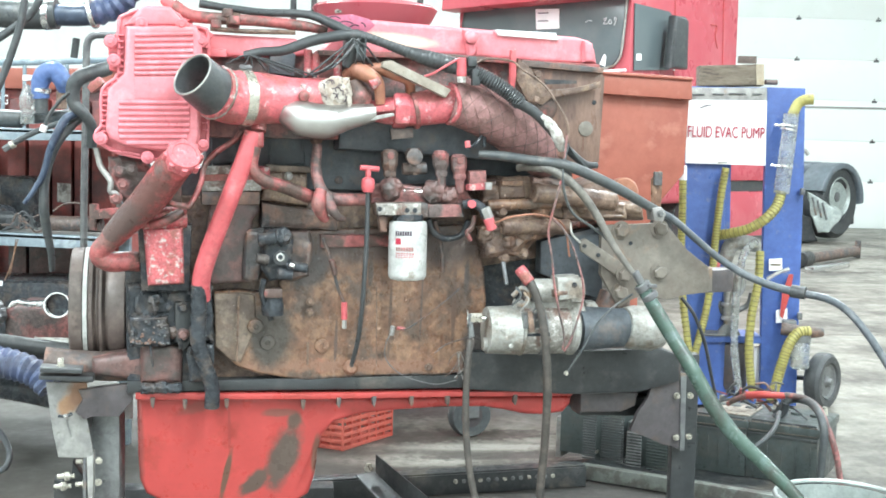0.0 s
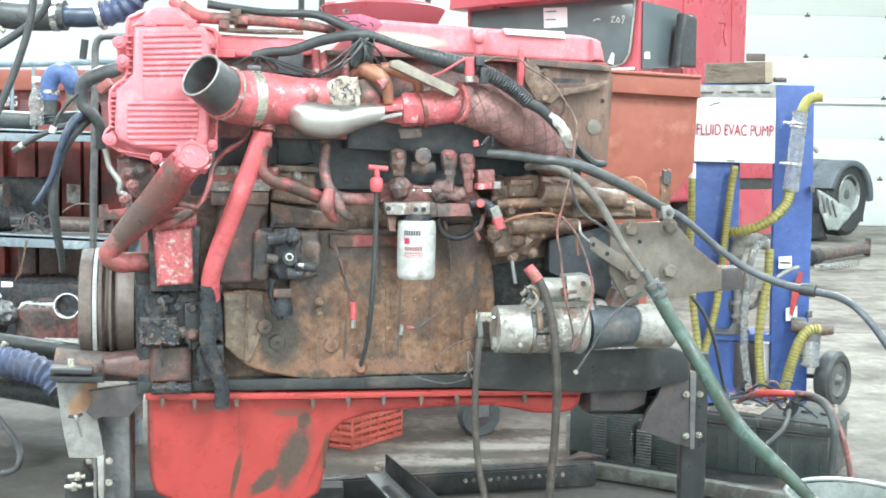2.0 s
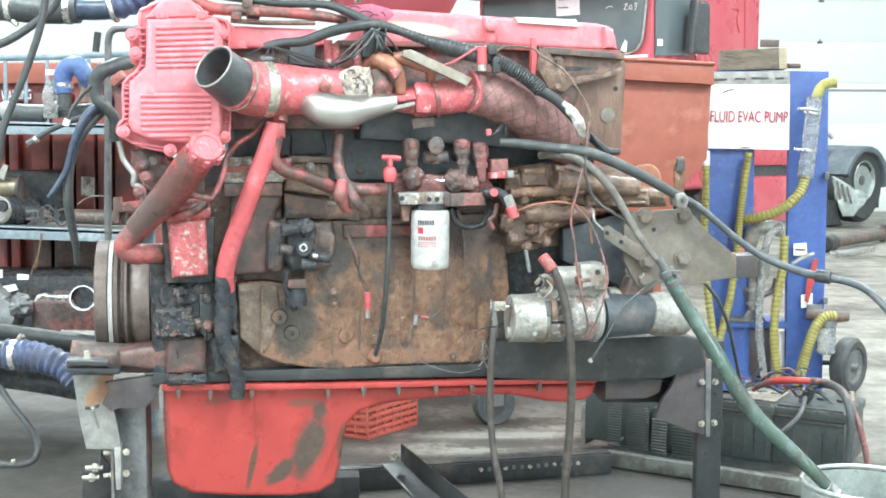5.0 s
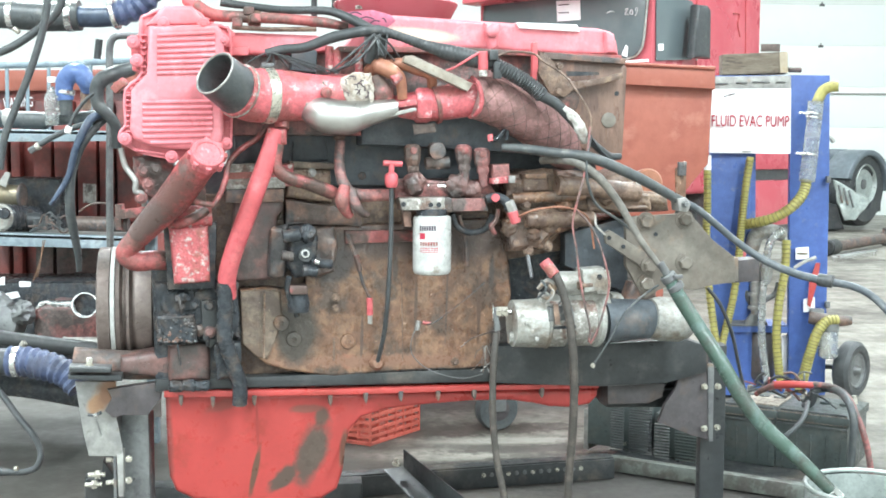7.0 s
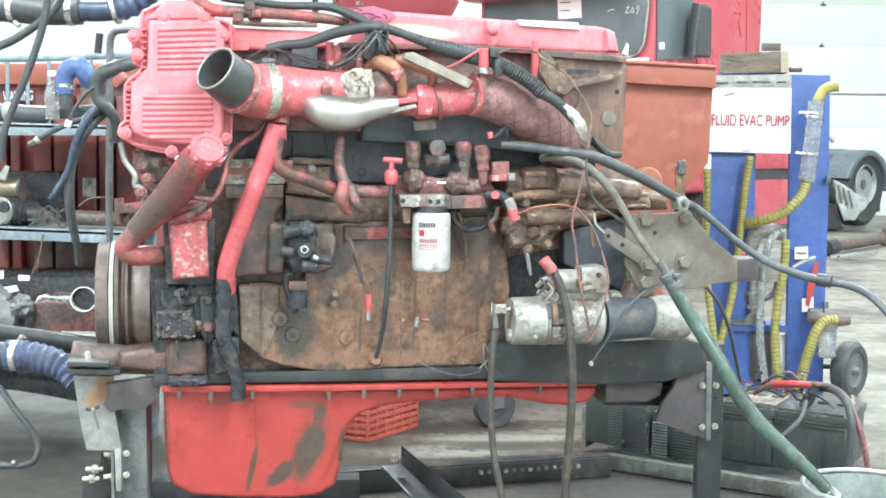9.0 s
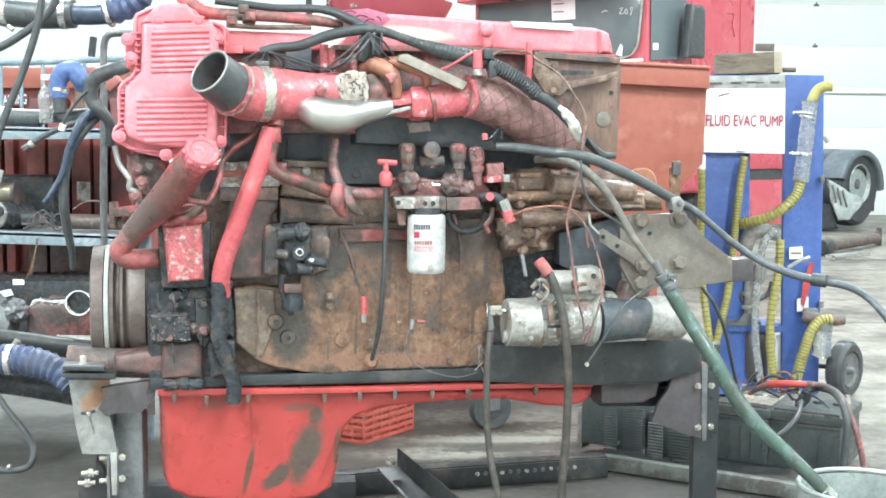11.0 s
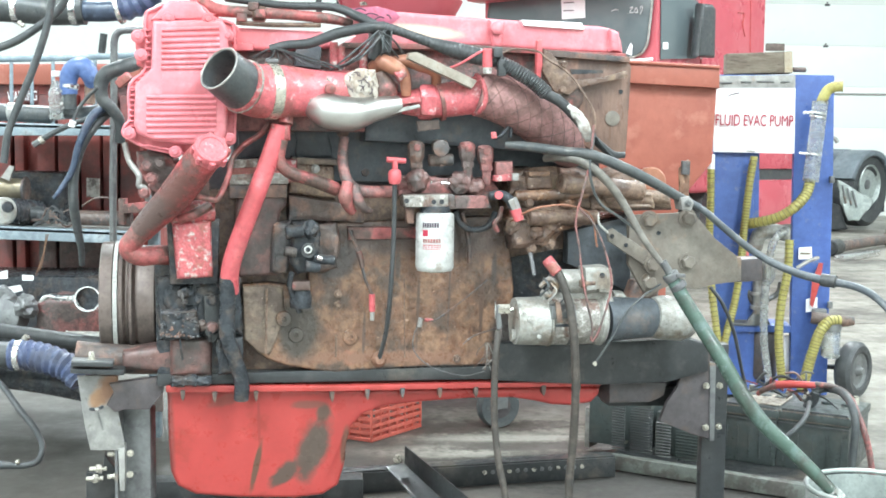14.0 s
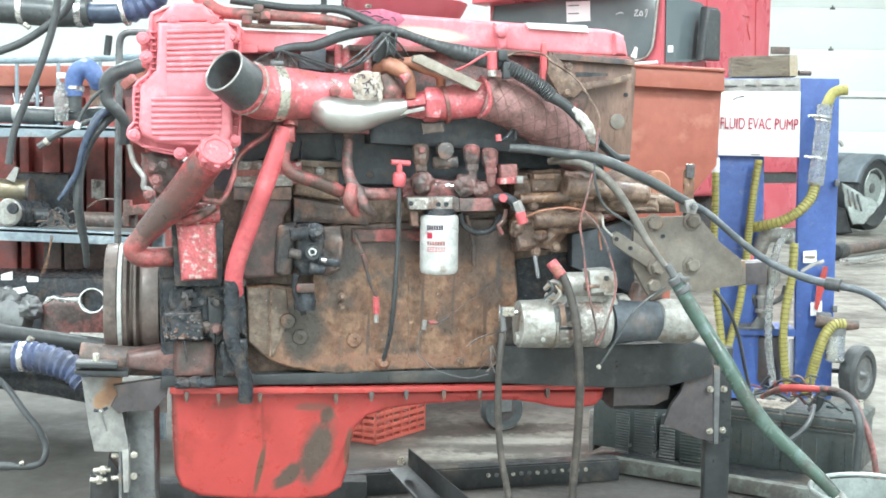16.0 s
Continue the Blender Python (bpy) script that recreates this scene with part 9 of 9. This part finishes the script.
hose("steel_conduit", [(-0.985, 3.500, 0.808), (-0.984, 3.500, 0.967), (-0.980, 3.500, 1.167), (-0.977, 3.500, 1.348), (-0.974, 3.500, 1.413), (-0.959, 3.500, 1.436), (-0.929, 3.500, 1.441), (-0.874, 3.500, 1.440)], 0.0105, STEEL, "bent grey steel pipe", "pipe", seg=14)
hose("black_post", [(-1.244, 4.300, 1.430), (-1.235, 4.300, 1.500)], 0.013, BLACK, "short black pipe end above the rack", "pipe", seg=12)
hose("radiator_hose", [(-0.875, 3.350, 1.335), (-0.904, 3.300, 1.319), (-0.935, 3.280, 1.302), (-0.951, 3.280, 1.275), (-0.948, 3.280, 1.233), (-0.924, 3.280, 1.207), (-0.907, 3.300, 1.172), (-0.913, 3.320, 1.117)], [0.020, 0.021, 0.021, 0.020, 0.018, 0.016, 0.015, 0.015], RUBBER_GREY, "fat black bent rubber hose", seg=16)
solo("hose_valve", obox((-0.880, 3.250, 1.283), (0.045, 0.03, 0.024), (0.75, 0, 0.65), (0, 1, 0), 0.006), RED_WORN, (-0.880, 3.250, 1.283), "worn red and bare metal valve", "valve")
hose("blue_black_hose", [(-0.945, 3.300, 1.210), (-0.971, 3.280, 1.191), (-0.989, 3.260, 1.151), (-1.010, 3.260, 1.101), (-1.027, 3.260, 1.039), (-1.054, 3.260, 0.993), (-1.079, 3.260, 0.958)], [0.012, 0.012, 0.011, 0.010, 0.009, 0.007, 0.006], NAVY, "blue-black hose with a loose end", seg=12)
hose("blue_black_hose", [(-0.932, 3.320, 1.203), (-0.962, 3.300, 1.171), (-0.988, 3.280, 1.132), (-1.011, 3.280, 1.086), (-1.029, 3.280, 1.023), (-1.032, 3.280, 0.945), (-1.030, 3.300, 0.881), (-1.025, 3.320, 0.816), (-1.029, 3.340, 0.766)], [0.011, 0.011, 0.011, 0.011, 0.013, 0.014, 0.013, 0.010, 0.008], RUBBER_GREY, "dark hose hanging through the rack", seg=12)
hl = thing("fitted_hose", (-1.135, 3.300, 1.108), "thin dark hose with steel end fitting", "hose")
part("hose", tube([(-1.119, 3.300, 1.122), (-1.080, 3.300, 1.144), (-1.032, 3.300, 1.166), (-0.977, 3.300, 1.185), (-0.938, 3.300, 1.203)], 0.008, 10), RUBBER_GREY, hl)
part("fitting", rod((-1.148, 3.300, 1.103), (-1.119, 3.300, 1.121), 0.009, 6), STEEL, hl)
part("ferrule", rod((-1.129, 3.300, 1.114), (-1.119, 3.300, 1.121), 0.011, 12), ZINC, hl)
ht = thing("brake_line", (-1.006, 3.200, 1.162), "thin line with a white end fitting", "hose")
part("line", tube([(-0.938, 3.200, 1.260), (-0.969, 3.200, 1.230), (-0.993, 3.200, 1.195), (-1.005, 3.200, 1.165)], 0.005, 10), RUBBER_GREY, ht)
part("fitting", rod((-1.004, 3.200, 1.171), (-1.010, 3.200, 1.153), 0.009, 12), PAPER, ht, "white end fitting")


def second_engine():
    s = thing("second_engine", (-1.284, 3.900, 0.403), "red and grimy part-stripped engine behind the rack", "engine")
    part("red_block", slab([(-1.289, 3.700, 0.605), (-1.267, 3.700, 0.619), (-1.086, 3.700, 0.611), (-1.077, 3.700, 0.502), (-1.288, 3.700, 0.501)], 0.3, (0, 1, 0), 0.015, 3), RED_DARK, s, "grimy dark red block")
    part("rusty_block", slab([(-1.652, 3.900, 0.666), (-1.128, 3.900, 0.669), (-1.133, 3.900, 0.404), (-1.660, 3.900, 0.401)], 0.3, (0, 1, 0), 0.02), GREASE, s)
    part("ring_tube", tube([(-1.040, 3.420, 0.658), (-1.061, 3.500, 0.646), (-1.090, 3.620, 0.629)], 0.037, 36, 5, hollow=0.1), CHROME, s, "bright open chrome tube")
    # black disc stands in for the shade inside the tube
    part("tube_bore", lathe([(0.033, 0), (0.033, 0.002)], Vector((-1.040, 3.420, 0.658)) + Vector((0, 0.012, 0)), (0, 1, 0), 30), GREASE, s, "dark tube bore")
    part("strap", slab([(-1.247, 3.600, 0.619), (-1.233, 3.600, 0.642), (-1.212, 3.600, 0.647), (-1.189, 3.600, 0.640), (-1.125, 3.600, 0.644), (-1.126, 3.600, 0.627), (-1.190, 3.600, 0.626), (-1.215, 3.600, 0.637), (-1.233, 3.600, 0.623)], 0.05, (0, 1, 0), 0.002), CHROME, s, "bright strap")
    part("grey_lump", lathe([(0.045, 0), (0.06, 0.03), (0.055, 0.08), (0.02, 0.09)], (-1.367, 3.750, 0.549), (-0.2, -1, 0.2), 22), STEEL, s, "grey knobbly casting")
    part("grey_lump", lumpy(lathe([(0.03, 0), (0.038, 0.02), (0.028, 0.045), (0.006, 0.055)], (-1.312, 3.700, 0.592), (0.1, -1, 0.2), 18), 2, 0.012, 40), STEEL, s)
    part("lump", lumpy(lathe([(0.04, 0), (0.05, 0.03), (0.035, 0.05), (0.006, 0.06)], (-1.414, 3.750, 0.603), (0.1, -1, 0.2), 18), 2, 0.014, 36), STEEL, s)
    part("silver_pipe", rod((-1.175, 3.650, 0.510), (-1.059, 3.650, 0.510), 0.016, 16), ALU, s)
    part("pipe_end", rod((-1.179, 3.650, 0.510), (-1.172, 3.650, 0.510), 0.018, 16), WHITE, s)
    part("dark_pipe", tube([(-1.440, 3.550, 0.552), (-1.218, 3.500, 0.534), (-1.002, 3.450, 0.517)], 0.024, 16), BLACK, s, "dark grey pipe")
    part("bolt", rod((-1.189, 3.300, 0.542), (-1.174, 3.300, 0.568), 0.010, 10), ZINC, s)
    for a in (((-1.468, 3.850, 0.682), (-1.431, 3.850, 0.692), (-1.431, 3.850, 0.664), (-1.468, 3.850, 0.662)), ((-1.383, 3.850, 0.677), (-1.346, 3.850, 0.675), (-1.347, 3.850, 0.659), (-1.383, 3.850, 0.658)), ((-1.432, 3.850, 0.636), (-1.391, 3.850, 0.644), (-1.382, 3.850, 0.625), (-1.422, 3.850, 0.614))):
        part("pale_tab", slab(list(a), 0.004, (0, 1, 0), 0), PAPER, s, "white scrap of tape")


second_engine()

cb = thing("charge_hose", (-1.098, 3.150, 0.525), "pale blue ribbed hose clamped to a black rubber duct", "hose")
part("black_end", tube([(-1.295, 3.150, 0.540), (-1.204, 3.150, 0.540), (-1.155, 3.150, 0.540)], 0.036, 24), RUBBER, cb)
part("ribbed", tube([(-1.166, 3.150, 0.540), (-1.113, 3.150, 0.539), (-1.049, 3.140, 0.527), (-1.001, 3.130, 0.508), (-0.968, 3.120, 0.477)], [0.037, 0.037, 0.036, 0.034, 0.032], 24, ribs=0.020, rib_h=0.006), BLUE_SLEEVE, cb, "pale blue ribbed sleeve")
part("band_clamp", rod((-1.152, 3.150, 0.540), (-1.134, 3.150, 0.540), 0.0425, 28, 0.05), CHROME, cb, "bright band clamp")
part("lower_duct", tube([(-1.338, 3.250, 0.470), (-1.197, 3.250, 0.461), (-1.084, 3.240, 0.448), (-0.990, 3.240, 0.430)], 0.036, 20), GREASE, cb, "black lower duct")

lp = thing("floor_hose", (-1.468, 3.964, 0.000), "thin black hose looping over the floor", "hose")
part("hose", tube([(-1.270, 3.200, 0.499), (-1.191, 3.150, 0.455), (-1.129, 3.100, 0.405), (-1.070, 3.050, 0.364), (-1.034, 3.000, 0.332), (-1.033, 2.970, 0.303), (-1.056, 2.950, 0.294), (-1.092, 2.950, 0.292)], 0.0085, 12), RUBBER, lp)
part("coupling", tube([(-1.089, 2.950, 0.292), (-1.121, 2.950, 0.294), (-1.164, 2.950, 0.295)], [0.008, 0.012, 0.012], 12), RUBBER, lp)
part("crimp", rod((-1.081, 2.940, 0.304), (-1.072, 2.940, 0.305), 0.006, 10), ZINC, lp)



def motions():
    """The crank pulley turns with the running engine."""
    turn = Matrix((AXIS, DEEP, UP)).transposed().to_4x4()
    rows = []
    for k in range(161):
        rows.append((k * 0.1, Matrix.Translation(pulley_at) @ turn @ Matrix.Rotation(radians(63 * k), 4, "X") @ turn.inverted()))
    walk(pulley, rows)


motions()
